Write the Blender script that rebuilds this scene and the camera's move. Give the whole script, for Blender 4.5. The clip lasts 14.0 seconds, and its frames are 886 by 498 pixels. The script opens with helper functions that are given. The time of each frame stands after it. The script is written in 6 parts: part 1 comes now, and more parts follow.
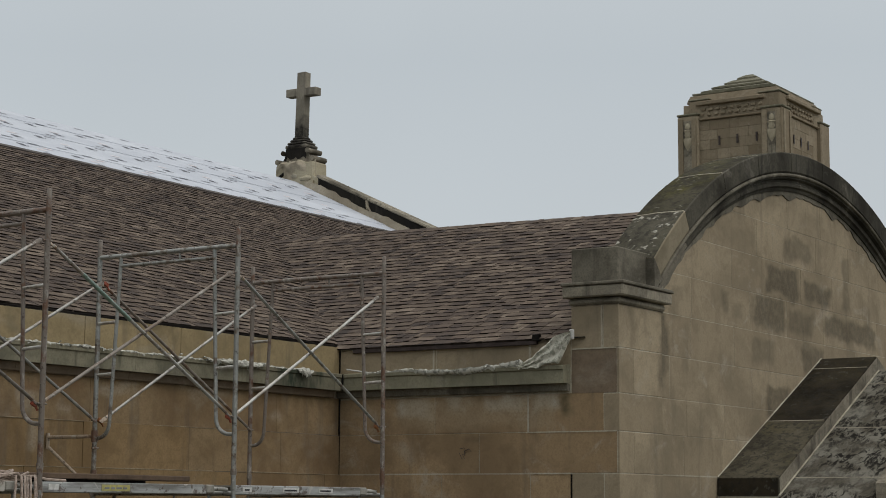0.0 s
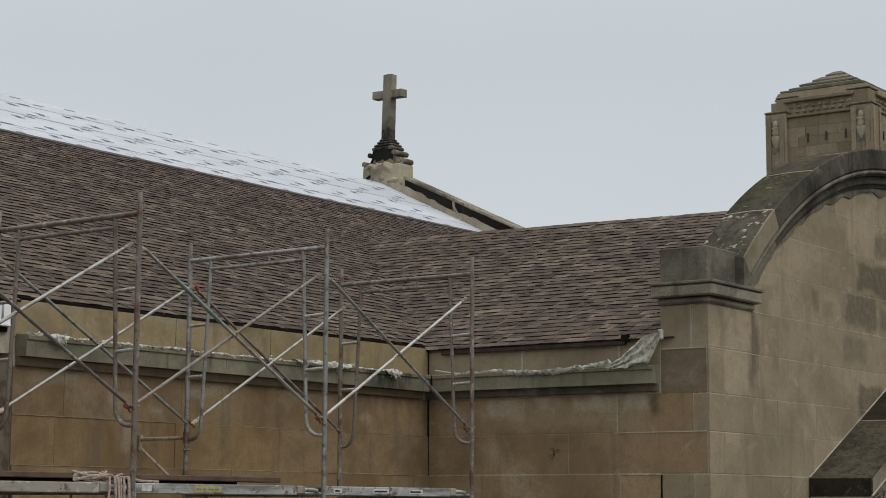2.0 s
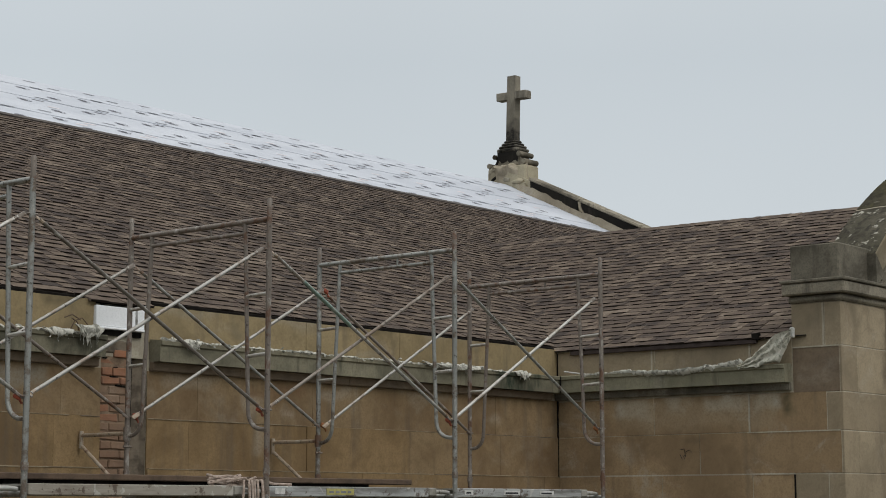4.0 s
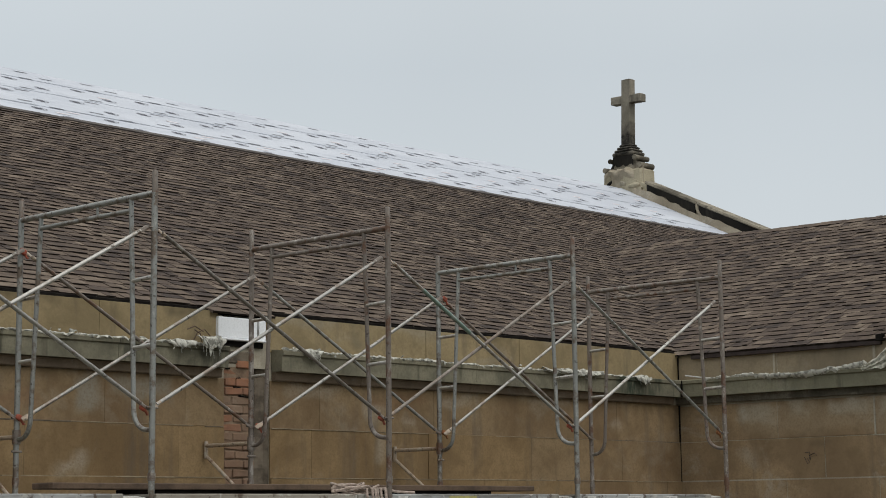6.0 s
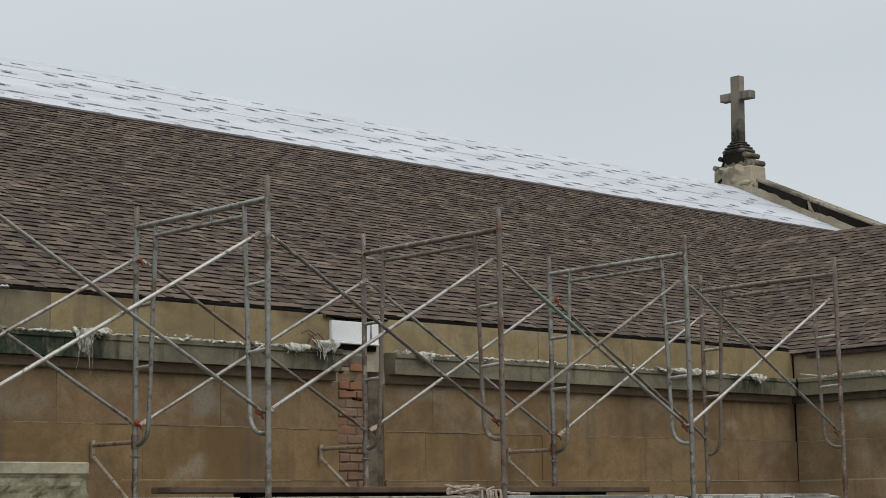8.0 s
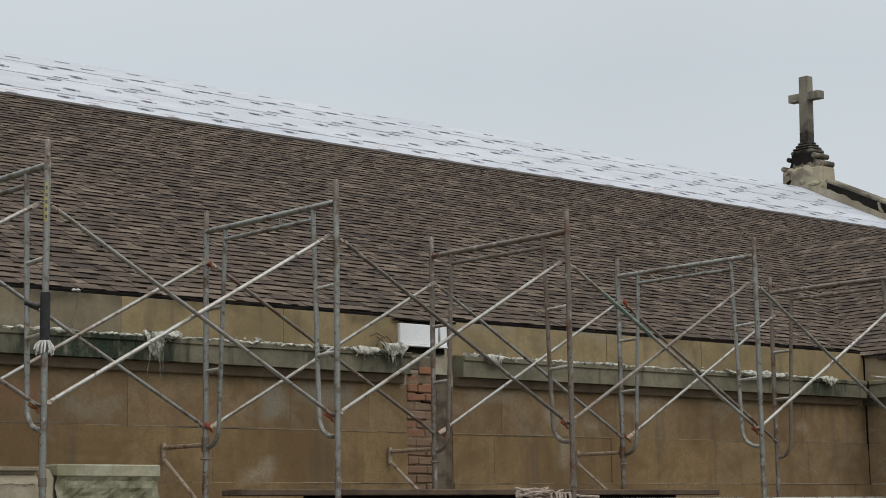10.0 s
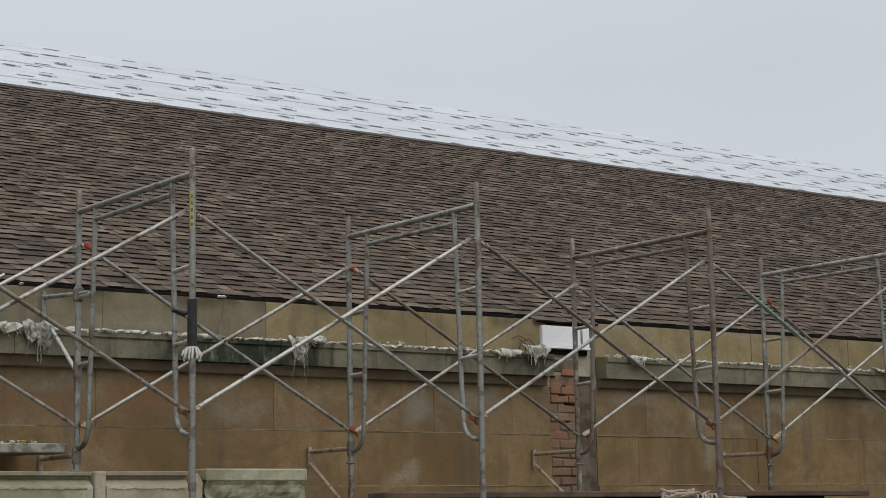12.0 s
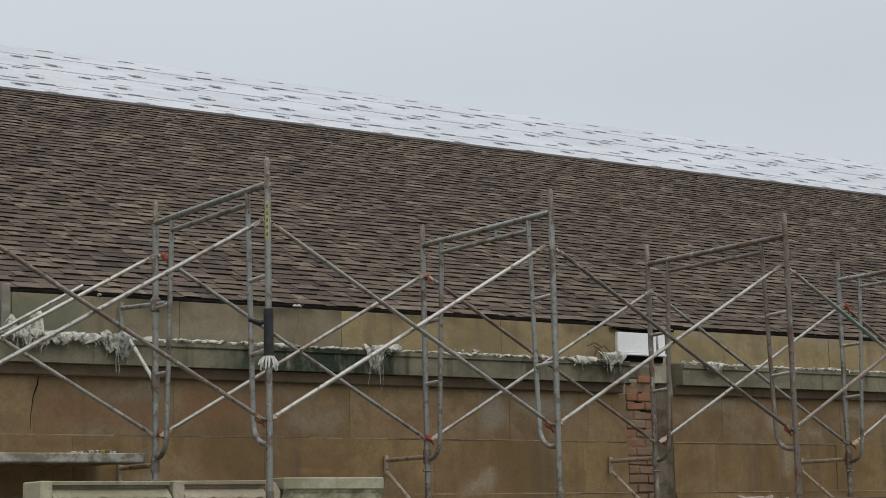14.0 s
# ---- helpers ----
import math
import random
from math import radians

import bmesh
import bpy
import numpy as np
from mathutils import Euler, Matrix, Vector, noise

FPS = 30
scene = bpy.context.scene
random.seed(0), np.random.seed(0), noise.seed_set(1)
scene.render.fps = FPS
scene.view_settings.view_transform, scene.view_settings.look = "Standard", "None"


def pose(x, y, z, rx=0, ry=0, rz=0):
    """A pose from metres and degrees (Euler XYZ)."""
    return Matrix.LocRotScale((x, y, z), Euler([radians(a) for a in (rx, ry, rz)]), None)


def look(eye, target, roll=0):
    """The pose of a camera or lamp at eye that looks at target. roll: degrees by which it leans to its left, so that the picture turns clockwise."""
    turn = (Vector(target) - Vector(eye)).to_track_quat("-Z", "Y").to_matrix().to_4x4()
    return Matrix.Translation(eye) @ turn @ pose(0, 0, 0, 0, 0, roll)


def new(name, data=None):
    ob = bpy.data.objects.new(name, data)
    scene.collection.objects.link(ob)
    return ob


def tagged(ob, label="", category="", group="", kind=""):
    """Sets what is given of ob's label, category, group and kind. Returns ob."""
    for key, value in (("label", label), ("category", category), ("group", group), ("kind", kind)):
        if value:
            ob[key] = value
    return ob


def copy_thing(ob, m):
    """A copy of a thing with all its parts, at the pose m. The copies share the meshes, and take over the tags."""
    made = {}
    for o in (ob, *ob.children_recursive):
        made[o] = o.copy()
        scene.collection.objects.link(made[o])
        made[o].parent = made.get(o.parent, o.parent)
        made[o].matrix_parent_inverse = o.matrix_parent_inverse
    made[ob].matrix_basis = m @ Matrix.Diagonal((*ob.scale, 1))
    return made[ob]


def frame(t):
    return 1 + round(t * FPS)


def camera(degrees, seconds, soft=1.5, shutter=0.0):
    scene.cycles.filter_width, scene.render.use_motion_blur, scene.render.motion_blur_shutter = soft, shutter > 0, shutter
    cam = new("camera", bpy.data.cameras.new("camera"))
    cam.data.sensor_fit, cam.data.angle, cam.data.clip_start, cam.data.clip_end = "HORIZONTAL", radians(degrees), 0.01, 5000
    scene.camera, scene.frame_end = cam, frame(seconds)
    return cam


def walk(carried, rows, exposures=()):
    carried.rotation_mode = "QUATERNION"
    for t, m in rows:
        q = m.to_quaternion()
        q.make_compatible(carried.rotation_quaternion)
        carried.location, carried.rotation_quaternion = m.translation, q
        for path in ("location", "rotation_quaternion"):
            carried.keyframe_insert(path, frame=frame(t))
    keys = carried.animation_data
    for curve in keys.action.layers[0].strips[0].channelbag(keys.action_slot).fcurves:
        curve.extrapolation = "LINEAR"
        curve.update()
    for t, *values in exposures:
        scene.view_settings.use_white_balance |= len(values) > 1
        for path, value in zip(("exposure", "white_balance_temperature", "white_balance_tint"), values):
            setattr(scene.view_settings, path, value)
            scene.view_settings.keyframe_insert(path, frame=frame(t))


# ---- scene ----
cam = camera(27.22, 14.0, soft=0.95)
PATH = [
    (0, (0.056, -1.208, 1.651), (16.684, 9.555, 4.423), 0.30),
    (0.5, (0.053, -1.206, 1.651), (16.541, 9.767, 4.434), 0.29),
    (1, (0.049, -1.203, 1.651), (16.333, 10.070, 4.436), 0.33),
    (1.5, (0.046, -1.202, 1.651), (16.187, 10.277, 4.428), 0.31),
    (2, (0.045, -1.201, 1.651), (16.140, 10.342, 4.427), 0.24),
    (2.5, (0.042, -1.199, 1.651), (15.984, 10.555, 4.426), 0.26),
    (3, (0.038, -1.197, 1.651), (15.764, 10.845, 4.428), 0.36),
    (3.5, (0.034, -1.194, 1.651), (15.547, 11.118, 4.438), -0.02),
    (4, (0.029, -1.191, 1.651), (15.287, 11.436, 4.442), -0.06),
    (6.5, (0.012, -1.180, 1.652), (14.236, 12.582, 4.537), -0.80),
    (7, (0.009, -1.178, 1.652), (14.071, 12.749, 4.543), -0.92),
    (7.5, (0.007, -1.177, 1.652), (13.924, 12.895, 4.544), -1.02),
    (8, (0.001, -1.173, 1.652), (13.567, 13.235, 4.555), -0.99),
    (8.2, (-0.000, -1.173, 1.652), (13.561, 13.238, 4.567), -0.89),
    (10.3, (-0.012, -1.165, 1.652), (12.816, 13.896, 4.595), -0.97),
    (10.5, (-0.013, -1.165, 1.652), (12.669, 14.020, 4.594), -1.03),
    (11, (-0.017, -1.162, 1.652), (12.406, 14.233, 4.606), -1.29),
    (11.5, (-0.019, -1.161, 1.652), (12.250, 14.355, 4.617), -1.22),
    (12, (-0.025, -1.157, 1.652), (11.818, 14.680, 4.650), -1.15),
    (12.5, (-0.026, -1.157, 1.652), (11.768, 14.713, 4.672), -1.50),
    (13, (-0.028, -1.155, 1.652), (11.603, 14.831, 4.691), -1.62),
    (13.5, (-0.033, -1.152, 1.652), (11.231, 15.089, 4.718), -1.58),
    (14, (-0.034, -1.151, 1.652), (11.156, 15.137, 4.752), -1.34),
]
walk(cam, [(t, look(eye, target, roll)) for t, eye, target, roll in PATH], [(0.0, -0.10), (0.5, -0.05), (1.0, 0.03), (2.0, 0.05), (3.0, 0.05), (4.0, 0.06), (7.0, 0.11), (14.0, 0.09)])

# ---- world and light: an even overcast sky, brighter towards the zenith ----
SUN_UP, SUN_ROUND = radians(34), radians(182)
world = bpy.data.worlds.new("world")
scene.world = world
world.use_nodes = True
wt = world.node_tree
wt.nodes.clear()


def wnode(kind, **kw):
    n = wt.nodes.new(kind)
    for k, v in kw.items():
        n.inputs[k].default_value = v
    return n


sky = wt.nodes.new("ShaderNodeTexSky")
sky.sky_type = "NISHITA"
sky.sun_disc = False
sky.sun_elevation, sky.sun_rotation = SUN_UP, SUN_ROUND
hs = wnode("ShaderNodeHueSaturation", Saturation=0.2, Value=0.1)
wt.links.new(sky.outputs[0], hs.inputs["Color"])
tc = wt.nodes.new("ShaderNodeTexCoord")
sep = wt.nodes.new("ShaderNodeSeparateXYZ")
wt.links.new(tc.outputs["Generated"], sep.inputs[0])
grad = wt.nodes.new("ShaderNodeValToRGB")
grad.color_ramp.elements[0].position, grad.color_ramp.elements[0].color = 0.0, (0.595, 0.64, 0.665, 1)
grad.color_ramp.elements[1].position, grad.color_ramp.elements[1].color = 1.0, (1.275, 1.28, 1.25, 1)
for at, col in ((0.12, (0.58, 0.63, 0.662, 1)), (0.24, (0.54, 0.595, 0.635, 1)), (0.4, (0.66, 0.705, 0.73, 1))):
    grad.color_ramp.elements.new(at).color = col
wt.links.new(sep.outputs["Z"], grad.inputs[0])
cloud = wnode("ShaderNodeTexNoise", Scale=2.2, Detail=4.0, Roughness=0.5)
wt.links.new(tc.outputs["Generated"], cloud.inputs["Vector"])
cr = wt.nodes.new("ShaderNodeMapRange")
cr.inputs["To Min"].default_value, cr.inputs["To Max"].default_value = 0.90, 1.10
wt.links.new(cloud.outputs["Fac"], cr.inputs["Value"])
mul = wt.nodes.new("ShaderNodeVectorMath")
mul.operation = "SCALE"
wt.links.new(grad.outputs[0], mul.inputs[0])
wt.links.new(cr.outputs[0], mul.inputs["Scale"])
mixw = wt.nodes.new("ShaderNodeMix")
mixw.data_type = "RGBA"
mixw.inputs["Factor"].default_value = 0.93
wt.links.new(hs.outputs[0], mixw.inputs["A"])
wt.links.new(mul.outputs[0], mixw.inputs["B"])
bg = wnode("ShaderNodeBackground", Strength=1.0)
wt.links.new(mixw.outputs["Result"], bg.inputs["Color"])
wo = wt.nodes.new("ShaderNodeOutputWorld")
wt.links.new(bg.outputs[0], wo.inputs[0])

sun = new("sun", bpy.data.lights.new("sun", "SUN"))
sun.data.energy, sun.data.angle, sun.data.color = 0.72, radians(25), (1.0, 0.97, 0.93)
sun.matrix_world = look((0, 0, 30), (-29 * math.sin(SUN_ROUND), -29 * math.cos(SUN_ROUND), 0))


# ---- materials ----
def rgb(*c):
    return (*c, 1.0)


class Nodes:
    """A short way to write node materials."""

    def __init__(self, name):
        self.mat = bpy.data.materials.new(name)
        self.mat.use_nodes = True
        self.t = self.mat.node_tree
        self.t.nodes.clear()
        self.out = self.t.nodes.new("ShaderNodeOutputMaterial")
        self.b = self.t.nodes.new("ShaderNodeBsdfPrincipled")
        self.t.links.new(self.b.outputs[0], self.out.inputs["Surface"])
        self.geo = self.t.nodes.new("ShaderNodeNewGeometry")
        self.info = self.t.nodes.new("ShaderNodeObjectInfo")
        self.pos = self.geo.outputs["Position"]

    def link(self, a, b):
        self.t.links.new(a, b)

    def put(self, socket, v):
        if isinstance(v, bpy.types.NodeSocket):
            self.link(v, socket)
        else:
            socket.default_value = v

    def stretch(self, v, s):
        n = self.t.nodes.new("ShaderNodeVectorMath")
        n.operation = "MULTIPLY"
        self.link(v, n.inputs[0])
        n.inputs[1].default_value = s
        return n.outputs[0]

    def noise(self, scale, detail=4.0, rough=0.55, vec=None, warp=0.0):
        n = self.t.nodes.new("ShaderNodeTexNoise")
        n.inputs["Scale"].default_value, n.inputs["Detail"].default_value = scale, detail
        n.inputs["Roughness"].default_value, n.inputs["Distortion"].default_value = rough, warp
        self.link(vec or self.pos, n.inputs["Vector"])
        return n.outputs["Fac"]

    def voronoi(self, scale, vec=None, feature="F1"):
        n = self.t.nodes.new("ShaderNodeTexVoronoi")
        n.feature = feature
        n.inputs["Scale"].default_value = scale
        self.link(vec or self.pos, n.inputs["Vector"])
        return n.outputs["Distance"]

    def ramp(self, f, lo, hi, a=0.0, b=1.0):
        n = self.t.nodes.new("ShaderNodeMapRange")
        n.interpolation_type = "SMOOTHSTEP"
        self.link(f, n.inputs["Value"])
        for k, v in (("From Min", lo), ("From Max", hi), ("To Min", a), ("To Max", b)):
            n.inputs[k].default_value = v
        return n.outputs[0]

    def times(self, a, b):
        n = self.t.nodes.new("ShaderNodeMath")
        n.operation = "MULTIPLY"
        self.put(n.inputs[0], a)
        self.put(n.inputs[1], b)
        return n.outputs[0]

    def plus(self, a, b):
        n = self.t.nodes.new("ShaderNodeMath")
        n.operation = "ADD"
        self.put(n.inputs[0], a)
        self.put(n.inputs[1], b)
        return n.outputs[0]

    def mix(self, f, a, b):
        n = self.t.nodes.new("ShaderNodeMix")
        n.data_type = "RGBA"
        self.put(n.inputs["Factor"], f)
        self.put(n.inputs["A"], a)
        self.put(n.inputs["B"], b)
        return n.outputs["Result"]

    def steps(self, f, cols, constant=False):
        n = self.t.nodes.new("ShaderNodeValToRGB")
        r = n.color_ramp
        r.interpolation = "CONSTANT" if constant else "LINEAR"
        r.elements[0].position, r.elements[0].color = cols[0][0], rgb(*cols[0][1])
        r.elements[1].position, r.elements[1].color = cols[-1][0], rgb(*cols[-1][1])
        for p, c in cols[1:-1]:
            r.elements.new(p).color = rgb(*c)
        self.link(f, n.inputs[0])
        return n.outputs[0]

    def smear(self, x, half, z0, z1):
        """A ragged upright stain round x, from z0 to z1."""
        s = self.t.nodes.new("ShaderNodeSeparateXYZ")
        self.link(self.pos, s.inputs[0])
        d = self.plus(s.outputs["X"], -x)
        a = self.t.nodes.new("ShaderNodeMath")
        a.operation = "ABSOLUTE"
        self.link(d, a.inputs[0])
        far = self.plus(a.outputs[0], self.times(self.plus(self.noise(2.6, 4, 0.6, self.stretch(self.pos, (1.6, 1.6, 0.7))), -0.5), half * 3.0))
        up = self.plus(s.outputs["Z"], self.times(self.plus(self.noise(5.0, 4, 0.6, self.stretch(self.pos, (3.0, 3.0, 1.0))), -0.5), (z1 - z0) * 1.6))
        return self.times(self.ramp(far, half * 0.1, half * 1.1, 1.0, 0.0), self.times(self.ramp(up, z0, z0 + 0.6 * (z1 - z0)), self.ramp(up, z1 - 0.2 * (z1 - z0), z1 + 0.1, 1.0, 0.0)))

    def patches(self, col, spots, axis="X"):
        """Ragged stains with a size of their own: rows of (from, to, z from, z to, colour, strength)."""
        s = self.t.nodes.new("ShaderNodeSeparateXYZ")
        self.link(self.pos, s.inputs[0])
        du = self.times(self.plus(self.noise(2.6, 4, 0.5), -0.5), 0.5)
        dz = self.times(self.plus(self.noise(2.9, 4, 0.5, self.stretch(self.pos, (0.8, 0.8, 1.0)), warp=0.3), -0.5), 0.34)
        u, z = self.plus(s.outputs[axis], du), self.plus(s.outputs["Z"], dz)
        mott = self.ramp(self.noise(11, 5, 0.6), 0.30, 0.60, 0.68, 1.0)
        for a, b, z0, z1, c, k in spots:
            m = self.times(self.ramp(u, a - 0.04, a + 0.10), self.ramp(u, b - 0.10, b + 0.04, 1.0, 0.0))
            m = self.times(m, self.times(self.ramp(z, z0 - 0.03, z0 + 0.09), self.ramp(z, z1 - 0.06, z1 + 0.03, 1.0, 0.0)))
            col = self.mix(self.times(self.times(m, mott), k), col, rgb(*c))
        return col

    def bump(self, h, strength, dist=0.01):
        n = self.t.nodes.new("ShaderNodeBump")
        n.inputs["Strength"].default_value, n.inputs["Distance"].default_value = strength, dist
        self.link(h, n.inputs["Height"])
        self.link(n.outputs[0], self.b.inputs["Normal"])

    def done(self, col, rough=0.8, metal=0.0, spec=0.3):
        self.put(self.b.inputs["Base Color"], col)
        self.put(self.b.inputs["Roughness"], rough)
        self.b.inputs["Metallic"].default_value = metal
        self.b.inputs["Specular IOR Level"].default_value = spec
        return self.mat


def stone_mat(name, pale, mid, dark, streak=0.35, chalk=0.25, tint=0.5, grime=(0.10, 0.085, 0.07), blotch=0.75, stains=(), bloom_at=(0.56, 0.74), bloom_col=(0.46, 0.42, 0.35), spots=(), axis="X"):
    """Weathered sandstone: block tint, blotches, water streaks, pale bloom, single stains (x, half width, z from, z to, colour) and fine grain."""
    n = Nodes(name)
    block = n.mix(n.times(n.info.outputs["Random"], tint), rgb(*pale), rgb(*mid))
    blot = n.ramp(n.noise(1.1, 5, 0.6, warp=0.6), 0.40, 0.66)
    col = n.mix(n.times(blot, blotch), block, rgb(*dark))
    mott = n.ramp(n.noise(4.2, 6, 0.68, warp=1.0), 0.46, 0.64)
    col = n.mix(n.times(mott, 0.30), col, rgb(*[v * 0.62 for v in mid]))
    run = n.ramp(n.noise(1.0, 5, 0.6, n.stretch(n.pos, (6.0, 6.0, 0.7))), 0.52, 0.74)
    col = n.mix(n.times(run, streak), col, rgb(*grime))
    bloom = n.times(n.ramp(n.noise(1.7, 6, 0.62, n.stretch(n.pos, (1.0, 1.0, 1.4)), warp=1.0), *bloom_at), n.ramp(n.noise(15, 5, 0.7), 0.33, 0.60, 0.35, 1.0))
    col = n.mix(n.times(bloom, chalk), col, rgb(*bloom_col))
    for x, half, z0, z1, c in stains:
        col = n.mix(n.times(n.smear(x, half, z0, z1), 0.8), col, rgb(*c))
    if spots:
        col = n.patches(col, spots, axis)
    fleck = n.ramp(n.noise(13, 5, 0.7, warp=0.5), 0.50, 0.66)
    col = n.mix(n.times(fleck, 0.20), col, rgb(*[v * 0.7 for v in dark]))
    grain = n.noise(48, 3, 0.7)
    col = n.mix(n.ramp(grain, 0.40, 0.75, 0.0, 0.45), col, rgb(*dark))
    n.bump(n.plus(n.times(grain, 0.5), n.noise(9, 5, 0.6)), 0.35, 0.008)
    return n.done(col, n.ramp(blot, 0, 1, 0.78, 0.92), spec=0.08)


ALGAE = (0.022, 0.036, 0.025)
SALT, FILM = (0.44, 0.395, 0.315), (0.092, 0.078, 0.056)
STONE = stone_mat("sandstone", (0.315, 0.217, 0.114), (0.245, 0.165, 0.085), (0.145, 0.094, 0.047), 0.5, 0.20, 1.0, bloom_at=(0.55, 0.74),
                  spots=((11.28, 11.48, 2.12, 2.36, SALT, 0.4), (13.9, 14.3, 2.0, 2.12, SALT, 0.4), (5.2, 5.5, 2.0, 2.1, SALT, 0.4), (7.9, 8.3, 1.98, 2.14, SALT, 0.45)))
STONE_SIDE = stone_mat("sandstone_side", (0.385, 0.275, 0.160), (0.285, 0.198, 0.114), (0.195, 0.136, 0.080), 0.45, 0.55, 1.0, bloom_at=(0.52, 0.72), axis="Y",
                       spots=((9.16, 9.58, 2.50, 2.76, SALT, 0.9), (8.68, 8.98, 2.56, 2.76, SALT, 0.85), (8.0, 8.55, 2.58, 2.78, SALT, 0.9), (7.58, 7.96, 2.58, 2.78, SALT, 0.9), (7.7, 9.5, 2.40, 2.76, (0.36, 0.285, 0.19), 0.5),
                              (9.35, 9.58, 2.05, 2.30, SALT, 0.4), (9.9, 10.2, 2.56, 2.66, SALT, 0.4), (7.42, 7.62, 2.50, 2.76, (0.05, 0.058, 0.035), 0.7), (8.45, 8.75, 2.28, 2.36, FILM, 0.6)))
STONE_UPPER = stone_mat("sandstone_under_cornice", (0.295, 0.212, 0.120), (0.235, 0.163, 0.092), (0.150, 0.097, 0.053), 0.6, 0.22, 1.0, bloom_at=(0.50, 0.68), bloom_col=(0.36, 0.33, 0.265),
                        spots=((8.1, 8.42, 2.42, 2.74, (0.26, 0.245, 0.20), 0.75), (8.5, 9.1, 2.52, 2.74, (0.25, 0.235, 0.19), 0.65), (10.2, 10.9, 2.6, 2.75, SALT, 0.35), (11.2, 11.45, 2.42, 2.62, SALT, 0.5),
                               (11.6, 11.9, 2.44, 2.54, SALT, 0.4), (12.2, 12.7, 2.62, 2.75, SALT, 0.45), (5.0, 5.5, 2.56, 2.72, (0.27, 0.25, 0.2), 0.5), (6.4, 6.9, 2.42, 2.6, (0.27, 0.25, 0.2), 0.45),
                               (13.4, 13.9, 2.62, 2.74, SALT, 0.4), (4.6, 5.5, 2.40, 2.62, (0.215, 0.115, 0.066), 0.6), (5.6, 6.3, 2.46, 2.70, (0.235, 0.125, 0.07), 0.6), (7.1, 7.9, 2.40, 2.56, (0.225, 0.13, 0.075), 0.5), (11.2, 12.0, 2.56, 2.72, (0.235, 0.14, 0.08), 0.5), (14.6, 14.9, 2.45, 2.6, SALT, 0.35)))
STONE_FRIEZE = stone_mat("sandstone_frieze", (0.345, 0.270, 0.155), (0.285, 0.220, 0.122), (0.195, 0.150, 0.085), 0.55, 0.22, 0.8,
                         spots=((10.2, 10.9, 3.26, 3.36, (0.30, 0.27, 0.21), 0.6), (11.3, 12.2, 3.24, 3.36, (0.34, 0.30, 0.23), 0.6), (12.6, 13.0, 3.02, 3.12, (0.30, 0.28, 0.23), 0.45), (13.6, 14.5, 3.25, 3.36, (0.33, 0.29, 0.22), 0.55), (7.2, 8.0, 3.24, 3.36, (0.07, 0.055, 0.036), 0.7), (9.0, 9.5, 3.22, 3.36, (0.09, 0.075, 0.05), 0.7), (12.3, 13.2, 3.26, 3.36, (0.08, 0.066, 0.044), 0.6), (11.0, 11.25, 3.05, 3.36, (0.13, 0.11, 0.075), 0.5)))
STONE_FRIEZE_GREY = stone_mat("grey_sandstone_frieze", (0.275, 0.235, 0.165), (0.235, 0.196, 0.132), (0.165, 0.138, 0.094), 0.5, 0.3, 0.9, bloom_col=(0.30, 0.29, 0.24),
                              spots=((4.0, 4.9, 3.02, 3.30, (0.13, 0.155, 0.115), 0.7), (5.1, 5.7, 3.21, 3.36, (0.06, 0.052, 0.038), 0.75), (6.0, 6.7, 3.23, 3.36, (0.05, 0.044, 0.032), 0.8),
                                     (6.75, 7.1, 3.2, 3.36, (0.07, 0.06, 0.042), 0.6), (5.5, 6.2, 3.02, 3.14, (0.30, 0.28, 0.22), 0.5)))
STONE_CORNICE = stone_mat("sandstone_cornice", (0.268, 0.246, 0.174), (0.208, 0.190, 0.135), (0.105, 0.100, 0.074), 0.85, 0.22, 0.8, grime=(0.035, 0.034, 0.026), blotch=0.8,
                          stains=((6.6, 0.7, 2.4, 3.7, ALGAE), (6.45, 0.5, 2.3, 3.7, ALGAE), (6.75, 0.5, 2.3, 3.7, ALGAE), (14.95, 0.3, 2.3, 3.7, ALGAE), (6.35, 0.6, 2.4, 3.7, ALGAE), (6.85, 0.6, 2.4, 3.7, ALGAE), (14.95, 0.35, 2.5, 3.6, ALGAE), (9.35, 0.4, 2.5, 3.6, (0.035, 0.035, 0.028)), (8.5, 0.25, 2.5, 3.6, (0.05, 0.05, 0.038))))
STONE_GABLE = stone_mat("sandstone_gable", (0.372, 0.302, 0.205), (0.292, 0.233, 0.156), (0.210, 0.171, 0.118), 0.32, 0.45, 1.0,
                        spots=((19.55, 20.54, 4.05, 4.42, FILM, 0.85), (20.68, 21.58, 4.04, 4.34, FILM, 0.75), (19.14, 20.1, 3.63, 4.02, FILM, 0.75), (20.2, 21.02, 3.63, 3.98, FILM, 0.6),
                               (21.32, 23.15, 3.66, 3.98, FILM, 0.75), (19.1, 19.85, 3.24, 3.56, FILM, 0.5), (18.28, 18.54, 3.72, 4.03, FILM, 0.55), (18.62, 18.95, 3.72, 3.95, FILM, 0.35),
                               (20.1, 21.0, 4.5, 4.8, FILM, 0.6), (21.95, 22.3, 4.05, 4.75, FILM, 0.55), (16.66, 16.98, 2.78, 3.60, (0.10, 0.085, 0.062), 0.8), (20.55, 21.3, 3.2, 3.55, FILM, 0.7),
                               (19.5, 20.3, 2.6, 3.05, FILM, 0.75), (16.98, 17.35, 3.56, 3.9, FILM, 0.4), (16.0, 16.2, 3.2, 3.58, FILM, 0.45), (16.35, 16.5, 3.3, 3.58, FILM, 0.35)))
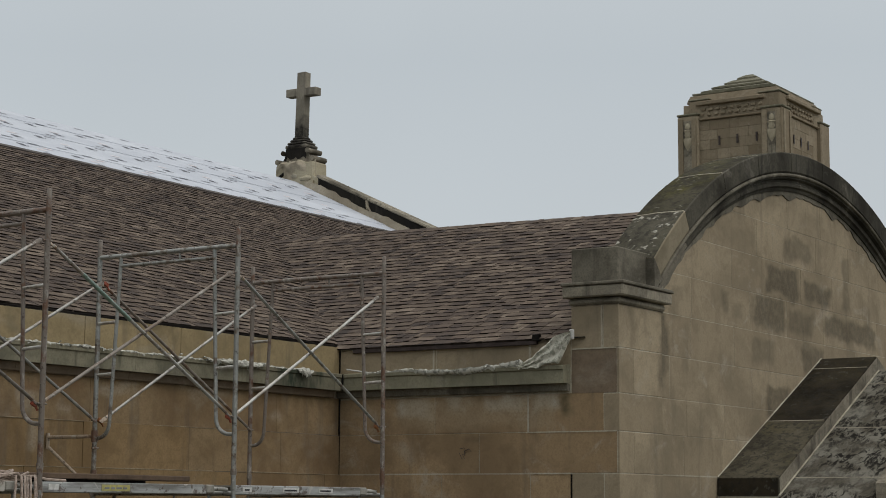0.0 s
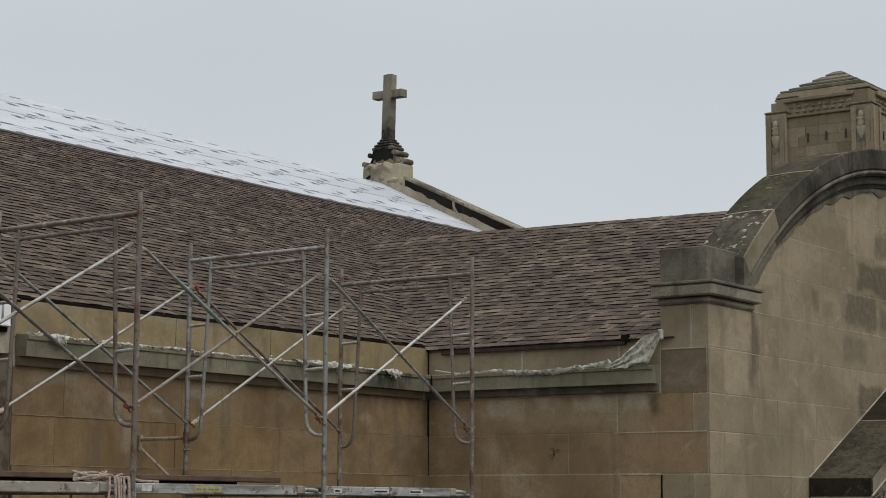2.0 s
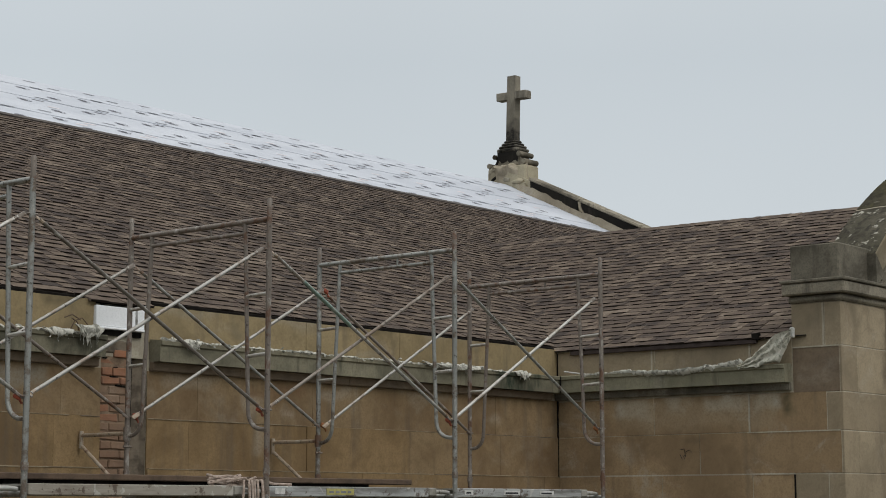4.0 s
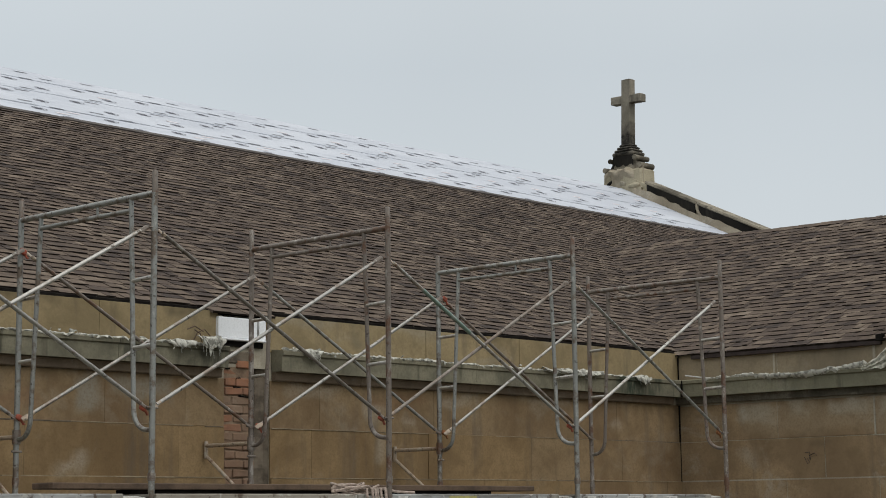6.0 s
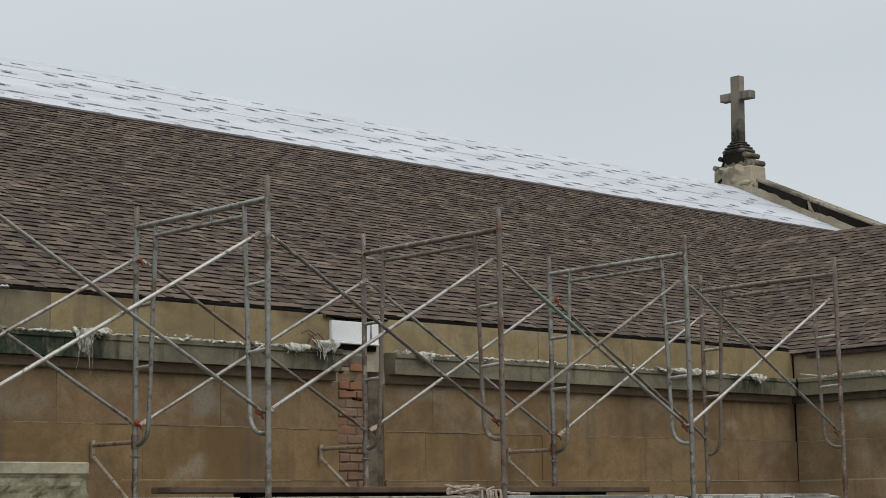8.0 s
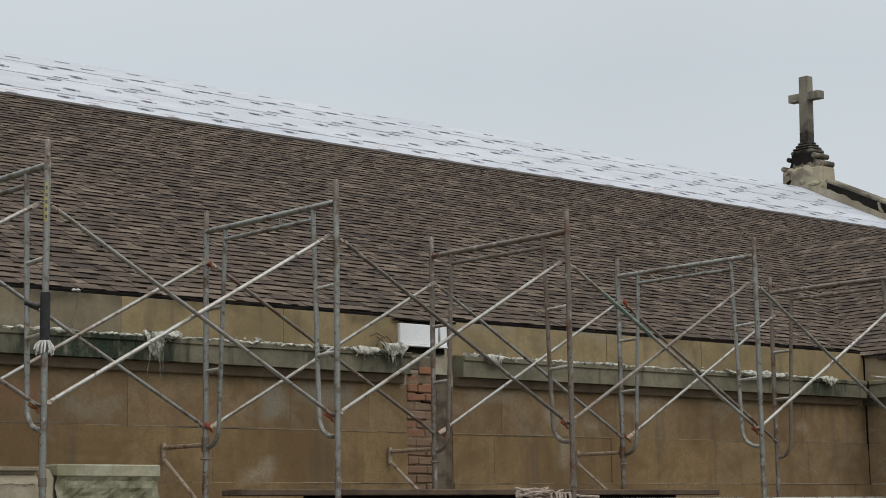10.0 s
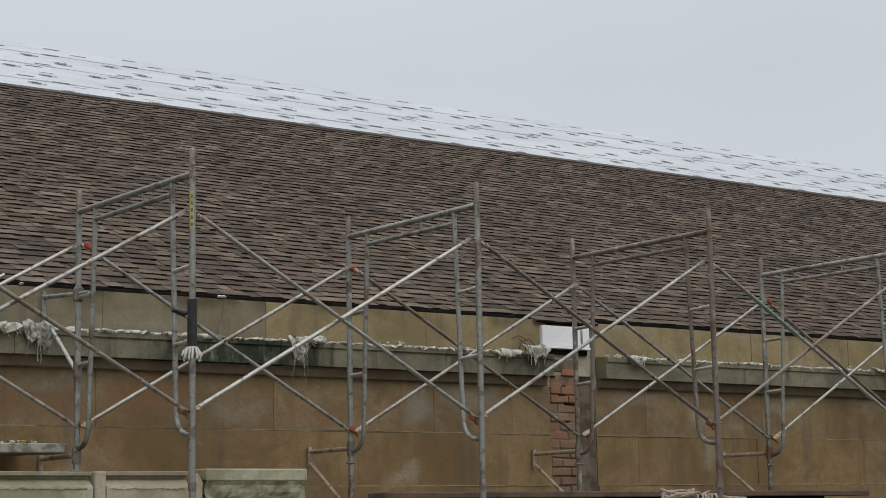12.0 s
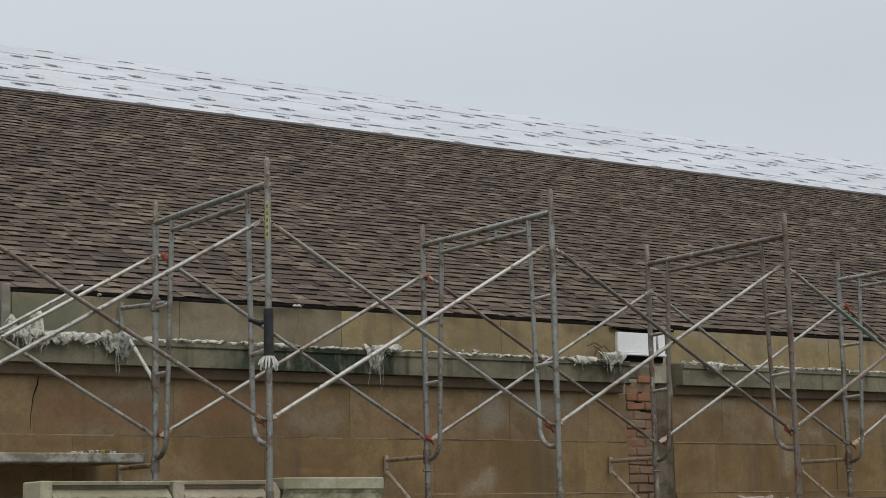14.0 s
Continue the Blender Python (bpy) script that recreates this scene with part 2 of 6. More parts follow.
STONE_BROWN = stone_mat("dark_brown_sandstone", (0.225, 0.170, 0.118), (0.185, 0.140, 0.096), (0.125, 0.096, 0.070), 0.3, 0.2, 0.8)
STONE_PALE = stone_mat("pale_stone", (0.46, 0.41, 0.30), (0.40, 0.35, 0.25), (0.30, 0.26, 0.19), 0.5, 0.2, grime=(0.09, 0.08, 0.06))
STONE_TOWER = stone_mat("tower_stone", (0.335, 0.278, 0.198), (0.185, 0.144, 0.096), (0.20, 0.165, 0.113), 0.3, 0.3, 1.0, blotch=0.5)
STONE_TOWER_ROOF = stone_mat("tower_roof_stone", (0.215, 0.20, 0.145), (0.17, 0.158, 0.112), (0.085, 0.083, 0.056), 0.5, 0.25, 0.6)
MORTAR = stone_mat("mortar", (0.48, 0.44, 0.35), (0.42, 0.38, 0.29), (0.24, 0.20, 0.15), 0.5, 0.2)


def lichen_mat(name, base, moss, spot_amount=0.6, moss_amount=0.5, spread=0.53):
    n = Nodes(name)
    col = n.mix(n.ramp(n.noise(2.2, 5, 0.65), 0.38, 0.66), rgb(*base), rgb(base[0] * 0.45, base[1] * 0.45, base[2] * 0.45))
    col = n.mix(n.times(n.ramp(n.noise(1.3, 4, 0.6, warp=0.8), 0.48, 0.66), moss_amount), col, rgb(*moss))
    spots = n.times(n.ramp(n.noise(15, 3, 0.5, warp=0.15), 0.58, 0.64), n.ramp(n.noise(3.4, 4, 0.6), spread, spread + 0.08))
    pit = n.noise(13, 7, 0.72, warp=0.8)
    col = n.mix(n.ramp(pit, 0.46, 0.62, 0.0, 0.7), col, rgb(0.03, 0.028, 0.024))
    col = n.mix(n.times(spots, spot_amount), col, rgb(0.42, 0.40, 0.34))
    n.bump(pit, 0.6, 0.015)
    return n.done(col, 0.92, spec=0.05)


COPING = lichen_mat("mossy_coping", (0.080, 0.072, 0.050), (0.078, 0.070, 0.026), 0.3, 0.8)
COPING_PALE = lichen_mat("lichen_spotted_coping", (0.105, 0.096, 0.073), (0.075, 0.068, 0.042), 0.9, 0.3, 0.46)
COPING_FACE = stone_mat("sooty_coping_face", (0.105, 0.096, 0.074), (0.068, 0.062, 0.048), (0.018, 0.016, 0.013), 0.85, 0.34, 1.0, grime=(0.028, 0.026, 0.022), blotch=0.8)
STONE_GREY = stone_mat("grey_weathered_stone", (0.32, 0.285, 0.22), (0.235, 0.205, 0.155), (0.06, 0.053, 0.042), 0.7, 0.45, grime=(0.035, 0.032, 0.026), blotch=0.8)
STONE_CROSS = stone_mat("grey_cross_stone", (0.37, 0.335, 0.27), (0.28, 0.25, 0.195), (0.09, 0.08, 0.063), 0.6, 0.45, grime=(0.05, 0.045, 0.036), blotch=0.6, axis="Y",
                        spots=((19.45, 19.95, 8.30, 8.80, (0.016, 0.015, 0.014), 1.0), (19.55, 19.72, 8.5, 9.0, (0.03, 0.028, 0.025), 0.6)))
STONE_CAP = stone_mat("dark_weathered_cap", (0.215, 0.193, 0.150), (0.150, 0.135, 0.104), (0.05, 0.045, 0.035), 0.6, 0.55, 0.6, grime=(0.035, 0.032, 0.026), blotch=0.85)
PORCH_SLAB = lichen_mat("lichen_slab", (0.118, 0.104, 0.074), (0.105, 0.09, 0.052), 0.12, 0.6)


def mottled_mat():
    """Stone slab under patchy pale and black crusts of lichen."""
    n = Nodes("mottled_slab")
    col = n.mix(n.ramp(n.noise(3.0, 5, 0.65), 0.4, 0.62), rgb(0.19, 0.178, 0.148), rgb(0.095, 0.085, 0.066))
    crust = n.ramp(n.noise(9.0, 6, 0.72, n.stretch(n.pos, (0.8, 1.6, 1.0)), warp=0.7), 0.475, 0.56)
    col = n.mix(n.times(crust, n.ramp(n.noise(1.6, 3), 0.36, 0.52, 0.35, 1.0)), col, rgb(0.020, 0.018, 0.015))
    n.bump(n.noise(18, 6, 0.7), 0.6, 0.015)
    return n.done(col, 0.93, spec=0.05)


MOTTLED = mottled_mat()
SOOT_STONE = lichen_mat("sooty_coping", (0.046, 0.038, 0.026), (0.056, 0.046, 0.027), 0.08, 0.5, 0.50)
SOOT = stone_mat("soot_crust", (0.016, 0.015, 0.014), (0.012, 0.011, 0.010), (0.030, 0.027, 0.022), 0.3, 0.10)


SHADES = [(0.0, (0.050, 0.041, 0.038)), (0.22, (0.080, 0.062, 0.053)), (0.45, (0.104, 0.080, 0.065)), (0.68, (0.130, 0.100, 0.079)),
          (0.85, (0.168, 0.132, 0.103)), (1.0, (0.215, 0.172, 0.136))]


def shade_value(n, own):
    """Blend of a tab's own shade with granule streaks along the courses and faint wide patches."""
    wide = n.ramp(n.noise(0.9, 4, 0.6), 0.36, 0.66, -0.10, 0.10)
    near = n.ramp(n.noise(4.0, 4, 0.65, n.stretch(n.pos, (1.0, 1.0, 9.0))), 0.32, 0.68, -0.2, 0.2)
    return n.plus(n.plus(n.times(own, 0.74), 0.10), n.plus(wide, near))


def shingle_mat():
    n = Nodes("asphalt_shingle")
    isl = n.plus(n.times(n.geo.outputs["Random Per Island"], 0.999), n.times(n.info.outputs["Random"], 0.0))
    col = n.steps(shade_value(n, isl), SHADES)
    grit = n.noise(140, 2, 0.7)
    col = n.mix(n.ramp(grit, 0.4, 0.75, 0.0, 0.25), col, rgb(0.17, 0.147, 0.125))
    n.bump(grit, 0.4, 0.004)
    return n.done(col, 0.95, spec=0.05)


SHINGLE = shingle_mat()



def shingle_one_mat():
    n = Nodes("asphalt_shingle_piece")
    col = n.steps(shade_value(n, n.info.outputs["Random"]), SHADES)
    grit = n.noise(140, 2, 0.7)
    col = n.mix(n.ramp(grit, 0.4, 0.75, 0.0, 0.25), col, rgb(0.17, 0.147, 0.125))
    n.bump(grit, 0.4, 0.004)
    return n.done(col, 0.95, spec=0.05)


SHINGLE_ONE = shingle_one_mat()


def plain_mat(name, c, c2, scale=6.0, rough=0.7, metal=0.0, bump=0.2, spec=0.3, lo=0.4, hi=0.65, fine=60):
    n = Nodes(name)
    col = n.mix(n.ramp(n.noise(scale, 5, 0.62), lo, hi), rgb(*c), rgb(*c2))
    g = n.noise(fine, 3, 0.6)
    col = n.mix(n.ramp(g, 0.4, 0.75, 0.0, 0.25), col, rgb(*[v * 0.6 for v in c2]))
    if bump:
        n.bump(n.plus(n.times(g, 0.4), n.noise(scale * 2, 4)), bump, 0.006)
    return n.done(col, rough, metal, spec)


def tube_mat(name, c, rust, amount=0.5, metal=0.65):
    """Old painted and galvanised scaffold tube: dull grey with rust and plaster splashes."""
    n = Nodes(name)
    own = n.times(n.info.outputs["Random"], 0.35)
    col = n.mix(own, rgb(*c), rgb(c[0] * 0.6, c[1] * 0.58, c[2] * 0.55))
    col = n.mix(n.times(n.ramp(n.noise(7, 6, 0.72), 0.50, 0.62), amount), col, rgb(*rust))
    col = n.mix(n.times(n.ramp(n.noise(14, 4, 0.7, n.stretch(n.pos, (1, 1, 0.6))), 0.55, 0.66), 0.4), col, rgb(0.52, 0.50, 0.45))
    col = n.mix(n.times(n.ramp(n.noise(26, 3, 0.7), 0.60, 0.66), 0.75), col, rgb(0.05, 0.035, 0.025))
    n.bump(n.noise(40, 3), 0.15, 0.003)
    return n.done(col, 0.48, metal, 0.4)


TUBE = tube_mat("galvanised_tube", (0.305, 0.308, 0.288), (0.12, 0.075, 0.045), 0.75)
TUBE_RUST = tube_mat("rusty_tube", (0.19, 0.160, 0.135), (0.12, 0.06, 0.034), 0.9, 0.25)
TUBE_SPLASH = tube_mat("splashed_rusty_tube", (0.40, 0.32, 0.24), (0.13, 0.065, 0.035), 0.8, 0.1)
TUBE_PALE = tube_mat("bright_tube", (0.50, 0.488, 0.455), (0.22, 0.165, 0.115), 0.55)
TUBE_BROWN = tube_mat("brown_tube", (0.235, 0.205, 0.175), (0.13, 0.08, 0.05), 0.6, 0.3)
TUBE_DARK = tube_mat("dark_rusty_tube", (0.15, 0.132, 0.112), (0.095, 0.06, 0.04), 0.6, 0.3)
TUBE_MID = tube_mat("dull_tube", (0.37, 0.36, 0.335), (0.18, 0.12, 0.08), 0.65)
TUBE_GREEN = tube_mat("green_tube", (0.21, 0.29, 0.245), (0.28, 0.29, 0.27), 0.5)
RED = plain_mat("red_paint", (0.36, 0.085, 0.05), (0.19, 0.06, 0.035), 24, 0.7)
ORANGE_RUST = plain_mat("orange_rust", (0.30, 0.12, 0.045), (0.16, 0.07, 0.03), 20, 0.8)


def deck_mat(name, c, dirt, splash):
    """Worn deck rail: long dirty smears, rust and pale splashes."""
    n = Nodes(name)
    col = n.mix(n.ramp(n.noise(1.6, 5, 0.65, n.stretch(n.pos, (1.0, 3.0, 9.0))), 0.42, 0.64), rgb(*c), rgb(*dirt))
    col = n.mix(n.times(n.ramp(n.noise(11, 5, 0.7), 0.56, 0.63), 0.8), col, rgb(0.09, 0.06, 0.042))
    col = n.mix(n.times(n.ramp(n.noise(7, 5, 0.7, warp=0.8), 0.57, 0.62), splash), col, rgb(0.55, 0.53, 0.48))
    n.bump(n.noise(30, 4), 0.2, 0.004)
    return n.done(col, 0.6, 0.3)


ALU = deck_mat("aluminium_deck_rail", (0.40, 0.405, 0.395), (0.19, 0.185, 0.17), 0.6)
DECK_OLD = deck_mat("old_deck_rail", (0.34, 0.31, 0.26), (0.19, 0.155, 0.12), 0.6)
CHASE = plain_mat("crumbled_bedding", (0.255, 0.180, 0.120), (0.135, 0.092, 0.062), 9, 0.95, bump=0.8, fine=30)
CEMENT = plain_mat("rough_cement", (0.19, 0.155, 0.115), (0.085, 0.068, 0.05), 7, 0.95, bump=0.8, fine=30)
MORTAR_OLD = plain_mat("old_tan_mortar", (0.30, 0.245, 0.165), (0.18, 0.14, 0.09), 5, 0.95, bump=0.5, fine=40)
LABEL = plain_mat("yellow_label", (0.46, 0.41, 0.13), (0.33, 0.30, 0.13), 20, 0.6, bump=0)
INK = plain_mat("black_ink", (0.02, 0.02, 0.022), (0.035, 0.035, 0.035), 10, 0.6, bump=0)
GREY_INK = plain_mat("grey_print", (0.08, 0.08, 0.10), (0.14, 0.14, 0.165), 3, 0.7, bump=0)
MID_INK = plain_mat("mid_grey_print", (0.16, 0.165, 0.19), (0.25, 0.255, 0.28), 3, 0.7, bump=0)
PINK_INK = plain_mat("pink_print", (0.68, 0.60, 0.60), (0.70, 0.66, 0.68), 3, 0.7, bump=0)
TAPE = plain_mat("black_tape", (0.018, 0.018, 0.02), (0.03, 0.03, 0.032), 20, 0.5)
PAPER = plain_mat("white_cloth", (0.62, 0.61, 0.58), (0.45, 0.44, 0.41), 20, 0.9)
WHITE = plain_mat("white_coil_metal", (0.84, 0.85, 0.86), (0.78, 0.79, 0.80), 2, 0.45, bump=0.05)
STRIP = plain_mat("starter_strip", (0.098, 0.084, 0.075), (0.066, 0.056, 0.051), 2.5, 0.95, fine=120)
# black asphalt cut edges, dark enough to carry each course's shadow line too
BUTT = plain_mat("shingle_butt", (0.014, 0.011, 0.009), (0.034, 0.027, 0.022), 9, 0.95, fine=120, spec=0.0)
DRIP = plain_mat("brown_drip_edge", (0.035, 0.024, 0.021), (0.055, 0.040, 0.036), 8, 0.5)
# near-black for gaps and open joints, also painted in for the eave's shade
DARK = plain_mat("near_black", (0.011, 0.010, 0.009), (0.02, 0.018, 0.016), 8, 0.9, spec=0.0)
PLANK = plain_mat("scaffold_plank_wood", (0.125, 0.085, 0.058), (0.066, 0.045, 0.032), 5, 0.85)
PLANK_GREY = plain_mat("weathered_plank", (0.30, 0.285, 0.25), (0.19, 0.175, 0.145), 6, 0.9)
PLANK_SPLASH = plain_mat("mortar_splashed_plank", (0.36, 0.345, 0.30), (0.17, 0.155, 0.125), 11, 0.9, bump=0.6, fine=40, lo=0.42, hi=0.6)
ROPE = plain_mat("hemp_rope", (0.42, 0.34, 0.285), (0.28, 0.215, 0.175), 30, 0.95)
RAG = plain_mat("torn_membrane", (0.55, 0.535, 0.47), (0.25, 0.245, 0.21), 22, 0.95, bump=0.8, fine=45, lo=0.47, hi=0.58)
RAG_OLD = plain_mat("grey_torn_membrane", (0.34, 0.34, 0.30), (0.13, 0.13, 0.11), 20, 0.95, bump=0.8, fine=45)
SAIL = plain_mat("dusty_netting", (0.56, 0.54, 0.46), (0.30, 0.295, 0.24), 18, 0.95, bump=0.9, fine=80, lo=0.47, hi=0.57)
BRICK = stone_mat("red_brick", (0.37, 0.165, 0.09), (0.275, 0.125, 0.07), (0.24, 0.145, 0.10), 0.3, 0.25, 1.0)
BRICK_PALE = stone_mat("dusty_brick", (0.30, 0.195, 0.130), (0.245, 0.15, 0.10), (0.19, 0.13, 0.09), 0.3, 0.4, 1.0)
LIME = stone_mat("lime_dressed_stone", (0.46, 0.425, 0.315), (0.385, 0.355, 0.255), (0.23, 0.215, 0.135), 0.6, 0.6, 0.8, grime=(0.15, 0.145, 0.07), bloom_at=(0.5, 0.62), bloom_col=(0.46, 0.45, 0.37))
LIME_OLD = stone_mat("worn_cut_stone", (0.46, 0.40, 0.305), (0.385, 0.33, 0.25), (0.25, 0.21, 0.15), 0.5, 0.6, 0.8, grime=(0.15, 0.125, 0.095), bloom_at=(0.5, 0.62))
LIME_MOSS = plain_mat("mossy_broken_stone", (0.30, 0.285, 0.20), (0.17, 0.16, 0.10), 9, 0.95, bump=0.8, fine=40)
COPPER = stone_mat("stained_gutter_stone", (0.275, 0.255, 0.18), (0.235, 0.215, 0.15), (0.14, 0.135, 0.095), 0.85, 0.3, grime=(0.06, 0.06, 0.043))
GROUND = plain_mat("trodden_ground", (0.12, 0.105, 0.08), (0.075, 0.075, 0.045), 0.6, 0.95, fine=8)
DEBRIS_Y = plain_mat("yellow_scrap", (0.45, 0.33, 0.06), (0.30, 0.22, 0.05), 30, 0.8)


def membrane_mat():
    n = Nodes("white_underlayment")
    wav = n.noise(0.8, 4, 0.6, n.stretch(n.pos, (0.6, 2.0, 2.0)))
    col = n.mix(n.ramp(wav, 0.35, 0.65), rgb(0.53, 0.552, 0.60), rgb(0.455, 0.478, 0.53))
    n.bump(n.noise(3.0, 5, 0.65, n.stretch(n.pos, (0.5, 2.0, 2.0))), 0.6, 0.04)
    return n.done(col, 0.55, spec=0.3)


MEMBRANE = membrane_mat()


# ---- mesh helpers ----
class Geo:
    """Collects vertices and faces for one mesh; each face keeps a material slot."""

    def __init__(self):
        self.v, self.f, self.m = [], [], []

    def add(self, verts, faces, slot=0):
        k = len(self.v)
        self.v += [tuple(p) for p in verts]
        self.f += [tuple(i + k for i in f) for f in faces]
        self.m += [slot] * len(faces)
        return self

    def box(self, x0, x1, y0, y1, z0, z1, c=0.0, slot=0):
        """A box, its edges cut back by c."""
        if c <= 0:
            p = [(x, y, z) for z in (z0, z1) for y in (y0, y1) for x in (x0, x1)]
            return self.add(p, [(0, 2, 3, 1), (4, 5, 7, 6), (0, 1, 5, 4), (2, 6, 7, 3), (0, 4, 6, 2), (1, 3, 7, 5)], slot)
        lo, hi, p = (x0, y0, z0), (x1, y1, z1), []
        corner = {}
        for i in range(8):
            s = [(i >> a) & 1 for a in range(3)]
            for a in range(3):
                q = [hi[b] if s[b] else lo[b] for b in range(3)]
                for b in range(3):
                    if b != a:
                        q[b] += -c if s[b] else c
                corner[i, a] = len(p)
                p.append(q)
        fs = []
        for a in range(3):
            b, d = (a + 1) % 3, (a + 2) % 3
            for s in (0, 1):
                r = [(s << a) | (u << b) | (w << d) for u, w in ((0, 0), (1, 0), (1, 1), (0, 1))]
                r = r if s else r[::-1]
                fs.append([corner[i, a] for i in r])
            for u, w in ((0, 0), (0, 1), (1, 0), (1, 1)):
                i, j = (u << b) | (w << d), (1 << a) | (u << b) | (w << d)
                q = [corner[i, b], corner[j, b], corner[j, d], corner[i, d]]
                fs.append(q if u == w else q[::-1])
        for i in range(8):
            q = [corner[i, 0], corner[i, 1], corner[i, 2]]
            odd = bin(i).count("1") % 2
            fs.append(q if odd else q[::-1])
        return self.add(p, fs, slot)

    def sweep(self, pts, r, n=10, slot=0, closed=False, caps=True, flat=1.0):
        """A tube of radius r (a number, or one for each point) along pts."""
        pts = [Vector(p) for p in pts]
        m = len(pts)
        rings, up = [], None
        for i, p in enumerate(pts):
            a = pts[(i - 1) % m] if closed or i else p
            b = pts[(i + 1) % m] if closed or i < m - 1 else p
            d = (b - a).normalized()
            if up is None:
                up = d.orthogonal().normalized()
            up = (up - d * up.dot(d)).normalized()
            side = d.cross(up)
            rr = r[i] if isinstance(r, (list, tuple)) else r
            rings.append([p + rr * (math.cos(2 * math.pi * k / n) * up + flat * math.sin(2 * math.pi * k / n) * side) for k in range(n)])
        vs = [q for ring in rings for q in ring]
        fs = []
        for i in range(m if closed else m - 1):
            j = (i + 1) % m
            for k in range(n):
                fs.append((i * n + k, i * n + (k + 1) % n, j * n + (k + 1) % n, j * n + k))
        if caps and not closed:
            fs += [tuple(range(n))[::-1], tuple((m - 1) * n + k for k in range(n))]
        return self.add(vs, fs, slot)

    def tube(self, p, q, r, n=10, slot=0):
        return self.sweep([p, q], r, n, slot)

    def prism(self, poly, axis, a, b, slot=0):
        """A polygon (points in the two other axes, in order) drawn out from a to b along axis."""
        def at(u, w, t):
            return {"x": (t, u, w), "y": (u, t, w), "z": (u, w, t)}[axis]
        n = len(poly)
        vs = [at(u, w, a) for u, w in poly] + [at(u, w, b) for u, w in poly]
        fs = [tuple(range(n)), tuple(range(2 * n - 1, n - 1, -1))]
        fs += [(i, n + i, n + (i + 1) % n, (i + 1) % n) for i in range(n)]
        return self.add(vs, fs, slot)

    def mesh(self, name, mats, smooth=0.0):
        me = bpy.data.meshes.new(name)
        me.from_pydata(self.v, [], self.f)
        for mt in mats if isinstance(mats, (list, tuple)) else [mats]:
            me.materials.append(mt)
        if isinstance(mats, (list, tuple)):
            me.polygons.foreach_set("material_index", self.m)
        me.update()
        bm = bmesh.new()
        bm.from_mesh(me)
        bmesh.ops.recalc_face_normals(bm, faces=bm.faces)
        bm.to_mesh(me)
        bm.free()
        if smooth:
            me.shade_smooth()
            me.set_sharp_from_angle(angle=radians(smooth))
        return me


def part(name, geo, material, parent=None, label="", smooth=0.0):
    me = geo if isinstance(geo, bpy.types.Mesh) else geo.mesh(name, material, smooth)
    ob = new(name, me)
    if parent is not None:
        ob.parent = parent
    if label:
        tagged(ob, label)
    return ob


def thing(name, at, label, category, group="", kind=""):
    ob = new(name)
    ob.empty_display_size = 0.2
    ob.matrix_basis = pose(*at)
    return tagged(ob, label, category, group, kind)


def structure(name, geo, material, label, category, smooth=0.0):
    return tagged(part(name, geo, material, None, "", smooth), label, category, "", "structure")


def jitter(p, amount, scale=3.0):
    q = noise.noise_vector(Vector(p) * scale)
    return (p[0] + amount * q[0], p[1] + amount * q[1], p[2] + amount * q[2])


rnd = random.Random(11)

# ---- plan ----
WALL_Y, CORNER_X, GABLE_Y = 10.30, 15.82, 7.00   # nave wall, wing's side wall, wing's gable wall
EAVE_Z, PITCH = 3.30, radians(25)
FRIEZE_Z = 3.308                                 # top of the nave's frieze, in front of the shingles
TP, CP, SP = math.tan(PITCH), math.cos(PITCH), math.sin(PITCH)
RIDGE_Y, END_X = 19.66, 27.10                    # nave ridge, inner face of its end parapet
RIDGE_Z = EAVE_Z + (RIDGE_Y - WALL_Y) * TP
WING_X = 19.85                                   # wing ridge
WING_Z = EAVE_Z + (WING_X - CORNER_X) * TP
WEST_X = -4.0
ARCH = (20.78, -0.60)                            # centre of the gable's round head, x and z
R_OUT, R_MID, R_IN = 6.42, 6.17, 5.98
FRAMES = [3.006, 5.140, 7.256, 9.390, 11.525, 13.610]
FRONT_Y, REAR_Y = 8.20, 9.72
LIFT = 1.88                                      # foot of the upper scaffold lift

# ---- ground ----
g = Geo()
g.add([(-2500, -2500, 0), (2500, -2500, 0), (2500, 2500, 0), (-2500, 2500, 0)], [(0, 1, 2, 3)])
structure("ground", g, GROUND, "trodden earth and thin grass round the church", "ground")


# ---- nave wall ----
def stones(parent, rows, place, material, joint=0.002, cut=0.003, name="stone"):
    """Ashlar blocks: rows of (z0, z1, joints along the wall); place(a0, a1, z0, z1, out) gives the box."""
    for z0, z1, cuts in rows:
        for a0, a1 in zip(cuts, cuts[1:]):
            out = rnd.uniform(-0.003, 0.004)
            gg = Geo().box(*place(a0 + joint, a1 - joint, z0 + joint, z1 - joint, out), c=cut)
            part(name, gg, material, parent)


def run(a, b, first, step, wobble=0.0):
    xs = [a]
    x = first
    while x < b - 0.2:
        if x > a + 0.2:
            xs.append(x + rnd.uniform(-wobble, wobble))
        x += step
    return xs + [b]


SLOT = (9.60, 10.09)    # the open chase in the wall, where a downpipe was taken out
g = Geo()
g.box(WEST_X, SLOT[0], WALL_Y + 0.005, WALL_Y + 0.5, 0, 2.86)
g.box(SLOT[1], CORNER_X + 0.02, WALL_Y + 0.005, WALL_Y + 0.5, 0, 2.86)
g.box(SLOT[0], SLOT[1], WALL_Y + 0.2, WALL_Y + 0.5, 0, 2.86)
g.box(WEST_X, CORNER_X + 0.02, WALL_Y + 0.012, WALL_Y + 0.5, 2.86, EAVE_Z - 0.02)
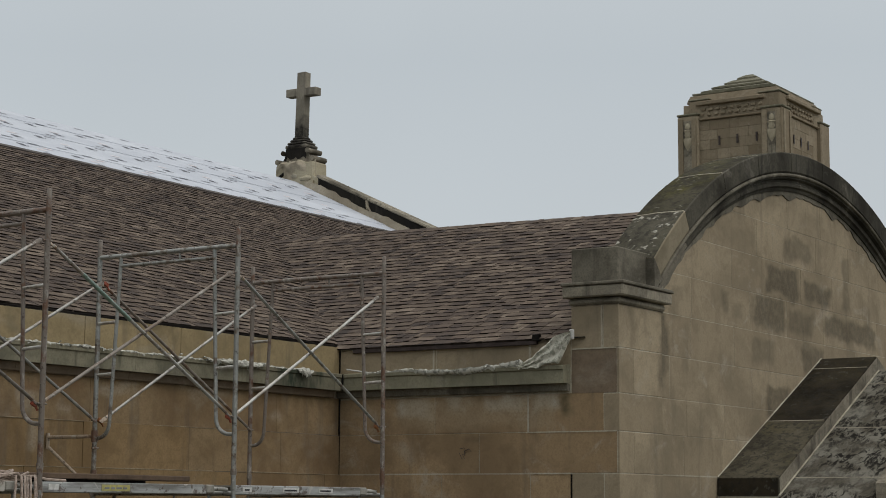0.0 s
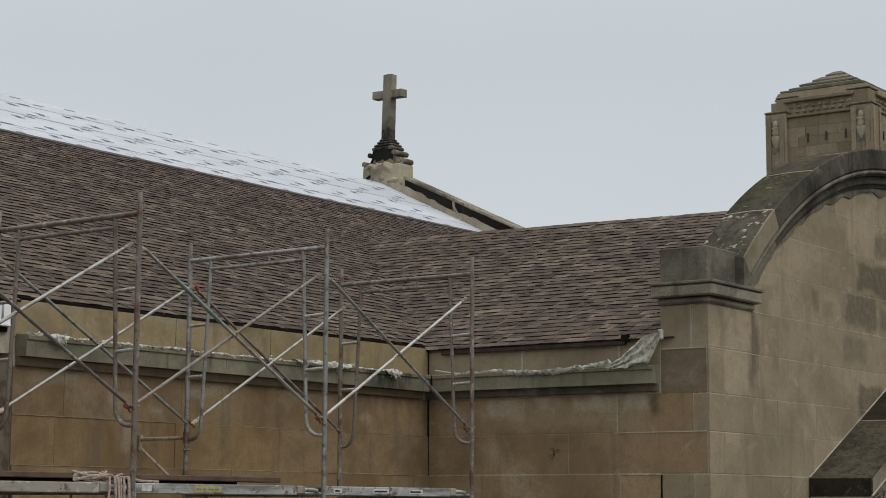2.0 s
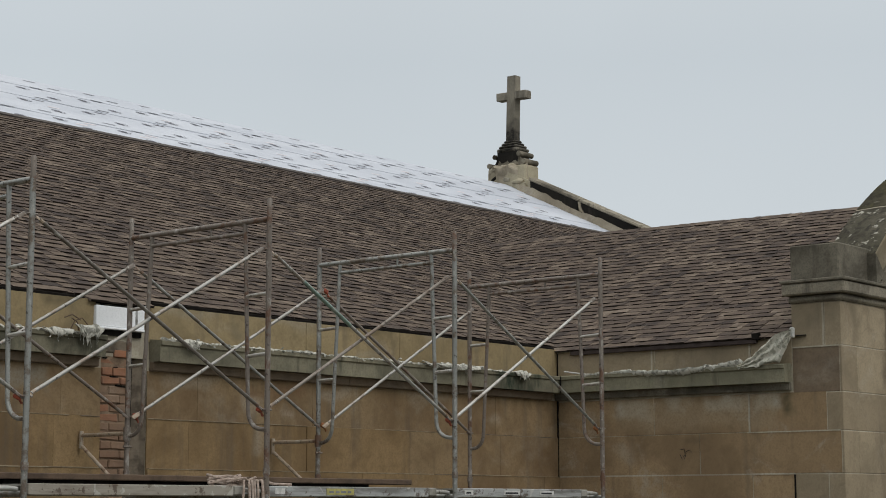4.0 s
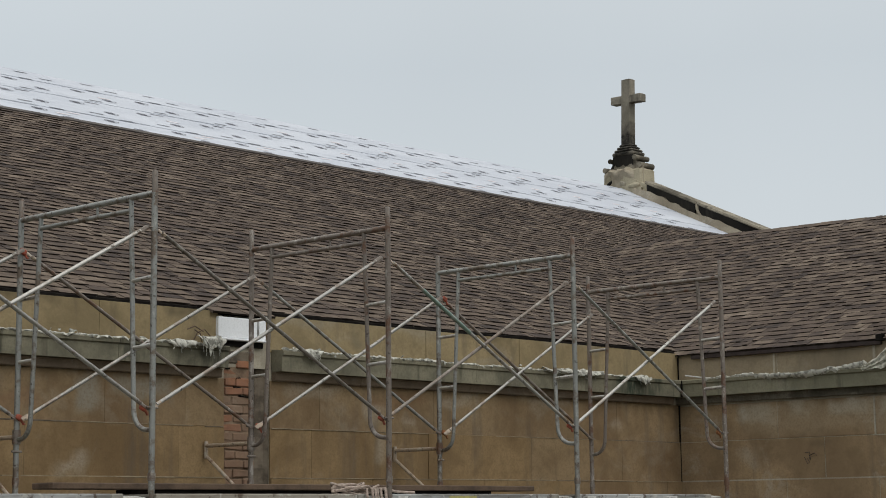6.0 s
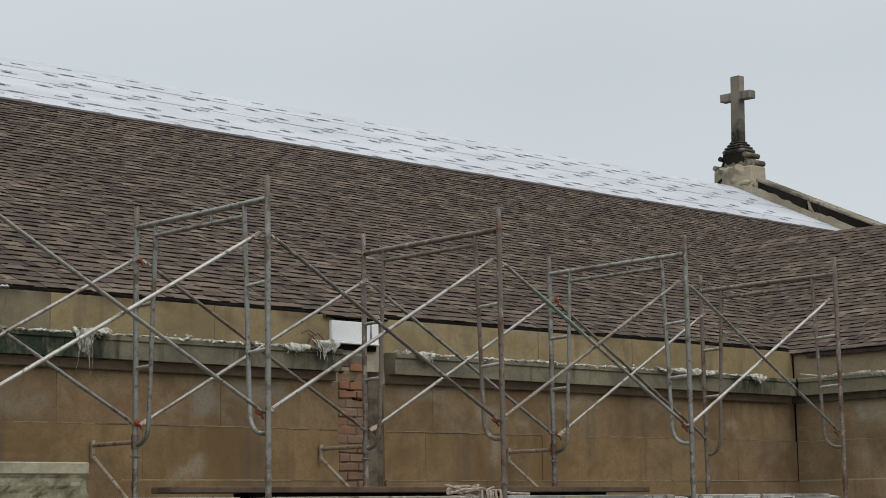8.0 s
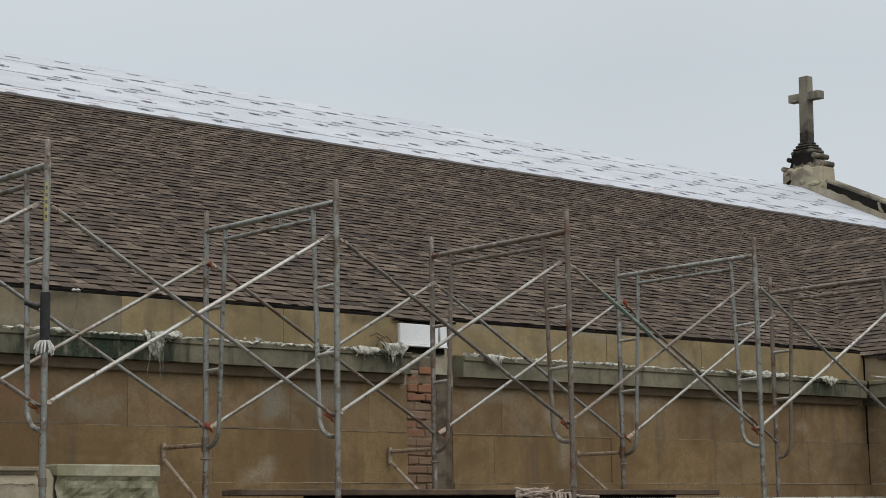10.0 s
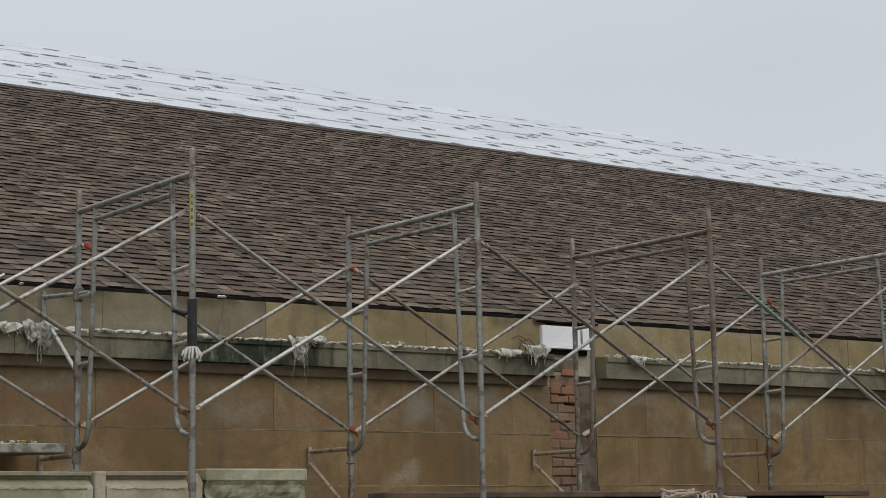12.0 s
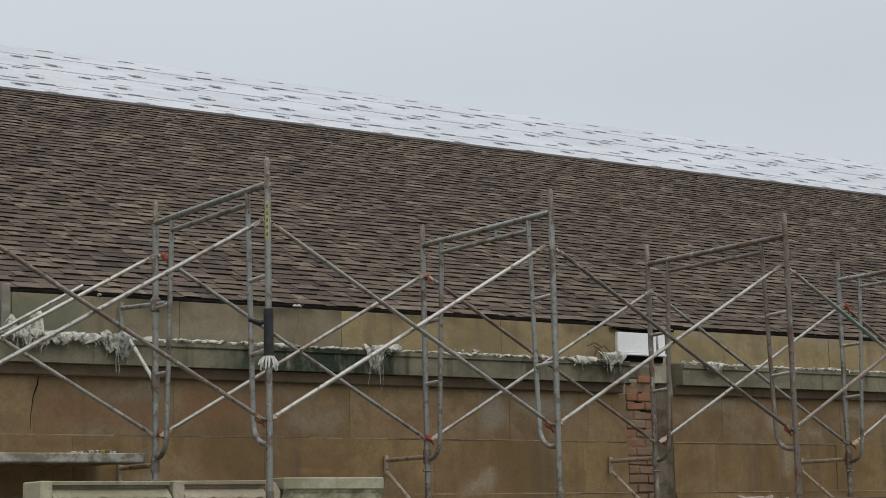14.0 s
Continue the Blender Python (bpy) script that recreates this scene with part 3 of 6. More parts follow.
nave_wall = structure("wall_nave", g, MORTAR, "weathered brown sandstone ashlar wall below the roof's eave", "wall")



def split(cuts):
    """A course's joints in two runs that stop at the chase."""
    a = [c for c in cuts if c < SLOT[0] - 0.1] + [SLOT[0]]
    b = [SLOT[1]] + [c for c in cuts if c > SLOT[1] + 0.1]
    return a, b


courses = [
    (0.0, 0.40, run(WEST_X, CORNER_X, -3.2, 1.43, 0.1)), (0.40, 0.79, run(WEST_X, CORNER_X, -3.9, 1.43, 0.1)),
    (0.79, 1.18, run(WEST_X, CORNER_X, -3.2, 1.43, 0.1)), (1.18, 1.57, run(WEST_X, CORNER_X, -3.9, 1.43, 0.1)),
    (1.57, 1.962, run(WEST_X, CORNER_X, 5.6 - 1.43 * 6, 1.43, 0.08)),
    (1.962, 2.372, [WEST_X, -2.3, -0.9, 0.52, 1.95, 3.38, 4.81, 6.255, 7.70, 9.135, 10.555, 11.98, 13.40, 14.81, CORNER_X]),
    (2.372, 2.762, [WEST_X, -2.9, -1.5, 0.2, 1.7, 3.1, 4.54, 5.55, 6.97, 8.42, 9.20, 10.65, 12.06, 13.36, 14.75, CORNER_X]),
]
for z0, z1, cuts in courses:
    parts = []
    for q in split(cuts):
        # darker stone by the inner corner: brown soiling, with the corner's shade in its colour
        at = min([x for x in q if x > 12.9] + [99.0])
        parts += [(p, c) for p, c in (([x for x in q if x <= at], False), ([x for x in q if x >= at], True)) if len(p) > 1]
    for piece, corner in parts:
        base = 0.03 if z1 < 2.0 else (0.009 if z1 < 2.4 else 0.0)
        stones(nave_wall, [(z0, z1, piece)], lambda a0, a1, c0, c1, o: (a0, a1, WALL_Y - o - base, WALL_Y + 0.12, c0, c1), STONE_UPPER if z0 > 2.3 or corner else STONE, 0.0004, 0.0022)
rj = random.Random(29)
for z, y, spans in ((2.371, 0.013, ((WEST_X, SLOT[0] - 0.01), (SLOT[1] + 0.01, CORNER_X - 0.02))), (1.963, 0.033, ((WEST_X, SLOT[0] - 0.01), (SLOT[1] + 0.01, CORNER_X - 0.02)))):
    for x0, x1 in spans:
        x = x0
        while x < x1 - 0.1:
            ln = min(rj.uniform(0.5, 1.5), x1 - x)
            gg = Geo().box(x, x + ln, WALL_Y - y, WALL_Y + 0.02, z - rj.uniform(0.003, 0.006), z + rj.uniform(0.002, 0.006), c=0.0015)
            gg.v = [jitter(p, 0.003, 11) for p in gg.v]
            part("mortar_joint", gg, MORTAR_OLD if rj.random() < 0.8 else CEMENT, nave_wall)
            x += ln + rj.choice((0.0, 0.0, 0.04, 0.12))
frieze = [WEST_X, -2.6, -1.2, 0.2, 1.6, 2.95, 4.38, 5.6, 6.91, 8.36, 9.53]
frieze_b = [10.06, 11.97, 13.26, 14.6, CORNER_X]
for cuts, mt in ((frieze[:9], STONE_FRIEZE_GREY), (frieze[8:], STONE_FRIEZE), (frieze_b, STONE_FRIEZE)):
    stones(nave_wall, [(3.0, FRIEZE_Z, cuts)], lambda a0, a1, c0, c1, o: (a0, a1, WALL_Y - o, WALL_Y + 0.05, c0, c1), mt, 0.0012, 0.002)
# near-black strip for the shade in the gap below the shingles, uneven along its lower edge
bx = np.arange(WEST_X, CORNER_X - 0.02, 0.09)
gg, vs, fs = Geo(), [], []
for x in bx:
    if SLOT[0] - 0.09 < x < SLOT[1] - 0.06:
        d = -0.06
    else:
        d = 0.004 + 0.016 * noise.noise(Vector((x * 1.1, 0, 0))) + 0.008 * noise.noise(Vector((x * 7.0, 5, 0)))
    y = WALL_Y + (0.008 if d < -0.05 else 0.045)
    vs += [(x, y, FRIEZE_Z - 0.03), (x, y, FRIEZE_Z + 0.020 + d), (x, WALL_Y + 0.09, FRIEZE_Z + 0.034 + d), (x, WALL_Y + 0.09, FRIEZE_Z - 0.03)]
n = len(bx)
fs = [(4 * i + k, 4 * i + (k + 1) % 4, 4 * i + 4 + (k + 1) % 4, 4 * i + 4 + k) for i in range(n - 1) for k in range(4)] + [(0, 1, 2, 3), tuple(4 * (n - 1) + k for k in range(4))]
part("eave_batten", gg.add(vs, fs), DARK, nave_wall, "near-black strip for the shade in the gap under the shingles")


def cornice_profile():
    """Out from the wall and up: bed fillet, plain fascia, thin lip, weathered top."""
    return [(0.0, 2.764), (0.04, 2.764), (0.048, 2.772), (0.052, 2.822), (0.062, 2.834), (0.128, 2.838), (0.132, 2.965), (0.148, 2.975),
            (0.150, 3.005), (0.140, 3.012), (-0.02, 3.028)]


def cornice_piece(parent, axis, face, a, b, material, bed_stone=STONE_BROWN):
    bed = [(0.0, 2.764), (0.04, 2.764), (0.048, 2.772), (0.052, 2.822), (0.06, 2.834), (0.0, 2.836)]
    part("bed_moulding", Geo().prism([(face - o, z) for o, z in bed], axis, a, b), bed_stone, parent)
    gg = Geo()
    gg.prism([(face - o, z) for o, z in [(0.0, 2.838)] + cornice_profile()[5:]], axis, a, b)
    part("cornice_stone", gg, material, parent)


for a, b in ((WEST_X, -1.4), (-1.4, 0.7), (0.7, 2.8), (2.8, 4.9), (4.9, 6.95), (6.95, 8.45), (8.45, SLOT[0] - 0.06), (SLOT[1] + 0.02, 11.1), (11.1, 12.5), (12.5, 14.1), (14.1, CORNER_X - 0.155)):
    cornice_piece(nave_wall, "x", WALL_Y, a + 0.0015, b - 0.0015, STONE_CORNICE)

# exposed brickwork in the chase, in broken courses
part("chase_bedding", Geo().box(SLOT[0], SLOT[0] + 0.315, WALL_Y + 0.015, WALL_Y + 0.199, 0, 2.90), CHASE, nave_wall, "crumbled bedding behind the bricks")
nz = 44
gg, vs, fs = Geo(), [], []
for j in range(nz + 1):
    z = 2.90 * j / nz
    e = SLOT[0] + 0.345 + 0.02 * noise.noise(Vector((0, 0, z * 7)))
    d = WALL_Y + 0.075 + 0.02 * noise.noise(Vector((3, 0, z * 9)))
    vs += [(e, WALL_Y + 0.199, z), (e, d, z), (SLOT[1] - 0.03, d - 0.03, z), (SLOT[1] + 0.002, WALL_Y + 0.01, z), (SLOT[1] + 0.002, WALL_Y + 0.199, z)]
fs = [(5 * j + a, 5 * j + (a + 1) % 5, 5 * j + 5 + (a + 1) % 5, 5 * j + 5 + a) for j in range(nz) for a in range(5)] + [(0, 1, 2, 3, 4), tuple(5 * nz + a for a in range(5))]
part("chase_edge", gg.add(vs, fs), CEMENT, nave_wall, "rough grey edge of cut stone beside the bricks")
part("chase_gap", Geo().box(SLOT[0] + 0.30, SLOT[0] + 0.348, WALL_Y + 0.03, WALL_Y + 0.19, 2.2, 3.04), DARK, nave_wall, "black gap beside the bricks")
z, k = 1.0, 0
while z < 2.90:
    h = 0.067
    left = SLOT[0] + rnd.choice((-0.012, 0.0, 0.006, 0.012))
    xs = [left, left + (0.105 if k % 2 else 0.20) + rnd.uniform(-0.012, 0.012), SLOT[0] + 0.318 + rnd.uniform(-0.02, 0.012)]
    for a0, a1 in zip(xs, xs[1:]):
        d = rnd.uniform(-0.016, 0.002)
        gg = Geo().box(a0 + 0.003, a1 - 0.003, WALL_Y + 0.012 + d, WALL_Y + 0.18, z + 0.003, z + h, c=0.008)
        gg.v = [jitter(p, 0.009, 12) for p in gg.v]
        part("brick", gg, BRICK if z > 2.3 and rnd.random() < (0.9 if z > 2.58 else 0.4) else BRICK_PALE, nave_wall)
    z += h + 0.007
    k += 1

rc = random.Random(17)
for i in range(7):
    x, z = SLOT[0] + rc.uniform(0.01, 0.24), 1.0 + 0.074 * rc.randint(12, 25) + rc.uniform(-0.004, 0.004)
    gg = Geo().box(x, x + rc.uniform(0.03, 0.09), WALL_Y - 0.004, WALL_Y + 0.03, z - rc.uniform(0.006, 0.014), z, c=0.003)
    gg.v = [jitter(p, 0.010, 16) for p in gg.v]
    part("open_joint", gg, DARK, nave_wall)
gg = Geo().box(SLOT[0] + 0.01, SLOT[0] + 0.30, WALL_Y + 0.0, WALL_Y + 0.19, 2.885, 2.995, c=0.012)
gg.v = [jitter(p, 0.014, 7) for p in gg.v]
part("bedding_stone", gg, CEMENT, nave_wall, "grey stone lump above the bricks")
# rags of old roofing felt left on the cornice
def ragged_strip(name, path, label, r=0.022, seed=1, lumps=1.0, material=RAG):
    """A crumpled strip lying along a ledge, uneven in width and height."""
    rr = random.Random(seed)
    pts, rad = [], []
    for (p, q) in zip(path, path[1:]):
        n = max(2, int((Vector(q) - Vector(p)).length / 0.02))
        for i in range(n):
            w = Vector(p).lerp(Vector(q), i / n)
            big = noise.noise(w * 2.3 + Vector((seed, 0, 0)))
            rad.append(r * (0.72 + lumps * (abs(big) * 1.5 + rr.uniform(0, 0.5))))
            pts.append((w[0] + rr.uniform(-0.006, 0.006), w[1] + rr.uniform(-0.02, 0.012), w[2] + 0.4 * rad[-1] + rr.uniform(-0.004, 0.006)))
    gg = Geo().sweep(pts, rad, 9, flat=2.0)
    for p in pts:
        if rr.random() < 0.12:
            q = Vector(p) + Vector((rr.uniform(-0.02, 0.02), rr.uniform(-0.03, 0.02), rr.uniform(-0.012, 0.022)))
            d = Vector((rr.uniform(-0.05, 0.05), rr.uniform(-0.05, 0.03), rr.uniform(-0.022, 0.022)))
            w = rr.uniform(0.006, 0.016)
            gg.sweep([q, q + d * 0.5 + Vector((0, 0, rr.uniform(0, 0.010))), q + d], [w * 0.6, w, w * 0.4], 5, flat=0.5, slot=0 if rr.random() < 0.7 else 1)
    gg.v = [jitter(jitter(p, 0.012, 14), 0.010, 60) for p in gg.v]
    return tagged(part(name, gg, [material, RAG_OLD], None, "", 55), label, "flashing")


def torn_sheet(gg, at, width, drop, rr, ax, slot=0, thick=0.004, heap=0.0):
    """A crumpled rag of felt: a folded sheet that lies on the ledge, bends over its edge and ends in torn points."""
    nu, nv, seed = max(8, int(width / 0.012)), max(9, int((drop + 0.06) / 0.012)), rr.uniform(0, 50)
    pts = {}
    for i in range(nu + 1):
        u = i / nu
        ragged = 0.45 + 0.55 * abs(noise.noise(Vector((u * 3.2 + seed, 0, 0)))) * 2.0 * (1 - abs(2 * u - 1) ** 3) + 0.18 * noise.noise(Vector((u * 11 + seed, 4, 0)))
        for j in range(nv + 1):
            v = j / nv * (0.06 + drop * max(0.25, min(1.0, ragged))) - 0.06
            squeeze = 1.0 - 0.45 * max(0.0, v) / max(drop, 0.02)
            fold = Vector((u * width * 22 + seed, v * 14, seed))
            q = Vector(at) + ax * ((u - 0.5) * width * squeeze + 0.016 * noise.noise(fold * 0.8 + Vector((7, 0, 0))))
            out = 0.024 * noise.noise(fold) + 0.012 * noise.noise(fold * 2.7)
            if v < 0:
                q += Vector((0, -v * 0.9 - 0.006, 0.014 + heap * (0.5 + noise.noise(fold * 0.6)) + 0.5 * abs(out)))
            else:
                q += Vector((0, -0.012 - abs(out) * 1.1, 0.010 - v + 0.010 * noise.noise(fold * 1.9)))
            pts[i, j] = q
    vs, fs, per = [], [], (nu + 1) * (nv + 1)
    for back in (0.0, thick):
        vs += [tuple(pts[i, j] + Vector((0, back, -back * 0.5))) for i in range(nu + 1) for j in range(nv + 1)]
    at_ = lambda i, j, b: b * per + i * (nv + 1) + j
    for i in range(nu):
        for j in range(nv):
            for b in (0, 1):
                fs.append((at_(i, j, b), at_(i + 1, j, b), at_(i + 1, j + 1, b), at_(i, j + 1, b)))
        for j in (0, nv):
            fs.append((at_(i, j, 0), at_(i + 1, j, 0), at_(i + 1, j, 1), at_(i, j, 1)))
    for j in range(nv):
        for i in (0, nu):
            fs.append((at_(i, j, 0), at_(i, j + 1, 0), at_(i, j + 1, 1), at_(i, j, 1)))
    gg.add(vs, fs, slot)


def hanging_rag(name, at, drop, width, label, seed, material=RAG, along=(1, 0, 0), lift=0.04):
    """Torn felt that hangs from the ledge in a bunch, with a few loose strands."""
    rr = random.Random(seed)
    gg = Geo()
    ax = Vector(along)
    torn_sheet(gg, at, width, drop * 0.75, rr, ax, 0, heap=lift)
    torn_sheet(gg, Vector(at) + ax * width * rr.uniform(-0.2, 0.2) + Vector((0, -0.014, 0.004)), width * 0.55, drop, rr, ax, 1 if drop > 0.2 else 0, heap=lift * 0.6)
    torn_sheet(gg, Vector(at) + ax * width * rr.uniform(-0.3, 0.3) + Vector((0, -0.02, 0.006)), width * 0.35, drop * 0.6, rr, ax, 0)
    for i in range(int(3 + 12 * width)):
        p = Vector(at) + ax * rr.uniform(-0.4, 0.4) * width + Vector((0, -0.03, 0.0))
        pts, rad = [p], [rr.uniform(0.003, 0.006)]
        length = drop * rr.uniform(0.5, 1.1)
        for j in range(6):
            p = p + Vector((0, rr.uniform(-0.006, 0.006), -length / 6)) + ax * rr.uniform(-0.012, 0.012)
            pts.append(p)
            rad.append(max(0.002, rad[0] * rr.uniform(0.5, 1.3)))
        gg.sweep(pts, rad, 6, flat=0.5, slot=i % 2)
    return tagged(part(name, gg, [material, RAG_OLD], None, "", 70), label, "flashing")


LEDGE = 3.005
WALK = "grey-white strip of torn roofing felt along the stone cornice"
ragged_strip("torn_flashing", [(2.0, WALL_Y - 0.12, LEDGE), (4.3, WALL_Y - 0.12, LEDGE), (5.1, WALL_Y - 0.12, LEDGE), (6.0, WALL_Y - 0.125, LEDGE)], WALK, 0.010, 3, 0.7)
ragged_strip("torn_flashing", [(6.0, WALL_Y - 0.125, LEDGE), (7.2, WALL_Y - 0.125, LEDGE), (9.3, WALL_Y - 0.125, LEDGE)], WALK, 0.010, 4, 0.7)
ragged_strip("torn_flashing", [(10.13, WALL_Y - 0.12, LEDGE), (12.0, WALL_Y - 0.12, LEDGE), (13.4, WALL_Y - 0.125, LEDGE), (15.2, WALL_Y - 0.12, LEDGE)], WALK, 0.010, 5, 0.7)
TAT = "frayed bunch of old felt hanging over the cornice"
for at, drop, width, seed in (((5.06, 10.14, 3.0), 0.24, 0.24, 1), ((4.42, 10.13, 3.03), 0.10, 0.20, 2), ((4.74, 10.14, 3.005), 0.07, 0.60, 7), ((4.52, 10.14, 2.98), 0.09, 0.14, 11), ((7.09, 10.14, 3.0), 0.28, 0.15, 3), ((7.2, 10.14, 3.01), 0.05, 0.26, 8),
                              ((9.33, 10.12, 3.04), 0.15, 0.26, 4), ((9.05, 10.14, 3.0), 0.07, 0.28, 9), ((10.42, 10.14, 3.0), 0.08, 0.2, 5), ((13.9, 10.14, 3.0), 0.05, 0.9, 6), ((15.0, 10.14, 2.99), 0.07, 0.25, 10)):
    hanging_rag("felt_tatter", at, drop, width, TAT, seed, lift=0.05 if drop > 0.15 else 0.03)

hanging_rag("felt_tatter", (4.40, 10.12, 3.02), 0.11, 0.24, "crumpled heap of old roofing felt on the cornice", 14, lift=0.15)
gg = Geo()
for pts in ([(9.16, 10.16, 3.02), (9.20, 10.15, 3.10), (9.28, 10.16, 3.13), (9.33, 10.15, 3.08)], [(9.10, 10.15, 3.12), (9.18, 10.16, 3.15), (9.26, 10.15, 3.11)], [(9.24, 10.15, 3.03), (9.22, 10.14, 3.09), (9.17, 10.15, 3.12)]):
    gg.sweep(pts, 0.005, 5)
tagged(part("dry_twig", gg, PLANK, None, "", 50), "dry brown twigs caught in the torn felt", "twig")
# white metal box at the head of the chase
box = thing("scupper_box", (9.765, WALL_Y, 3.072), "new white metal scupper box under the eave", "gutter box")
g = Geo().box(-0.255, 0.255, -0.035, 0.10, 0.02, 0.190, c=0.006)
part("body", g, WHITE, box)
part("bottom_flange", Geo().box(-0.272, 0.262, -0.060, 0.10, 0.0, 0.018, c=0.004), WHITE, box)
part("corner_strip", Geo().box(0.155, 0.175, -0.040, -0.036, 0.02, 0.190), ALU, box)
part("shadow_gap", Geo().box(-0.22, 0.24, -0.015, 0.12, -0.045, -0.002), DARK, box)
# a broken edge of flashing at the far-west joint
g = Geo().box(4.30, 4.36, WALL_Y - 0.03, WALL_Y + 0.02, 2.99, 3.36, c=0.004)
tagged(part("trim_board", g, PLANK_GREY), "short pale trim board at the eave joint", "trim board")
g = Geo().box(3.4, 4.29, WALL_Y - 0.022, WALL_Y + 0.0, 3.03, 3.25, c=0.004)
tagged(part("scupper_plate", g, WHITE), "white metal plate fixed over the wall's frieze", "gutter box")

# ---- wing: side wall, gable wall, pier ----
g = Geo()
g.box(CORNER_X + 0.003, CORNER_X + 0.45, 7.46, WALL_Y + 0.5, 0, EAVE_Z - 0.02)
side_wall = structure("wall_wing_side", g, MORTAR, "brown sandstone side wall of the church wing", "wall")
side_rows = [
    (0.0, 0.40, [7.49, 8.2, 9.3, WALL_Y]), (0.40, 0.79, [7.49, 8.9, WALL_Y]), (0.79, 1.18, [7.49, 8.2, 9.3, WALL_Y]), (1.18, 1.57, [7.49, 8.9, WALL_Y]),
    (1.57, 1.965, [7.49, 7.955, 9.0, WALL_Y]), (1.965, 2.370, [6.988, 8.55, WALL_Y]),
]
stones(side_wall, side_rows, lambda a0, a1, c0, c1, o: (CORNER_X - o, CORNER_X + 0.12, a0, a1, c0, c1), STONE_SIDE, 0.003, 0.002)
stones(side_wall, [(2.370, 2.748, [7.132, 7.976, 9.085, WALL_Y])], lambda a0, a1, c0, c1, o: (CORNER_X - o, CORNER_X + 0.12, a0, a1, c0, c1), STONE_SIDE, 0.003, 0.002)
stones(side_wall, [(3.0, EAVE_Z - 0.03, [7.49, 7.945, 9.07, WALL_Y])], lambda a0, a1, c0, c1, o: (CORNER_X - o, CORNER_X + 0.12, a0, a1, c0, c1), STONE_GABLE)
for a, b in ((7.50, WALL_Y),):
    cornice_piece(side_wall, "y", CORNER_X, a + 0.003, b - 0.003, COPPER, STONE_CAP)
g = Geo().box(CORNER_X - 0.045, CORNER_X - 0.002, 7.86, 10.10, 3.235, 3.30, c=0.004)
part("open_joint", Geo().box(CORNER_X - 0.013, CORNER_X + 0.006, WALL_Y - 0.016, WALL_Y + 0.006, 0.0, 2.76), DARK, side_wall, "black open joint in the inner corner")
part("open_joint", Geo().box(CORNER_X - 0.013, CORNER_X + 0.006, WALL_Y - 0.016, WALL_Y + 0.006, 3.03, EAVE_Z - 0.03), DARK, side_wall)
part("open_joint", Geo().box(CORNER_X - 0.158, CORNER_X - 0.146, WALL_Y - 0.159, WALL_Y - 0.147, 2.835, 3.01), DARK, side_wall)
gg = Geo().sweep([(4.572, WALL_Y - 0.001, 2.76), (4.565, WALL_Y - 0.001, 2.70), (4.535, WALL_Y - 0.001, 2.62), (4.52, WALL_Y - 0.001, 2.50), (4.518, WALL_Y - 0.001, 2.38)], [0.003, 0.0045, 0.005, 0.0045, 0.003], 6)
part("open_joint", gg, DARK, nave_wall, "jagged open joint between two stones")
drip = structure("trim_drip_edge", g, DRIP, "dark brown metal drip edge under the wing's shingles", "trim", 0)
part("end_block", Geo().box(CORNER_X - 0.06, CORNER_X - 0.01, 7.82, 7.90, 3.27, 3.335, c=0.004), DARK, drip)
ragged_strip("torn_flashing", [(15.69, 9.85, 2.985), (15.69, 9.3, LEDGE), (15.665, 9.05, LEDGE - 0.02), (15.66, 8.75, LEDGE - 0.028), (15.665, 8.5, LEDGE - 0.012), (15.68, 8.3, LEDGE + 0.005), (15.69, 8.1, LEDGE + 0.02), (15.70, 7.95, LEDGE + 0.05)], WALK, 0.017, 12, 0.45)
tagged(part("loose_batten", Geo().tube((15.70, 10.12, 3.06), (15.68, 9.78, 3.01), 0.008, 6), PAPER), "thin pale batten lying on the wing's cornice", "batten")

# a dusty net draped from the pier down to the ledge
rr = random.Random(5)
cols, rows_n = 16, 12
vs, fs = [], []
top = [(15.70, 8.02, 3.03), (15.69, 7.86, 3.10), (15.68, 7.70, 3.22), (15.68, 7.58, 3.30), (15.68, 7.42, 3.335)]
low = [(15.67, 8.00, 2.99), (15.665, 7.86, 2.992), (15.665, 7.72, 3.005), (15.67, 7.55, 3.035), (15.68, 7.42, 3.27)]


def along(pts, t):
    s = t * (len(pts) - 1)
    i = min(int(s), len(pts) - 2)
    return Vector(pts[i]).lerp(Vector(pts[i + 1]), s - i)


for side in (0, 1):
    for i in range(cols + 1):
        for j in range(rows_n + 1):
            p = along(top, i / cols).lerp(along(low, i / cols), j / rows_n)
            fold = 0.012 * math.sin(j * 1.3 + i * 0.35) + 0.022 * noise.noise(p * 24)
            vs.append((p[0] - 0.01 + fold + 0.006 * side, p[1] + 0.012 * noise.noise(p * 22), p[2] + (0.010 + 0.022 * (j / rows_n) ** 3) * noise.noise(p * 19 + Vector((4, 0, 0)))))
per = (cols + 1) * (rows_n + 1)
for side in (0, 1):
    for i in range(cols):
        for j in range(rows_n):
            a = side * per + i * (rows_n + 1) + j
            fs.append((a, a + 1, a + rows_n + 2, a + rows_n + 1))
edge = [i * (rows_n + 1) for i in range(cols + 1)]
for a, b in zip(edge, edge[1:]):
    fs += [(a, b, b + per, a + per), (a + rows_n, b + rows_n, b + rows_n + per, a + rows_n + per)]
fs += [(j, j + 1, j + 1 + per, j + per) for j in range(rows_n)] + [(cols * (rows_n + 1) + j, cols * (rows_n + 1) + j + 1, cols * (rows_n + 1) + j + 1 + per, cols * (rows_n + 1) + j + per) for j in range(rows_n)]
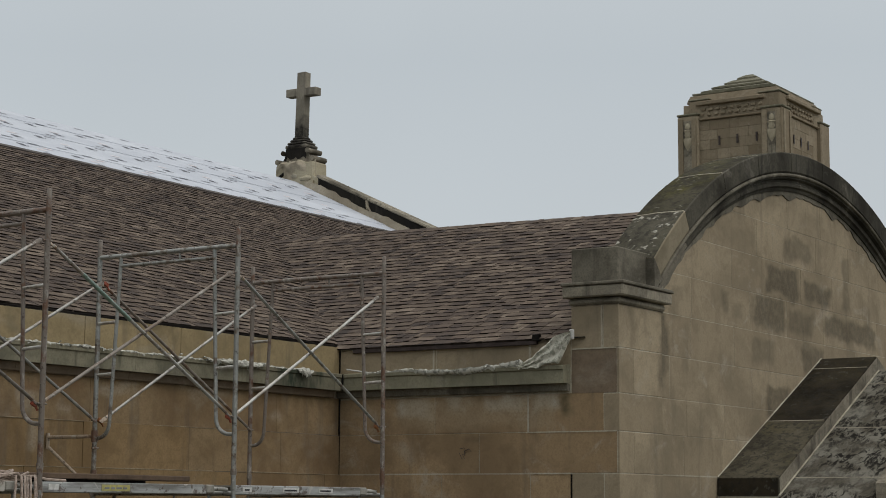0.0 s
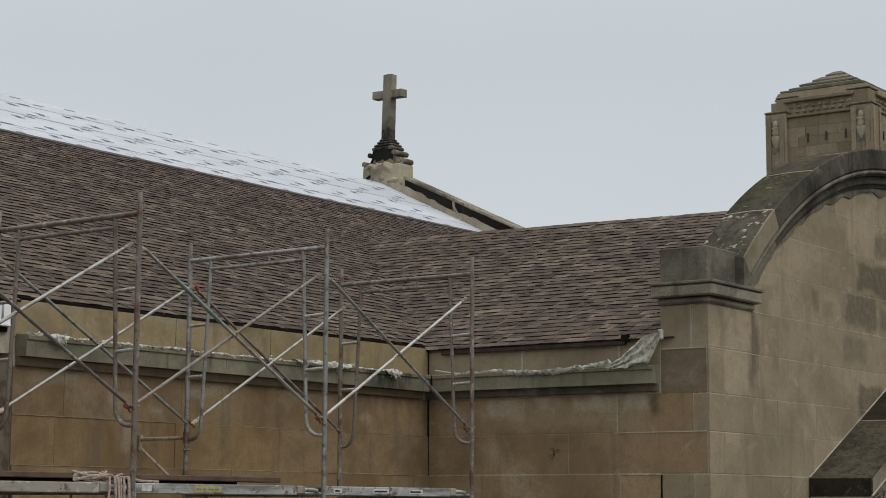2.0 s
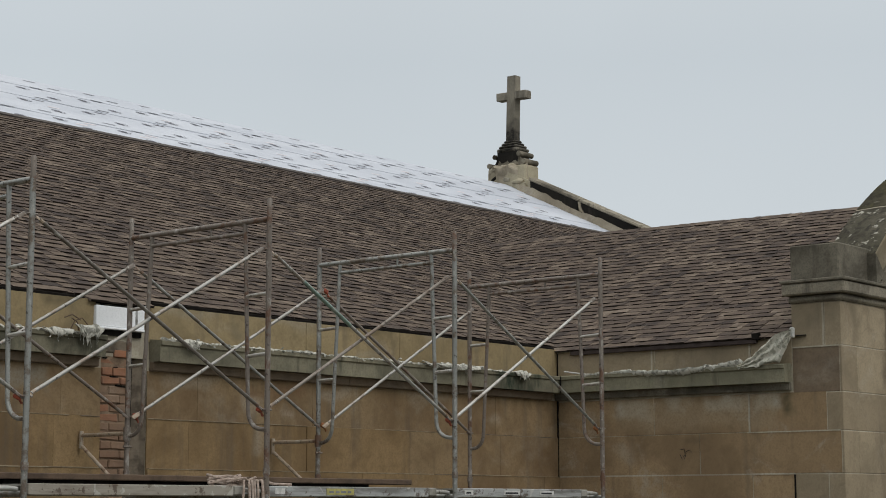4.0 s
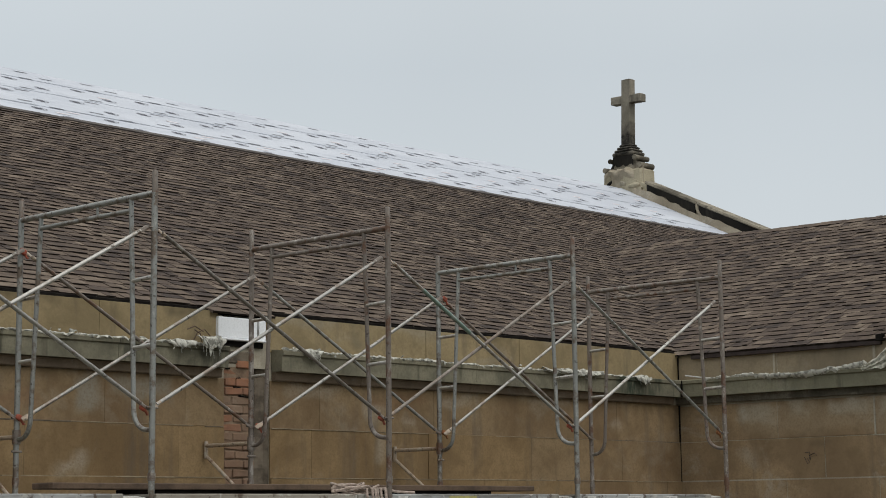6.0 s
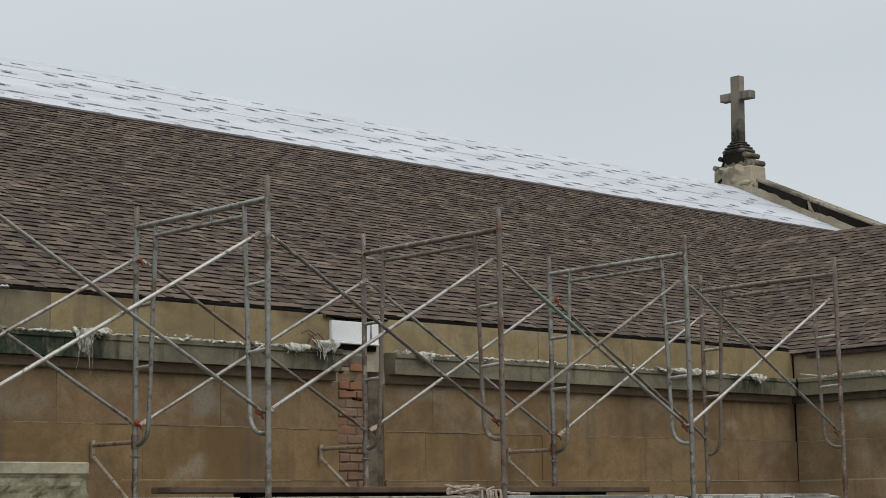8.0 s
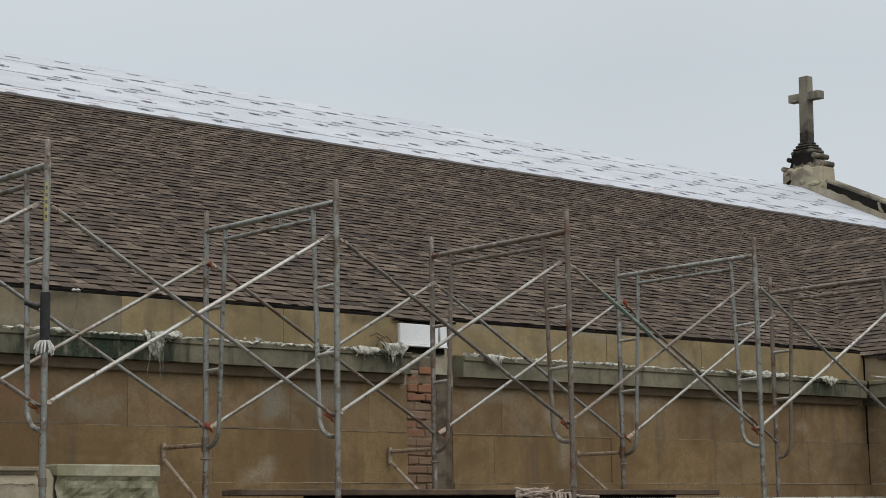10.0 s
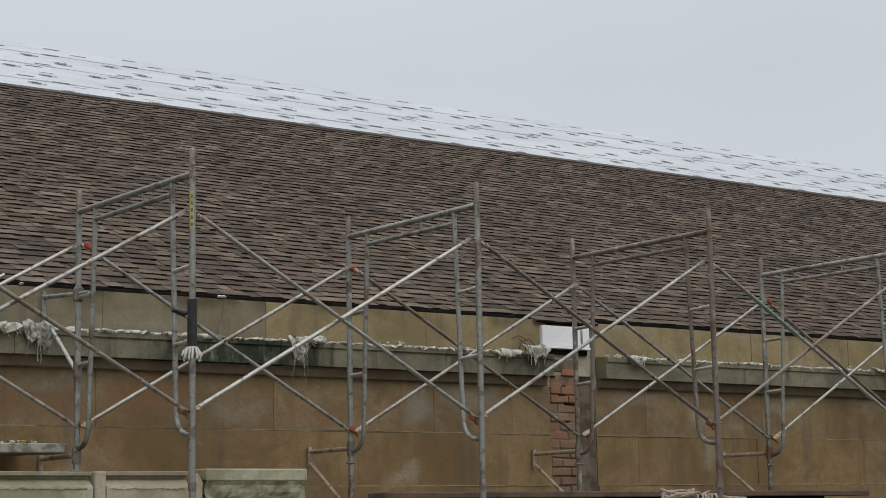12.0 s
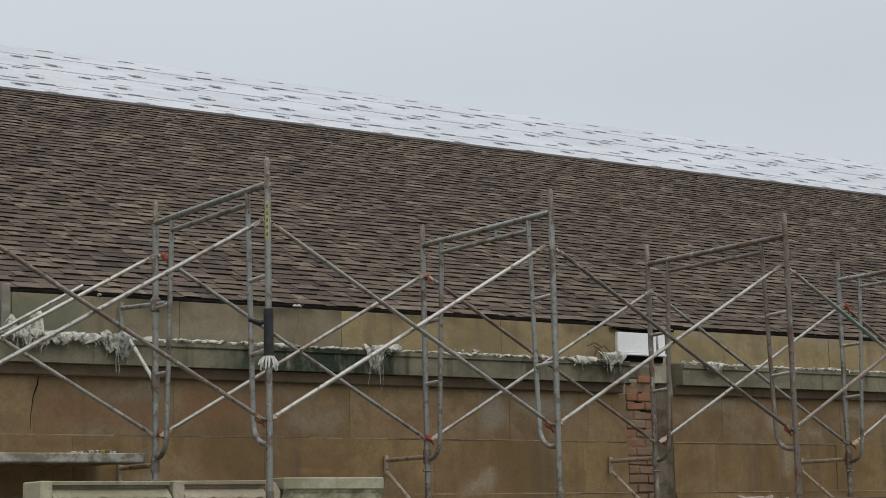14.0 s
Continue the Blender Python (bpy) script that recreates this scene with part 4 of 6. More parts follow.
net = tagged(part("debris_net", Geo().add(vs, fs), SAIL, None, "", 60), "dusty cream-grey crumpled net draped from the pier to the cornice", "net")
tagged(part("net_hook", Geo().box(15.69, 15.73, 7.40, 7.44, 3.26, 3.36, c=0.006), PAPER), "small pale hook that holds the net on the pier", "hook")


def arch_z(x, r=R_IN):
    return ARCH[1] + math.sqrt(max(0.0, r * r - (x - ARCH[0]) ** 2))


# gable wall: backing under the round head
EAST_X = 2 * ARCH[0] - 15.82
poly = [(16.75, 0.0), (EAST_X - 0.93, 0.0)] + [(x, arch_z(x, R_OUT - 0.12)) for x in np.linspace(EAST_X - 0.93, 16.75, 41)]
g = Geo().prism(poly, "y", GABLE_Y, GABLE_Y + 0.32)
gable = structure("wall_gable", g, MORTAR, "sandstone ashlar gable wall with a round-headed parapet", "wall")


def gable_stone(x0, x1, z0, z1):
    j = 0.0028
    x0, x1, z0, z1 = x0 + j, x1 - j, z0 + j, z1 - j
    xs = [x0 + (x1 - x0) * i / 8 for i in range(9)]
    top = [(x, min(z1, arch_z(x, R_MID))) for x in xs]
    if max(t[1] for t in top) < z0 + 0.03:
        return
    top = [t for t in top if t[1] > z0 + 0.004]
    if len(top) < 2:
        return
    if all(t[1] > z1 - 0.001 for t in top):
        gg = Geo().box(x0, x1, GABLE_Y - rnd.uniform(0.001, 0.004), GABLE_Y + 0.10, z0, z1, c=0.002)
    else:
        poly = [(top[0][0], z0)] + [(top[-1][0], z0)] + top[::-1]
        gg = Geo().prism(poly, "y", GABLE_Y - rnd.uniform(0.001, 0.004), GABLE_Y + 0.10)
    part("stone", gg, STONE_GABLE, gable)


zs = [0.0, 0.40, 0.79, 1.18, 1.57, 1.962, 2.365, 2.735, 3.175, 3.61, 4.04, 4.47, 4.90, 5.33, 5.75]
LAST = EAST_X - 0.95
SEEN = {2.365: [16.77, 17.4, 18.35, 19.6, 20.8, 22.0, 23.1, 24.1, LAST], 2.735: [16.77, 17.01, 19.10, 20.9, 22.1, 23.3, LAST], 3.175: [16.77, 17.52, 18.63, 21.30, 22.4, 23.6, LAST],
        3.61: [16.77, 17.55, 19.08, 20.15, 21.30, 23.20, 24.3, LAST], 4.04: [16.77, 17.60, 18.59, 20.60, 21.62, 22.69, 23.8, LAST], 4.47: [16.77, 18.0, 19.3, 21.10, 22.2, 23.3, LAST]}
for k, (z0, z1) in enumerate(zip(zs, zs[1:])):
    cuts = SEEN.get(z0)
    if not cuts:
        x = 16.77
        cuts = [x]
        x += 0.55 if k % 2 else 0.95
        while x < EAST_X - 1.4:
            cuts.append(x)
            x += rnd.choice((0.95, 1.05, 1.12, 0.72, 1.25))
        cuts.append(EAST_X - 0.95)
    for a, b in zip(cuts, cuts[1:]):
        gable_stone(a, b, z0, z1)

# coping of the round head, stone by stone, with the moulding below it
A0 = math.acos((16.412 - ARCH[0]) / R_OUT)
A_END = math.pi - A0


def ring(parent, name, material, prof, a, b, n=10):
    """Sweep a profile of (radius, y) from angle a to angle b round the arch's centre."""
    gg, m = Geo(), len(prof)
    vs = []
    for i in range(n + 1):
        t = a + (b - a) * i / n
        vs += [(ARCH[0] + r * math.cos(t), y, ARCH[1] + r * math.sin(t)) for r, y in prof]
    fs = [(i * m + k, i * m + (k + 1) % m, (i + 1) * m + (k + 1) % m, (i + 1) * m + k) for i in range(n) for k in range(m)]
    fs += [tuple(range(m)), tuple(n * m + k for k in range(m - 1, -1, -1))]
    gg.add(vs, fs)
    if isinstance(material, list):
        gg.m = [TOPS.get(k, 0) for i in range(n) for k in range(m)] + [0, 0]
    return part(name, gg, material, parent, "", 35)


COPE = [(R_MID + 0.0, 6.90), (R_MID + 0.03, 6.872), (R_OUT - 0.012, 6.862), (R_OUT, 6.872), (R_OUT + 0.005, 7.15), (R_OUT - 0.01, 7.43), (R_OUT - 0.05, 7.445), (R_MID + 0.02, 7.44), (R_MID + 0.0, 7.0)]
TOPS = {3: 1, 4: 1, 5: 1, 6: 1}
joints = [A0, radians(124.6), radians(114.6), radians(105.5), radians(96.5), radians(87.5), radians(78), radians(68), radians(57), A_END]
for a, b in zip(joints, joints[1:]):
    ring(gable, "coping_stone", [STONE_FRIEZE_GREY if a == A0 else COPING_FACE, COPING_PALE if a == A0 else COPING], COPE, a - 0.0008, b + 0.0008, 8)
    if a == A0:
        continue
    ring(gable, "mortar_joint", MORTAR, [(r + 0.002 if r > R_MID + 0.1 else r + 0.004, y + (0.004 if y < 7.0 else -0.004)) for r, y in COPE], a + 0.0012, a - 0.0012, 1)
part("stone", Geo().box(16.45, 16.86, 6.984, 7.25, 3.60, 3.93, c=0.004), STONE_GREY, gable)
knee = [(16.412, 3.823), (ARCH[0] - math.sqrt(R_MID ** 2 - 4.423 ** 2), 3.823)]
knee += [(ARCH[0] + R_MID * math.cos(t), ARCH[1] + R_MID * math.sin(t)) for t in np.linspace(radians(133.8), A0, 4)] + [(16.412, ARCH[1] + R_OUT * math.sin(A0))]
part("kneeler_stone", Geo().prism(knee, "y", 6.862, 7.31), STONE_CAP, gable)
for k in range(14):
    a, b = radians(132.5 - 6.5 * k), radians(132.5 - 6.5 * (k + 1))
    gg, n = Geo(), 16
    vs = []
    for i in range(n + 1):
        t = a + (b - a) * i / n
        low = R_IN - 0.045 - 0.10 * abs(noise.noise(Vector((t * 13, 0, 0)))) - 0.03 * noise.noise(Vector((t * 37, 2, 0)))
        vs += [(ARCH[0] + r * math.cos(t), y, ARCH[1] + r * math.sin(t)) for r, y in ((R_IN + 0.004, 6.985), (low, 6.985), (low, 7.01))]
    gg.add(vs, [(3 * i + q, 3 * i + q + 1, 3 * i + q + 4, 3 * i + q + 3) for i in range(n) for q in (0, 1)])
    part("soot_band", gg, STONE_CAP, gable, "ragged grey weathering under the arch moulding")
MOULD = [(R_IN, 6.998), (R_IN, 6.97), (R_IN + 0.035, 6.955), (R_IN + 0.05, 6.93), (R_IN + 0.085, 6.93), (R_IN + 0.10, 6.945), (R_IN + 0.125, 6.945), (R_IN + 0.14, 6.90), (R_MID - 0.01, 6.885), (R_MID, 6.90), (R_MID, 7.02), (R_IN, 7.02)]
mj = [radians(133.6), radians(125), radians(110), radians(93), radians(76), radians(60), radians(41)]
for a, b in zip(mj, mj[1:]):
    ring(gable, "arch_roll", STONE_CAP, [(R_MID - 0.012 + 0.02 * math.cos(q * math.pi / 4), 6.886 + 0.02 * math.sin(q * math.pi / 4)) for q in range(8)], a - 0.0006, b + 0.0006, 9)
    ring(gable, "arch_moulding", STONE_CAP if a > radians(130) else COPING_FACE, MOULD, a - 0.0006, b + 0.0006, 9)


def corner_pier(at, sign, label):
    """A square pier at the gable's corner with a moulded cap and a plain block; local x runs inwards."""
    p = thing("corner_pier", at, label, "pier", "piers of the gable", "structure")

    def bx(x0, x1, *r, **k):
        return Geo().box(*((x0, x1) if sign > 0 else (-x1, -x0)), *r, **k)
    zz = [0.0, 0.40, 0.79, 1.18, 1.57, 1.962, 2.365, 2.735, 3.175, 3.60]
    part("core", bx(0.004, 0.936, 0.004, 0.521, 0, 3.60), MORTAR, p)
    for k, (z0, z1) in enumerate(zip(zz, zz[1:])):
        cut = 0.17
        if k % 2 == 0:
            part("stone", bx(0.0, 0.94, 0.0, cut, z0 + 0.003, z1 - 0.003, c=0.006), STONE_GABLE, p)
            if not (sign > 0 and 1.9 < z0 < 2.5):
                part("stone", bx(0.0, 0.12, cut + 0.006, 0.525, z0 + 0.003, z1 - 0.003, c=0.004), STONE_GABLE if z0 > 3 or 1.5 < z0 < 1.6 else STONE_BROWN, p)
        else:
            if not (sign > 0 and 1.9 < z0 < 2.5):
                part("stone", bx(0.0, 0.20, 0.028, 0.525, z0 + 0.003, z1 - 0.003, c=0.004), STONE_BROWN, p)
            part("stone", bx(0.0, 0.30, 0.0, 0.024, z0 + 0.003, z1 - 0.003, c=0.004), STONE_GABLE, p)
            part("stone", bx(0.305, 0.94, 0.0, 0.2, z0 + 0.003, z1 - 0.003, c=0.004), STONE_GABLE, p)
    def slab(o, z0, z1, c):
        return bx(-o, 0.95 + o * 0.6, -o, 0.525 + o * 0.6, z0, z1, c=c)
    part("neck_moulding", slab(0.034, 3.602, 3.668, 0.020), STONE_GREY, p)
    part("cornice_moulding", slab(0.092, 3.672, 3.785, 0.014), STONE_GREY, p)
    part("cornice_fillet", slab(0.108, 3.787, 3.82, 0.008), STONE_CAP, p)
    part("cap_block", bx(-0.01, 0.80, 0.0, 0.52, 3.822, 4.165, c=0.012), STONE_CAP, p)
    return p


g = Geo().box(CORNER_X - 0.004, CORNER_X + 0.01, 7.49, WALL_Y - 0.03, 1.956, 1.970)
part("mortar_joint", g, MORTAR, side_wall)
part("mortar_joint", Geo().box(16.76, 18.13, GABLE_Y - 0.005, GABLE_Y + 0.01, 1.955, 1.968), MORTAR, gable)
for y, z0, z1, w in ((9.10, 3.03, 3.235, 0.010), (7.955, 3.03, 3.24, 0.012), (7.978, 2.375, 2.745, 0.008), (8.546, 1.975, 2.2, 0.004), (7.146, 3.18, 3.60, 0.009)):
    gg = Geo().box(CORNER_X - 0.005, CORNER_X + 0.01, y - w, y + w, z0, z1)
    gg.v = [jitter(p, 0.004, 9) for p in gg.v]
    part("mortar_joint", gg, MORTAR, side_wall)
part("mortar_joint", Geo().box(CORNER_X - 0.005, CORNER_X + 0.01, 6.99, 8.0, 2.363, 2.374), MORTAR, side_wall)
part("mortar_joint", Geo().box(CORNER_X - 0.006, CORNER_X + 0.01, 6.99, 7.47, 3.168, 3.182), MORTAR, side_wall)
part("open_joint", Geo().box(CORNER_X - 0.006, CORNER_X + 0.02, 7.482, 7.498, 1.40, 1.955), DARK, side_wall)
gg = Geo()
rk = random.Random(3)
p = Vector((CORNER_X - 0.003, 8.78, 2.22))
pts = [p]
for k in range(16):
    p = p + Vector((0, rk.uniform(-0.06, 0.045), rk.uniform(-0.045, 0.04)))
    pts.append(p)
gg.sweep(pts, [rk.uniform(0.001, 0.0042) for _ in pts], 5)
part("scratched_mark", gg, DRIP, side_wall, "dark scratched mark on one stone")
corner_pier((CORNER_X, 6.96, 0), 1, "sandstone corner pier with a moulded, lichened cap")
corner_pier((EAST_X, 6.96, 0), -1, "sandstone corner pier with a moulded, lichened cap")
g = Geo().box(EAST_X - 0.45, EAST_X - 0.012, 7.46, 16.5, 0, EAVE_Z - 0.02)
structure("wall_wing_east", g, STONE, "sandstone outer side wall of the church wing", "wall")

# porch roof against the gable: raked coping beside stone slabs
PZ, PX0, PEAK_X = 1.955, 18.12, 21.20
PS = math.atan2(3.41 - PZ, 21.15 - PX0)
PEAK_Z = PZ + (PEAK_X - PX0) * math.tan(PS)
porch = thing("porch", (0, 0, 0), "low stone porch with lichened slab roof and raked coping", "porch", kind="structure")
PW = 2 * PEAK_X - PX0


def raked(name, y0, y1, drop, thick, cuts, material, sign):
    for a, b in zip(cuts, cuts[1:]):
        pa, pb = PZ - drop + (a - PX0) * math.tan(PS), PZ - drop + (b - PX0) * math.tan(PS)
        xa, xb = (a, b) if sign > 0 else (2 * PEAK_X - a, 2 * PEAK_X - b)
        e = 0.004 if sign > 0 else -0.004
        gg = Geo()
        vs = [(xa + e, y, z) for y in (y0 + 0.003, y1 - 0.003) for z in (pa - thick, pa)] + [(xb - e, y, z) for y in (y0 + 0.003, y1 - 0.003) for z in (pb - thick, pb)]
        gg.add(vs, [(0, 1, 3, 2), (4, 6, 7, 5), (0, 4, 5, 1), (2, 3, 7, 6), (1, 5, 7, 3), (0, 2, 6, 4)])
        part(name, gg, material, porch)


for sign in (1, -1):
    raked("coping_stone", 6.30, GABLE_Y - 0.012, 0.0, 0.20, [PX0, 19.48], PORCH_SLAB, sign)
    raked("coping_stone", 6.30, GABLE_Y - 0.012, 0.0, 0.20, [19.48, 20.90, PEAK_X], SOOT_STONE, sign)
    raked("coping_side", 6.285, 6.298, 0.012, 0.17, [PX0 + 0.01, 19.42, 20.3, PEAK_X], STONE_GREY, sign)
    raked("mortar_bed", 6.31, GABLE_Y - 0.02, 0.006, 0.17, [PX0 + 0.02, PEAK_X], MORTAR, sign)
    raked("roof_slab", 5.26, 6.297, 0.17, 0.14, [PX0 - 0.12, 18.48, 19.66, 20.82, PEAK_X], MOTTLED, sign)
    raked("coping_stone", 4.60, 5.257, 0.06, 0.2, [PX0, 19.5, 20.9, PEAK_X], STONE_GREY, sign)
    gg = Geo()
    zb = PZ - 0.17
    xa = PX0 + 0.12 if sign > 0 else PW - 0.42
    gg.box(xa, xa + 0.30, 4.4, GABLE_Y - 0.02, 0, zb - 0.02)
    part("porch_side", gg, STONE_GABLE, porch)
for x in (19.48, 20.90):
    z = PZ + (x - PX0) * math.tan(PS)
    part("mortar_joint", Geo().sweep([(x, 6.31, z - 0.002), (x, GABLE_Y - 0.02, z - 0.002)], 0.008, 6), MORTAR, porch)
for x in (18.48, 19.66, 20.82):
    z = PZ - 0.17 + (x - PX0) * math.tan(PS)
    part("mortar_joint", Geo().sweep([(x, 5.27, z - 0.002), (x, 6.29, z - 0.002)], 0.008, 6), MORTAR, porch)
part("end_crust", Geo().box(PX0 - 0.008, PX0 + 0.003, 6.306, GABLE_Y - 0.018, PZ - 0.19, PZ - 0.008), SOOT_STONE, porch, "black crust on the coping's end")
part("mortar_joint", Geo().box(PX0 - 0.012, PX0 + 0.05, 6.29, GABLE_Y - 0.014, PZ - 0.213, PZ - 0.198), MORTAR, porch)
seam = Geo()
seam.sweep([(PX0 + 0.01, GABLE_Y - 0.006, PZ + 0.003), (PEAK_X, GABLE_Y - 0.006, PEAK_Z + 0.003)], 0.010, 6)
part("mortar_fillet", seam, MORTAR, porch)
seam = Geo().sweep([(PX0 - 0.05, 6.275, PZ - 0.19), (PEAK_X, 6.275, PEAK_Z - 0.165)], 0.011, 6)
part("mortar_fillet", seam, MORTAR, porch)
raked("mortar_bed", 5.28, 6.28, 0.176, 0.1, [PX0 - 0.10, PEAK_X], MORTAR, 1)

# ---- roofs ----
PAR_Z = 0.36    # height of the end parapet over the roof
g = Geo()
zr = lambda y: EAVE_Z + (y - WALL_Y) * TP
Y_FAR = 2 * RIDGE_Y - WALL_Y
g.prism([(WALL_Y + 0.048, zr(WALL_Y + 0.048) - 0.004), (RIDGE_Y, RIDGE_Z - 0.004), (Y_FAR + 0.012, zr(WALL_Y - 0.012) - 0.004), (Y_FAR, EAVE_Z - 0.02), (WALL_Y + 0.06, EAVE_Z - 0.02)], "x", WEST_X, END_X)
roof = structure("roof_nave", g, DARK, "long shingled nave roof with white underlayment towards the ridge", "roof")
g = Geo().box(WEST_X, END_X, Y_FAR - 0.5, Y_FAR, 0, EAVE_Z - 0.12)
structure("wall_nave_far", g, STONE, "sandstone wall on the far side of the nave", "wall")
g = Geo().prism([(WALL_Y + 0.52, 0), (Y_FAR - 0.52, 0), (Y_FAR - 0.52, EAVE_Z - 0.13), (WALL_Y + 0.52, EAVE_Z - 0.13)], "x", WEST_X, WEST_X + 0.4)
structure("wall_nave_west", g, STONE, "plain sandstone end wall of the nave", "wall")

g = Geo()
xr = lambda x: EAVE_Z + (x - CORNER_X) * TP
X_FAR = 2 * WING_X - CORNER_X
SAG = 0.083    # the wing's ridge has settled this much at the gable
Y_IN = WALL_Y + (WING_X - CORNER_X)
settled = lambda p: Vector((p[0], p[1], p[2] - SAG * max(0.0, (13.2 - p[1]) / 5.9) * max(0.0, min(1.0, (p[0] - CORNER_X) / (WING_X - CORNER_X)))))
wv = [(CORNER_X - 0.03, 7.33, xr(CORNER_X - 0.03) - 0.004), (WING_X, 7.33, WING_Z - 0.065 - SAG), (X_FAR + 0.03, 7.33, xr(CORNER_X - 0.03) - 0.004),
      (CORNER_X - 0.03, WALL_Y - 0.03, xr(CORNER_X - 0.03) - 0.004), (WING_X, Y_IN, WING_Z - 0.065), (X_FAR + 0.03, WALL_Y - 0.03, xr(CORNER_X - 0.03) - 0.004)]
g.add(wv, [(0, 1, 4, 3), (1, 2, 5, 4), (0, 2, 1), (3, 4, 5)])
wing_roof = structure("roof_wing", g, DARK, "shingled roof of the church wing that meets the nave in a valley", "roof")

EXPOSE = 0.132
WIDTHS = [0.065, 0.085, 0.105, 0.13, 0.155, 0.185, 0.22]


def tab(width, hi):
    """One laminated shingle tab on its slope: local x along the eave, y up the slope, z off it. Raised tabs taper a little towards their lower edge."""
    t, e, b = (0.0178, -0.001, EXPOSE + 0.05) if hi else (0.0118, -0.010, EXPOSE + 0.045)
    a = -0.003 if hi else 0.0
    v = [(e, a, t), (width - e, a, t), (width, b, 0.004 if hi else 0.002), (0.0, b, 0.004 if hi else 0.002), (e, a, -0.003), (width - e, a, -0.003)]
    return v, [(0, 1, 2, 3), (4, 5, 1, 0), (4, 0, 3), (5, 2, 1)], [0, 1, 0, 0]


TABS = {}
for wd in WIDTHS:
    for hi in (0, 1):
        gg = Geo()
        gg.v, gg.f, gg.m = tab(wd, hi)
        TABS[wd, hi] = gg


def lay_shingles(parent, origin, u, v, nrm, courses, span, near, seed, first=None, bend=tuple):
    """Courses of tabs up a slope; near(k, x) says which of them are pieces of their own. The rest is one mesh."""
    rr = random.Random(seed)
    rest, singles = Geo(), []
    o, u, v, nrm = Vector(origin), Vector(u), Vector(v), Vector(nrm)
    for k in range(courses):
        s = k * EXPOSE + rr.uniform(-0.003, 0.003)
        a, b = first if first and k == 0 else span(s)
        x, hi, strip, lift = a - rr.uniform(0, 0.2), rr.random() < 0.5, a, 0.0
        while x < b:
            wd = rr.choice(WIDTHS)
            gg = TABS[wd, int(hi)]
            if x > strip:
                strip, lift = strip + 1.0, rr.uniform(-0.005, 0.005)
            dy, dz = (lift + rr.uniform(-0.008, 0.008)) * (k > 0), rr.uniform(0, 0.003)
            if x >= a - 0.03 and x + wd < b + 0.12:
                if near(k, x):
                    singles.append((wd, int(hi), x, s + dy, dz))
                else:
                    kk = len(rest.v)
                    for p in gg.v:
                        rest.v.append(tuple(bend(o + u * (x + p[0]) + v * (s + dy + p[1]) + nrm * (dz + p[2]))))
                    rest.f += [tuple(i + kk for i in f) for f in gg.f]
                    rest.m += gg.m
            x += wd
            hi = not hi if rr.random() < 0.85 else hi
    me = bpy.data.meshes.new("shingles")
    me.from_pydata(rest.v, [], rest.f)
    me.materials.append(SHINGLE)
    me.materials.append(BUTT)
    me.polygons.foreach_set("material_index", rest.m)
    me.update()
    ob = new("shingles", me)
    ob.parent = parent
    tagged(ob, "courses of brown and grey laminated asphalt shingles", "", "", "stuff")
    return o, u, v, nrm, singles


# white underlayment above the shingles, in overlapping lengths
S_LOW, S_TOP = 7.48, (RIDGE_Y - WALL_Y) / CP
on_nave = lambda x, s, h: (x, WALL_Y + s * CP - h * SP, EAVE_Z + s * SP + h * CP)
bands = [(S_LOW - 0.1, 8.03, 0.012), (7.95, 9.01, 0.018), (8.93, 9.80, 0.024), (9.72, S_TOP, 0.030)]
for s0, s1, h in bands:
    gg, vs, fs = Geo(), [], []
    n = 90
    for i in range(n + 1):
        x = WEST_X + (END_X - WEST_X) * i / n
        for s in (s0 + 0.012 * noise.noise(Vector((x * 0.9, s0, 0))), (s0 + s1) / 2, s1):
            hh = h + 0.003 * noise.noise(Vector((x * 1.1, s * 2.0, 3)))
            vs.append(on_nave(x, s, hh))
        vs.append(on_nave(x, s0, 0.0))
    for i in range(n):
        a = i * 4
        fs += [(a, a + 4, a + 5, a + 1), (a + 1, a + 5, a + 6, a + 2), (a + 3, a + 7, a + 4, a)]
    gg.add(vs, fs)
    part("underlayment_sheet", gg, MEMBRANE, roof, "white synthetic underlayment with grey printed marks", 40)
gg = Geo().sweep([(x, RIDGE_Y + 0.01 * noise.noise(Vector((x, 0, 0))), RIDGE_Z + 0.002 + 0.012 * noise.noise(Vector((x * 0.7, 3, 0)))) for x in np.linspace(WEST_X, END_X, 70)], 0.03, 8)
part("ridge_wrap", gg, MEMBRANE, roof, "", 40)

# printed marks on the underlayment: unreadable, so plain bars
marks, greys, pinks = Geo(), Geo(), Geo()


def print_bar(geo, x, s, w, h, skew=0.0):
    off = max(h for s0, s1, h in bands if s0 - 0.02 <= s + 0.02 and s - 0.02 <= s1 + 0.02) + 0.0045
    geo.add([on_nave(x - w / 2, s - h / 2 + skew, off), on_nave(x + w / 2, s - h / 2, off), on_nave(x + w / 2, s + h / 2, off), on_nave(x - w / 2, s + h / 2 + skew, off)], [(0, 1, 2, 3)])


def print_ring(geo, x, s, ra, rb, w):
    """A flat oval outline on the underlayment."""
    off = max(h for s0, s1, h in bands if s0 - 0.09 <= s and s - 0.09 <= s1) + 0.0045
    n, vs = 14, []
    for k in range(n):
        a = 2 * math.pi * k / n
        for d in (0.0, w):
            vs.append(on_nave(x + (ra - d) * math.cos(a), s + (rb - d) * math.sin(a), off))
    geo.add(vs, [(2 * k, 2 * ((k + 1) % n), 2 * ((k + 1) % n) + 1, 2 * k + 1) for k in range(n)])


